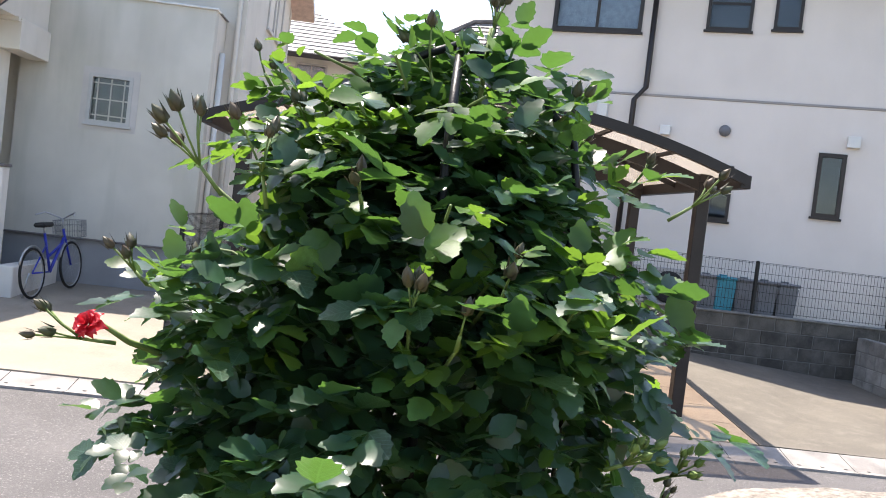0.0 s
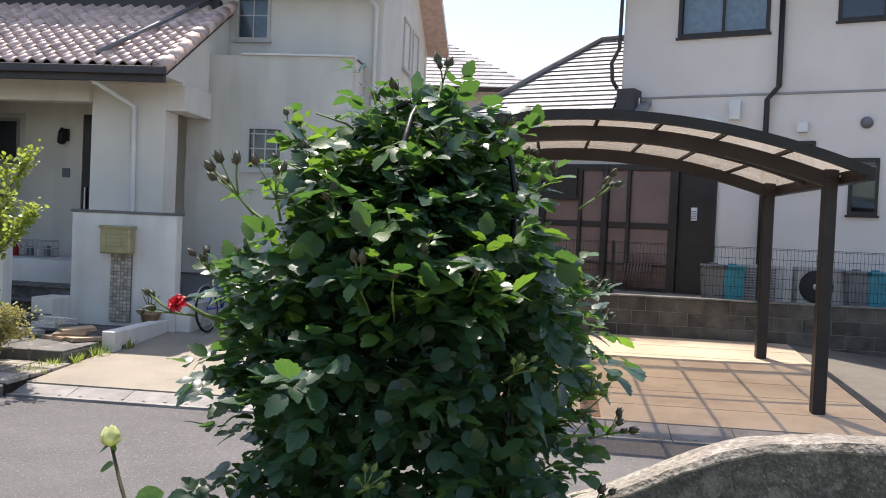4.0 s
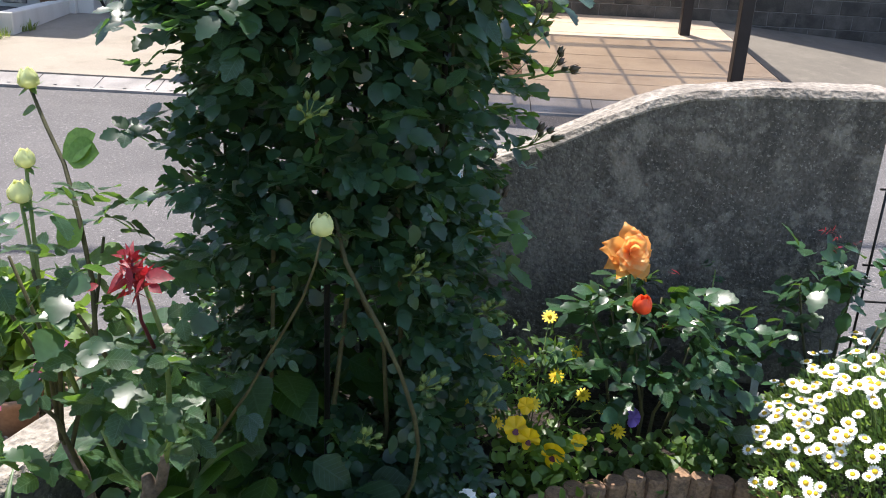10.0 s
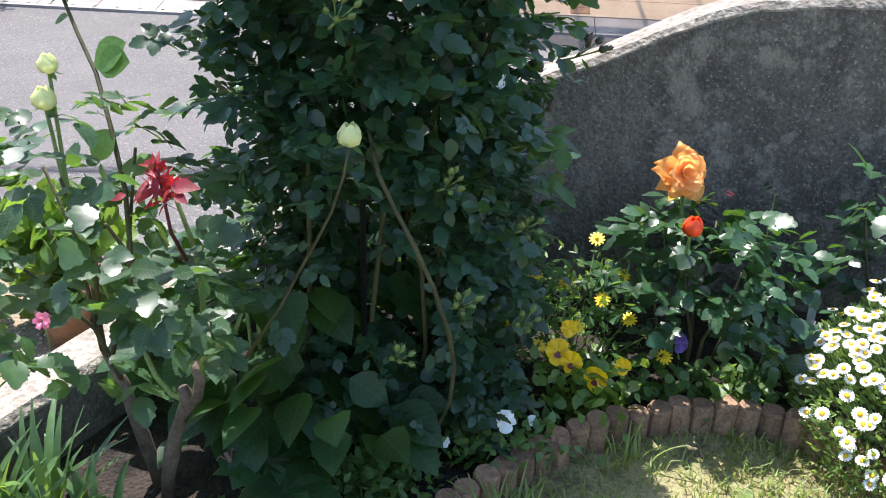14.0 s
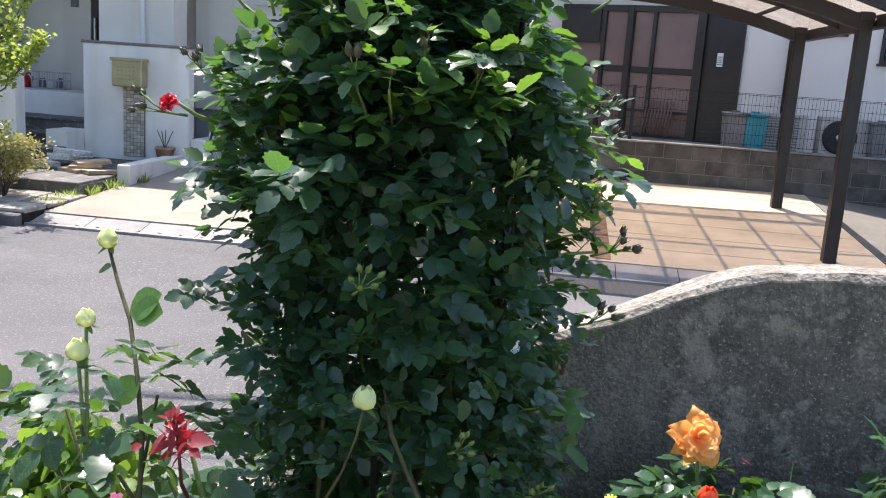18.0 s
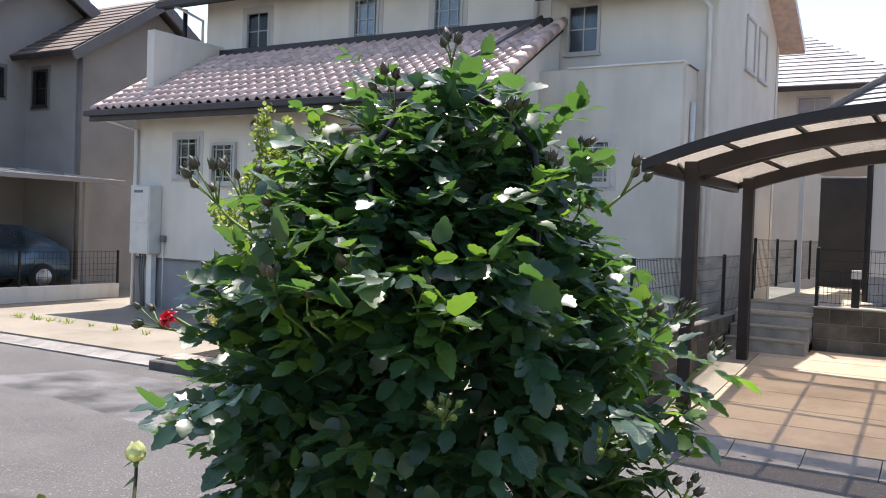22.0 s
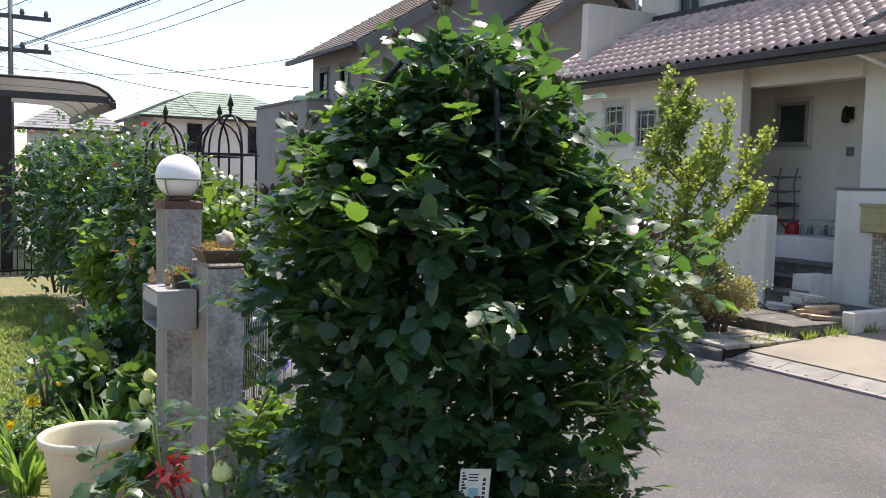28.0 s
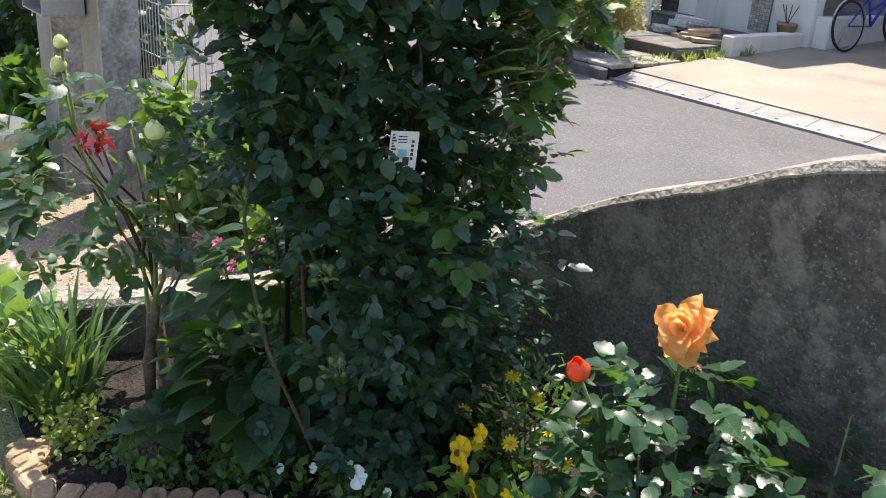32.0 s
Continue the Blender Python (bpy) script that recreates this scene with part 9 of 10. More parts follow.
plan_ = thing("planter", "large empty cream plastic planter on the path", "planter")
pm_ = Matrix.Translation((-1.85, 1.20, 0.0))
lathe("body", [(0.0, 0.004), (0.125, 0.0), (0.135, 0.008), (0.136, 0.022), (0.140, 0.026), (0.178, 0.285), (0.183, 0.292), (0.200, 0.300), (0.205, 0.318), (0.203, 0.335), (0.196, 0.340), (0.186, 0.336), (0.180, 0.320), (0.174, 0.27), (0.140, 0.04), (0.0, 0.036)], M["planter"], plan_, "", 48, pm_)
lathe("ridge", [(0.136, 0.034), (0.1425, 0.040), (0.138, 0.048)], M["planter"], plan_, "", 48, pm_)

# wire cage behind the pillar
cage = thing("wire_cage", "small wire cage standing behind the gate pillar", "cage")
cx0, cx1, cy0, cy1, cz0, cz1 = -2.55, -1.95, 2.02, 2.27, -0.02, 0.86
for k in range(9):
    y = cy0 + (cy1 - cy0) * k / 8
    tube("wire", [(cx1, y, cz0), (cx1, y, cz1)], 0.0025, M["steel"], cage, "", 5)
    tube("wire", [(cx0, y, cz1), (cx1, y, cz1)], 0.0025, M["steel"], cage, "", 5)
for k in range(16):
    x = cx0 + (cx1 - cx0) * k / 15
    tube("wire", [(x, cy0, cz0), (x, cy0, cz1), (x, cy1, cz1)], 0.0025, M["steel"], cage, "", 5)
for z in (0.0, 0.28, 0.56, 0.80, 0.86):
    tube("rail", [(cx0, cy0, z), (cx1, cy0, z), (cx1, cy1, z), (cx0, cy1, z)], 0.004, M["steel"], cage, "", 6)

# wire panel at the end of the garden wall
gp = thing("wire_gate_panel", "black wire gate panel beside the garden wall", "gate panel")
for k in range(13):
    x = 1.95 + 0.085 * k
    tube("rod", [(x, 2.33, -0.02), (x, 2.33, 0.86)], 0.004, M["black"], gp, "", 6)
for z in (0.02, 0.30, 0.42, 0.66, 0.74, 0.86):
    tube("rail", [(1.93, 2.33, z), (2.99, 2.33, z)], 0.004, M["black"], gp, "", 6)

# ---- iron obelisks in the hedge ----
for x, y, top, r in ((-4.72, 2.12, 1.94, 0.17), (-4.62, 2.50, 1.96, 0.18), (-3.79, 2.35, 1.96, 0.19), (-5.9, 2.3, 1.86, 0.18)):
    o = thing("garden_obelisk", "black iron obelisk with a pointed finial among roses", "obelisk", "obelisks in the hedge")
    for k in range(4):
        a = math.pi / 4 + k * math.pi / 2 + x
        c, s = math.cos(a), math.sin(a)
        tube("upright", [(x + r * c, y + r * s, -0.1), (x + r * c, y + r * s, top - 0.34)] + [(x + r * c * math.cos(q), y + r * s * math.cos(q), top - 0.34 + 0.24 * math.sin(q)) for q in (0.35, 0.7, 1.05, 1.3, 1.52)], 0.009, M["black"], o, "", 6)
    for z in (top - 0.75, top - 0.36):
        Tubes().add([(x + r * math.cos(k * math.pi / 10), y + r * math.sin(k * math.pi / 10), z) for k in range(21)], 0.006, 5, False).make("ring", M["black"], o)
    lathe("finial", [(0.008, -0.11), (0.008, -0.07), (0.020, -0.062), (0.009, -0.05), (0.022, -0.028), (0.014, 0.0), (0.0, 0.045)], M["black"], o, "", 10, Matrix.Translation((x, y, top)))


# ---- hedge of roses and plants along it ----
def shrub(name, label, category, centre, rx, ry, z0, z1, count, size, material, template=None, stems=5, compound_leaf=True, group="", edge=0.3):
    th = thing(name, label, category, group)
    cx, cy = centre
    for k in range(stems):
        a = 2 * math.pi * k / stems + random.uniform(-0.4, 0.4)
        top = Vector((cx + 0.55 * rx * math.cos(a), cy + 0.55 * ry * math.sin(a), z0 + (z1 - z0) * random.uniform(0.6, 0.9)))
        b0 = Vector((cx + 0.10 * rx * math.cos(a), cy + 0.10 * ry * math.sin(a), z0 - 0.05))
        tube("stem", [b0, b0.lerp(top, 0.4) + Vector((0, 0, 0.05)), top], [0.012, 0.009, 0.004], M["bark"], th, "", 6)
    u = rng.normal(0, 1, (count, 3))
    u /= np.linalg.norm(u, axis=1, keepdims=True)
    k = rng.uniform(0.25, 1.0, count) ** 0.45
    lump_ = np.array([1 + edge * noise.noise((2.1 * q[0] + cx, 2.1 * q[1] + cy, 2.6 * q[2])) + 0.5 * edge * noise.noise((5 * q[0] + cx, 5 * q[1], 5 * q[2])) for q in u])
    p = u * (k * lump_)[:, None] * np.array([rx, ry, (z1 - z0) / 2]) + np.array([cx, cy, (z0 + z1) / 2])
    o = u * 0.6 + rng.normal(0, 0.6, (count, 3))
    if compound_leaf:
        a_, b_, c_, d_ = compound(p, o, 5, rng.uniform(size * 0.75, size * 1.2, count), 0.2, 0.9, u * 0.6)
    else:
        a_, b_, c_, d_ = p, o, rng.normal(0, 0.6, (count, 3)) + np.array([0, 0, 0.8]) + u * 0.5, rng.uniform(size * 0.7, size * 1.25, count)
    leaf_cloud("foliage", a_, b_, c_, d_, template or ROSE, material, th)
    if count > 150:
        m = int(count * 1.6)
        u = rng.normal(0, 1, (m, 3))
        u /= np.linalg.norm(u, axis=1, keepdims=True)
        p = u * (0.82 * rng.random(m) ** 0.4)[:, None] * np.array([rx, ry, (z1 - z0) / 2]) + np.array([cx, cy, (z0 + z1) / 2])
        leaf_cloud("inner_foliage", p, u + rng.normal(0, 0.8, (m, 3)), u + rng.normal(0, 0.6, (m, 3)), rng.uniform(size * 1.1, size * 1.8, m), OVAL, material, th)
    return th


bloom_mesh = {}
for nm in ("p_pink", "p_red", "p_yellow", "p_purple"):
    v, f = [], []
    for ring, (n, reach, lift) in enumerate(((6, 1.0, 0.3), (5, 0.7, 0.65), (4, 0.4, 0.8))):
        for k in range(n):
            a = 2 * math.pi * (k + 0.5 * ring) / n
            b = len(v)
            for t, w in ((0.0, 0.15), (0.6, 0.55), (1.0, 0.25)):
                for s in (-1, 1):
                    q = a + s * w
                    v.append((reach * (0.15 + 0.85 * t) * math.cos(q), reach * (0.15 + 0.85 * t) * math.sin(q), lift * t - 0.25 * max(0, t - 0.6)))
            f += [(b, b + 1, b + 3, b + 2), (b + 2, b + 3, b + 5, b + 4)]
    me = bpy.data.meshes.new("bloom")
    me.from_pydata(v, [], f)
    me.materials.append(M[nm])
    bloom_mesh[nm] = me


def blooms(th, pts, r, nm, facing=(0.8, -0.3, 0.6)):
    for p in pts:
        o = new("bloom", bloom_mesh[nm])
        o.parent = th
        m = (Vector(facing) + Vector((random.uniform(-0.4, 0.4), random.uniform(-0.4, 0.4), random.uniform(-0.3, 0.3)))).normalized().to_track_quat("Z", "Y").to_matrix().to_4x4() @ Matrix.Diagonal((r, r, r, 1))
        m.translation = p
        o.matrix_basis = m


HEDGE = [(-2.75, 2.05, 0.42, 0.30, 1.42, "hedge_leaf", 600), (-3.5, 2.10, 0.50, 0.34, 1.60, "hedge_leaf", 700), (-4.4, 2.05, 0.60, 0.38, 1.70, "hedge_leaf", 800), (-5.4, 2.05, 0.65, 0.42, 1.76, "rose_leaf", 800), (-6.5, 2.05, 0.70, 0.44, 1.90, "hedge_leaf", 800), (-7.6, 1.95, 0.72, 0.48, 1.97, "rose_leaf", 800), (-8.8, 1.8, 0.75, 0.60, 2.08, "rose_leaf", 800)]
for x, y, rx, ry, top, mt_, cnt in HEDGE:
    th = shrub("rose_bush", "tall climbing rose bush in the garden hedge", "rose bush", (x, y), rx, ry, 0.12, top, cnt, 0.050, M[mt_], group="hedge of roses")
    if x < -5:
        blooms(th, [(x + random.uniform(-0.3, 0.6), y + random.uniform(-0.35, 0.2), top - random.uniform(0.0, 0.25)) for _ in range(2)], 0.032, random.choice(["p_pink", "p_pink", "p_red"]))
th = shrub("rose_bush", "rose bush with bright green leaves by the lawn", "rose bush", (-4.9, 1.78), 0.36, 0.24, 0.35, 1.12, 230, 0.062, M["shoot_leaf"], group="hedge of roses", edge=0.5)
th = shrub("rose_bush", "rose bush with new coppery leaves by the lawn", "rose bush", (-3.3, 1.80), 0.34, 0.22, 0.50, 1.15, 190, 0.055, M["matte_leaf"], group="hedge of roses")
p_, d_, n_, s_ = compound(np.array([(-3.2, 1.72, 1.02)] * 12) + rng.normal(0, 0.07, (12, 3)), rng.normal(0, 1, (12, 3)) + np.array([0, 0, 0.5]), 5, rng.uniform(0.03, 0.045, 12))
single_leaves("new_leaf", p_, d_, n_, s_, template_mesh("new_leaf", ROSE, M["copper_leaf"]), th)
shrub("rose_bush", "rose bush with copper shoots behind the gate pillar", "rose bush", (-2.55, 1.92), 0.26, 0.16, 0.62, 1.42, 160, 0.05, M["shoot_leaf"], group="hedge of roses", edge=0.5)

# low plants between lawn, planter and pillars
shrub("perennial", "bushy perennial with dark leaves by the lawn", "perennial", (-3.0, 1.35), 0.30, 0.16, 0.03, 0.52, 240, 0.06, M["hedge_leaf"], OVAL, 4, False)
shrub("perennial", "bushy perennial with dark leaves by the lawn", "perennial", (-3.7, 1.55), 0.45, 0.2, 0.03, 0.60, 300, 0.06, M["rose_leaf"], OVAL, 4, False)
shrub("perennial", "leafy perennial behind the planter", "perennial", (-2.45, 1.55), 0.30, 0.14, 0.02, 0.50, 320, 0.075, M["fine_leaf"], OVAL, 4, False)
shrub("perennial", "dark-leaved young shrub by the lawn", "perennial", (-2.75, 1.12), 0.16, 0.13, 0.25, 0.66, 45, 0.075, M["rose_leaf"], OVAL, 3, False)
shrub("rose_bush", "low rose bush with yellow blooms near the lawn", "rose bush", (-2.6, 1.0), 0.22, 0.18, 0.02, 0.30, 120, 0.04, M["fine_leaf"])
fl = thing("rose_blooms", "yellow blooms of a low rose near the lawn", "rose")
blooms(fl, [(-2.45, 0.935, 0.24), (-2.9, 1.20, 0.34), (-2.62, 1.04, 0.31)], 0.035, "p_yellow", (0.7, -0.5, 0.6))
for p in ((-2.45, 0.935), (-2.9, 1.20), (-2.62, 1.04)):
    tube("stem", [(p[0], p[1], -0.02), (p[0], p[1], 0.3 if p[0] < -2.5 else 0.24)], 0.003, M["greenstem"], fl, "", 5)
for x, y, n, l in ((-2.35, 0.95, 40, 0.34), (-2.15, 0.98, 40, 0.30), (-2.6, 0.88, 30, 0.32), (-2.5, 1.32, 30, 0.40), (-2.2, 1.42, 26, 0.40)):
    strap_clump("clump of arching strap leaves near the planter", x, y, n, l, M["strap_leaf"])
# plants on the road side of the path
for x, y, rx, ry, z1, n, s, mt_ in ((-1.15, 1.78, 0.16, 0.14, 0.66, 190, 0.045, "shoot_leaf"), (-0.85, 1.85, 0.18, 0.15, 0.55, 200, 0.045, "fine_leaf"), (-0.5, 1.95, 0.18, 0.14, 0.42, 180, 0.045, "shoot_leaf"), (-0.55, 2.12, 0.2, 0.12, 0.30, 150, 0.05, "fine_leaf"), (-1.15, 2.05, 0.2, 0.15, 0.60, 170, 0.045, "fine_leaf")):
    th = shrub("perennial", "bright leafy perennial beside the path", "perennial", (x, y), rx, ry, 0.02, z1, n, s, M[mt_], OVAL, 4, False)
fl = thing("flower_plant", "purple and pink flowers beside the gate pillar", "flowers")
for p in ((-1.30, 1.88, 0.70), (-1.34, 1.90, 0.67), (-1.28, 1.86, 0.73)):
    blooms(fl, [p], 0.022, "p_purple", (0.6, -0.6, 0.5))
    tube("stem", [(-1.25, 1.85, 0.0), (-1.27, 1.86, 0.4), p], 0.002, M["greenstem"], fl, "", 5)
fl = thing("flower_plant", "low pink flowers beside the path", "flowers")
for p in ((-0.31, 1.70, 0.26), (-0.45, 1.70, 0.14), (-0.27, 1.74, 0.30), (-0.62, 1.72, 0.16), (-0.75, 1.70, 0.14)):
    blooms(fl, [p], 0.024, "p_pink", (0.3, -0.8, 0.5))
    tube("stem", [(p[0], p[1] + 0.02, 0.0), p], 0.002, M["greenstem"], fl, "", 5)
tp = thing("flower_pot", "small terracotta pot beside the path", "pot")
lathe("body", [(0.0, 0.0), (0.05, 0.0), (0.07, 0.10), (0.078, 0.102), (0.078, 0.12), (0.068, 0.12), (0.06, 0.05), (0.0, 0.05)], M["terracotta"], tp, "", 20, Matrix.Translation((-0.47, 1.84, -0.004)))

# lawn border, fence
bd = thing("lawn_border", "row of brown bricks bordering the lawn", "edging")
bme = boxbm((-0.10, -0.035, -0.03), (0.10, 0.035, 0.05), 0.008)
me = bpy.data.meshes.new("brick")
bme.to_mesh(me)
bme.free()
me.materials.append(M["brick"])
for k in range(22):
    x = -7.6 + 0.215 * k
    o = new("brick", me)
    o.parent = bd
    o.matrix_basis = pose(x, 1.86 - 0.05 * math.sin(k * 0.3), 0, random.uniform(-3, 3), random.uniform(-3, 3), random.uniform(-5, 5))
bf = thing("bar_fence", "low dark bar fence at the end of the garden", "fence")
for k in range(26):
    tube("bar", [(-11.6, 0.0 + 0.09 * k, -0.05), (-11.6, 0.09 * k, 0.72)], 0.009, M["black"], bf, "", 6)
for z in (0.04, 0.68):
    box("rail", (-11.615, -0.05, z), (-11.585, 2.32, z + 0.03), M["black"], bf, bevel=0.003)


# ---- grass ----
WEED = template_mesh("leaf", NARROW, M["grass"])


def blades(name, label, area, count, size, material, accept=None, wide=0.05):
    """Short blades of grass, one object."""
    x0, x1, y0, y1 = area
    x, y = rng.uniform(x0, x1, count), rng.uniform(y0, y1, count)
    dens = np.array([noise.noise((a * 3.1, b * 3.1, 1.7)) for a, b in zip(x, y)])
    keep = dens > rng.uniform(-0.75, 0.25, count)
    if accept is not None:
        keep &= accept(x, y)
    x, y = x[keep], y[keep]
    n = len(x)
    a = rng.uniform(0, 2 * math.pi, n)
    l = rng.uniform(0.5, 1.3, n) * size
    lean = rng.uniform(0.3, 1.2, n)
    d = np.stack([np.cos(a), np.sin(a), np.zeros(n)], 1)
    s = np.stack([-np.sin(a), np.cos(a), np.zeros(n)], 1)
    b = np.stack([x, y, np.full(n, -0.014)], 1)
    w = (l * wide + 0.0006)[:, None]
    up = np.array([0, 0, 1.0])
    V = np.stack([b - s * w, b + s * w, b + d * (0.35 * l * lean)[:, None] + up * (0.6 * l)[:, None] + s * w * 0.7, b + d * (0.35 * l * lean)[:, None] + up * (0.6 * l)[:, None] - s * w * 0.7, b + d * (l * lean)[:, None] + up * (0.85 * l)[:, None]], 1)
    me = bpy.data.meshes.new(name)
    me.from_pydata(V.reshape(-1, 3).tolist(), [], [q for i in range(n) for q in ((5 * i, 5 * i + 1, 5 * i + 2, 5 * i + 3), (5 * i + 3, 5 * i + 2, 5 * i + 4))])
    me.materials.append(material)
    ob = new(name, me)
    return tagged(ob, label, "grass", kind="stuff")


ex, ey = np.array([p[0] for p in EDGE]), np.array([p[1] for p in EDGE])
before = lambda x, y: y < np.interp(x, ex, ey) - 0.03
blades("grass", "short green grass of the near lawn", (0.15, 2.5, 0.1, 1.68), 24000, 0.036, M["grass"], before)
blades("dry_grass", "dry straw between the blades of the lawn", (0.15, 2.5, 0.1, 1.68), 6000, 0.030, M["drygrass"], before, 0.03)
blades("grass", "sunlit grass of the lawn beyond the planter", (-9.0, -2.6, -0.3, 1.80), 42000, 0.055, M["grass"], None, 0.10)
for x, y, n, l in ((0.78, 1.24, 70, 0.13), (0.86, 1.20, 40, 0.10), (1.02, 1.52, 16, 0.12), (0.66, 1.14, 40, 0.09)):
    th = strap_clump("tuft of long thin grass beside the edging", x, y, n, l, M["grass"], 0.0022, -0.01, "grass tuft")
for x, y in ((0.98, 1.36), (1.12, 1.30), (1.30, 1.42), (0.90, 1.05), (1.2, 1.12), (1.05, 1.02)):
    th = thing("lawn_weed", "small green weed rosette in the lawn", "weed")
    for k in range(9):
        a = random.uniform(0, 6.28)
        single_leaves("leaf", [(x, y, 0.004)], np.array([(math.cos(a), math.sin(a), 0.35)]), np.array([(0, 0, 1.0)]), [random.uniform(0.025, 0.05)], WEED, th)

# ---- neighbour's shrubs ----
random.seed(5)
tree = thing("shrub_tree", "airy young tree with bright yellow-green leaves by the house", "tree")
tv, tips = Tubes(), []
TRUNK = [Vector(p) for p in ((-6.08, 8.9, -0.32), (-6.10, 8.9, 0.5), (-6.20, 8.9, 1.3), (-6.36, 8.9, 2.1), (-6.56, 8.9, 2.78))]
tube("trunk", TRUNK, [0.034, 0.028, 0.021, 0.013, 0.005], M["bark"], tree, "", 8)


def on_trunk(z):
    """Point of the trunk at height z."""
    for a, b in zip(TRUNK, TRUNK[1:]):
        if z <= b.z:
            return a.lerp(b, max(0.0, z - a.z) / (b.z - a.z))
    return TRUNK[-1]


limbs = [(0.50, -0.2, 1.35, 0.95), (0.62, 2.9, 1.30, 0.90), (0.45, 1.3, 1.0, 0.9), (0.55, 4.5, 1.0, 0.8), (0.9, 0.35, 1.05, 1.15), (0.8, 3.5, 1.0, 0.8), (0.35, -0.5, 0.9, 1.6), (0.95, 5.4, 0.9, 0.8), (1.0, 2.2, 0.85, 0.75), (1.15, -0.1, 0.80, 1.2), (1.3, 3.1, 0.72, 0.65), (1.4, 1.2, 0.6, 0.6), (1.5, 4.4, 0.55, 0.6), (1.65, 0.2, 0.42, 0.5), (1.75, 2.9, 0.45, 0.5), (1.95, 5.2, 0.3, 0.42), (2.1, 1.4, 0.28, 0.4), (2.2, 3.3, 0.25, 0.38), (2.35, 0.2, 0.2, 0.35)]
for z, a, reach, rise in limbs:
    b0 = on_trunk(z)
    e = b0 + Vector((reach * math.cos(a), 0.8 * reach * math.sin(a), rise))
    mid = b0.lerp(e, 0.5) + Vector((0.10 * reach * math.cos(a), 0.08 * reach * math.sin(a), -0.06))
    tube("limb", [b0, mid, e], [0.014, 0.009, 0.004], M["bark"], tree, "", 6)
    m = max(4, int(11 * reach))
    for j in range(m):
        t = 0.28 + 0.72 * (j + random.random() * 0.7) / m
        q = b0.lerp(mid, t * 2) if t < 0.5 else mid.lerp(e, t * 2 - 1)
        d = ((e - b0).normalized() * 0.7 + Vector((random.uniform(-0.8, 0.8), random.uniform(-0.8, 0.8), random.uniform(0.0, 0.7)))).normalized()
        w = q + d * random.uniform(0.16, 0.36) * (0.6 + 0.4 * reach)
        tv.add([q, q.lerp(w, 0.5) + Vector((0, 0, 0.015)), w], [0.005, 0.0035, 0.002], 4)
        tips.append((q, w))
for k in range(40):
    q = on_trunk(random.uniform(0.5, 2.75))
    w = q + Vector((random.uniform(-0.22, 0.22), random.uniform(-0.2, 0.2), random.uniform(0.08, 0.26)))
    tv.add([q, w], [0.004, 0.002], 4)
    tips.append((q, w))
tv.make("twig", M["bark"], tree, kind="stuff")
pp, dd = [], []
for q, e in tips:
    for j in range(46):
        t = random.uniform(0.05, 1.08)
        p = q.lerp(e, t) + Vector((random.gauss(0, 0.04), random.gauss(0, 0.04), random.gauss(0, 0.035)))
        pp.append(p), dd.append((e - q).normalized() + Vector((random.gauss(0, 0.7), random.gauss(0, 0.7), random.gauss(0, 0.5))))
n = len(pp)
leaf_cloud("foliage", np.array(pp), np.array(dd), rng.normal(0, 0.6, (n, 3)) + np.array([0, 0, 0.7]), rng.uniform(0.036, 0.066, n), OVAL, M["shrub_leaf"], tree)


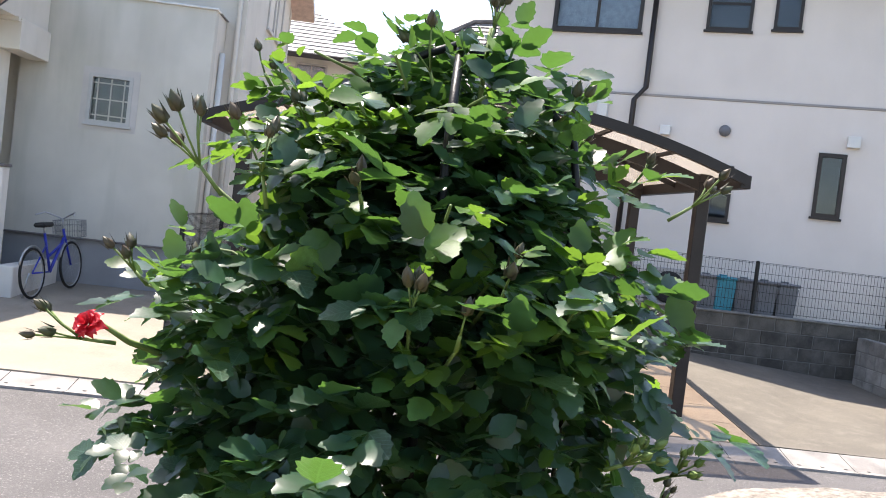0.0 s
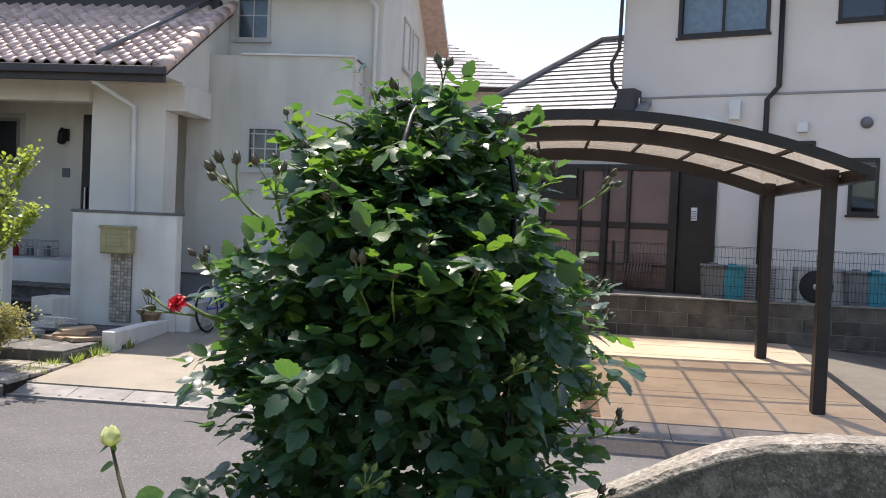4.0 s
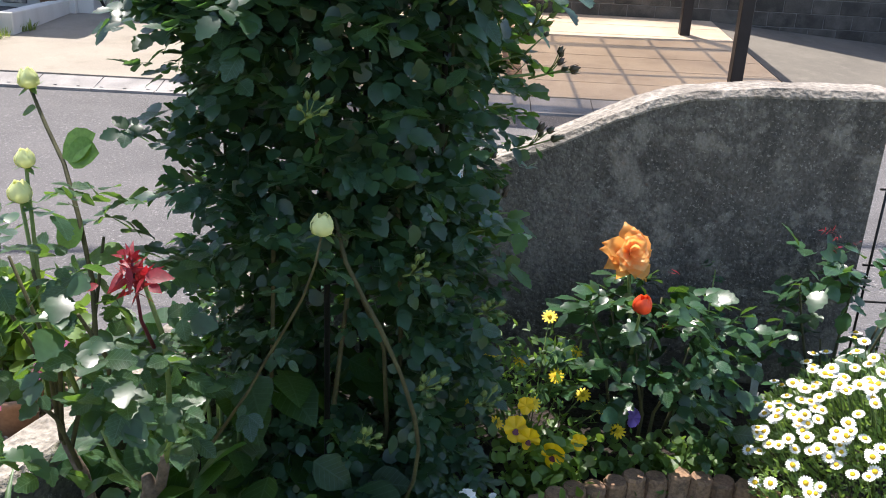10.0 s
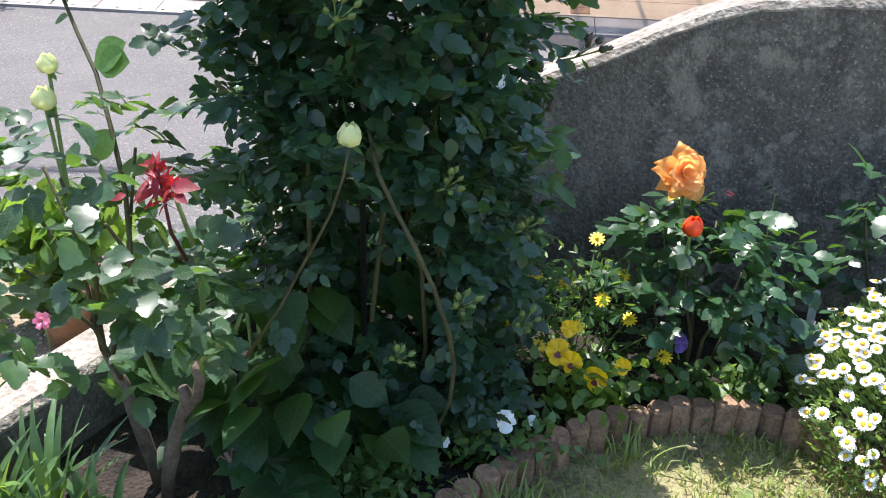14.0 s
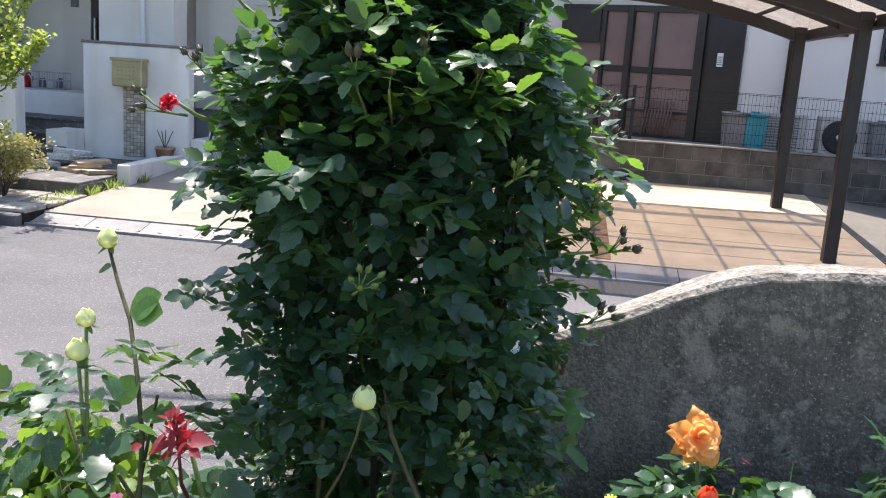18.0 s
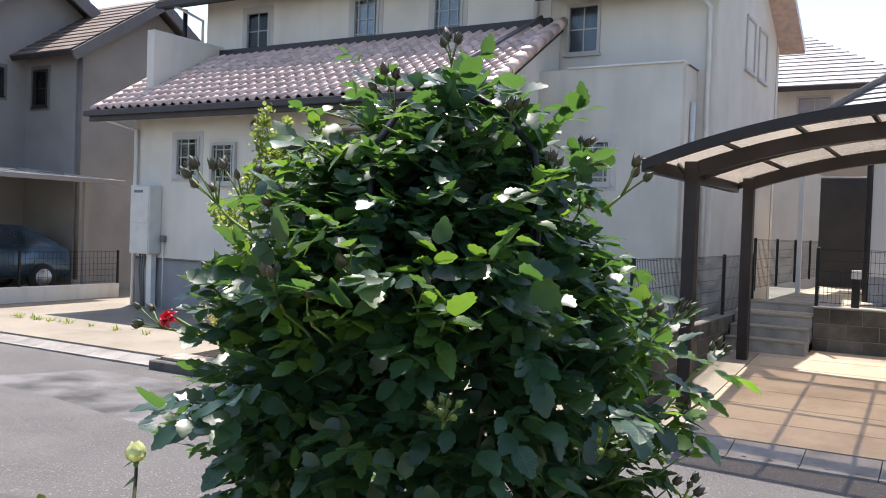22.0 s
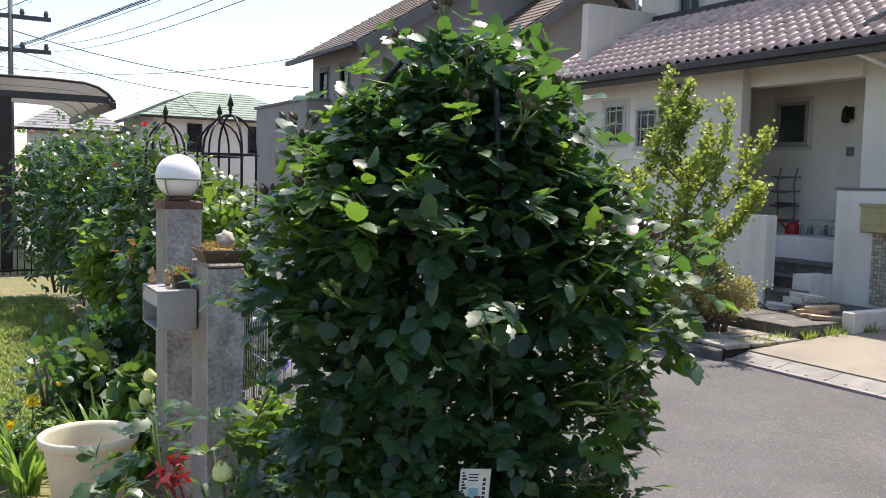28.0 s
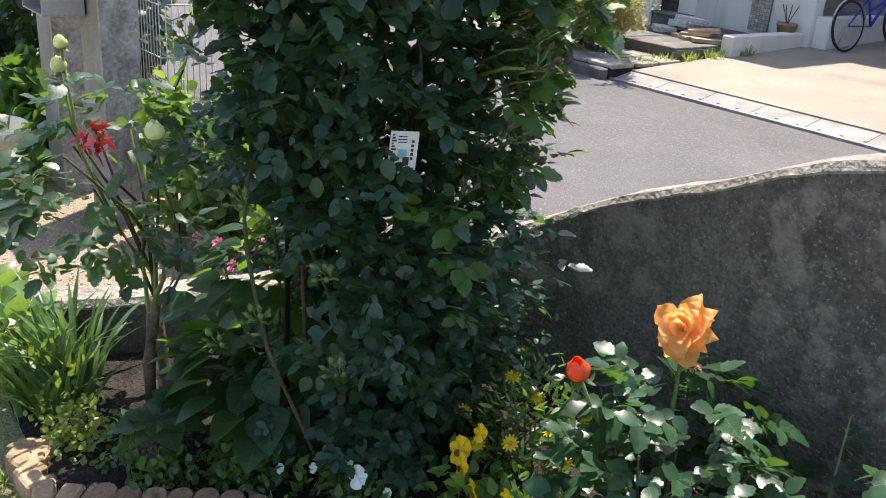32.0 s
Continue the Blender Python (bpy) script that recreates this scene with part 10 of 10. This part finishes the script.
def arching_shrub(label, cx, cy, reach, top, stems, material, toward=None):
    """A low shrub of thin stems that arch out and down, with small leaves along them."""
    th = thing("shrub", label, "shrub")
    tb, ps, ds = Tubes(), [], []
    for k in range(stems):
        a = random.uniform(0, 2 * math.pi)
        r = reach * random.uniform(0.35, 1.0)
        hh = top * random.uniform(0.55, 1.0) * (1.15 - 0.35 * r / reach)
        b0 = Vector((cx + 0.12 * math.cos(a), cy + 0.10 * math.sin(a), -0.33))
        e = Vector((cx + r * math.cos(a), cy + 0.6 * r * math.sin(a), -0.33 + hh * random.uniform(0.55, 1.0)))
        mid = b0.lerp(e, 0.55) + Vector((0, 0, 0.35 * hh))
        pts = [b0, b0.lerp(mid, 0.55) + Vector((0, 0, 0.08 * hh)), mid, e]
        tb.add(pts, [0.005, 0.004, 0.003, 0.002], 4)
        for j in range(64):
            t = random.uniform(0.35, 1.03) * 3
            s = min(int(t), 2)
            q = pts[s].lerp(pts[s + 1], t - s)
            ps.append(q + Vector((random.gauss(0, 0.045), random.gauss(0, 0.04), random.gauss(0, 0.04))))
            ds.append((pts[s + 1] - pts[s]).normalized() + Vector((random.gauss(0, 0.8), random.gauss(0, 0.8), random.gauss(0, 0.6))))
    tb.make("stem", M["bark"], th, kind="stuff")
    n = len(ps)
    leaf_cloud("foliage", np.array(ps), np.array(ds), rng.normal(0, 0.6, (n, 3)) + np.array([0, 0, 0.7]), rng.uniform(0.024, 0.042, n), OVAL, material, th)


arching_shrub("pale variegated low shrub arching over the terrace edge", -5.45, 8.72, 0.80, 0.98, 80, M["pale_leaf"])
arching_shrub("pale variegated low shrub arching over the terrace edge", -6.60, 8.68, 0.88, 1.05, 85, M["pale_leaf"])
arching_shrub("green shrub under the young tree", -6.0, 8.95, 0.75, 1.35, 80, M["shoot_leaf"])
arching_shrub("pale variegated low shrub beside the kerb", -5.95, 8.45, 0.60, 0.62, 55, M["pale_leaf"])
for k in range(26):
    t = k / 25
    x, y = -4.85 + 0.25 * t + random.uniform(-0.18, 0.12), 8.75 + 1.7 * t + random.uniform(-0.1, 0.1)
    strap_clump("tuft of weeds along the terrace edge", x, y, 16, random.uniform(0.10, 0.2), M["grass"], 0.006, -0.34 + 0.1 * t, "weed")
for k in range(22):
    t = k / 21
    x, y = -12.9 + 5.0 * t + random.uniform(-0.2, 0.2), 9.6 + random.choice([0.0, 0.0, 1.1]) + random.uniform(-0.08, 0.08)
    strap_clump("tuft of weeds in a driveway joint", x, y, 12, random.uniform(0.08, 0.2), M["grass"], 0.008, -0.30, "weed")
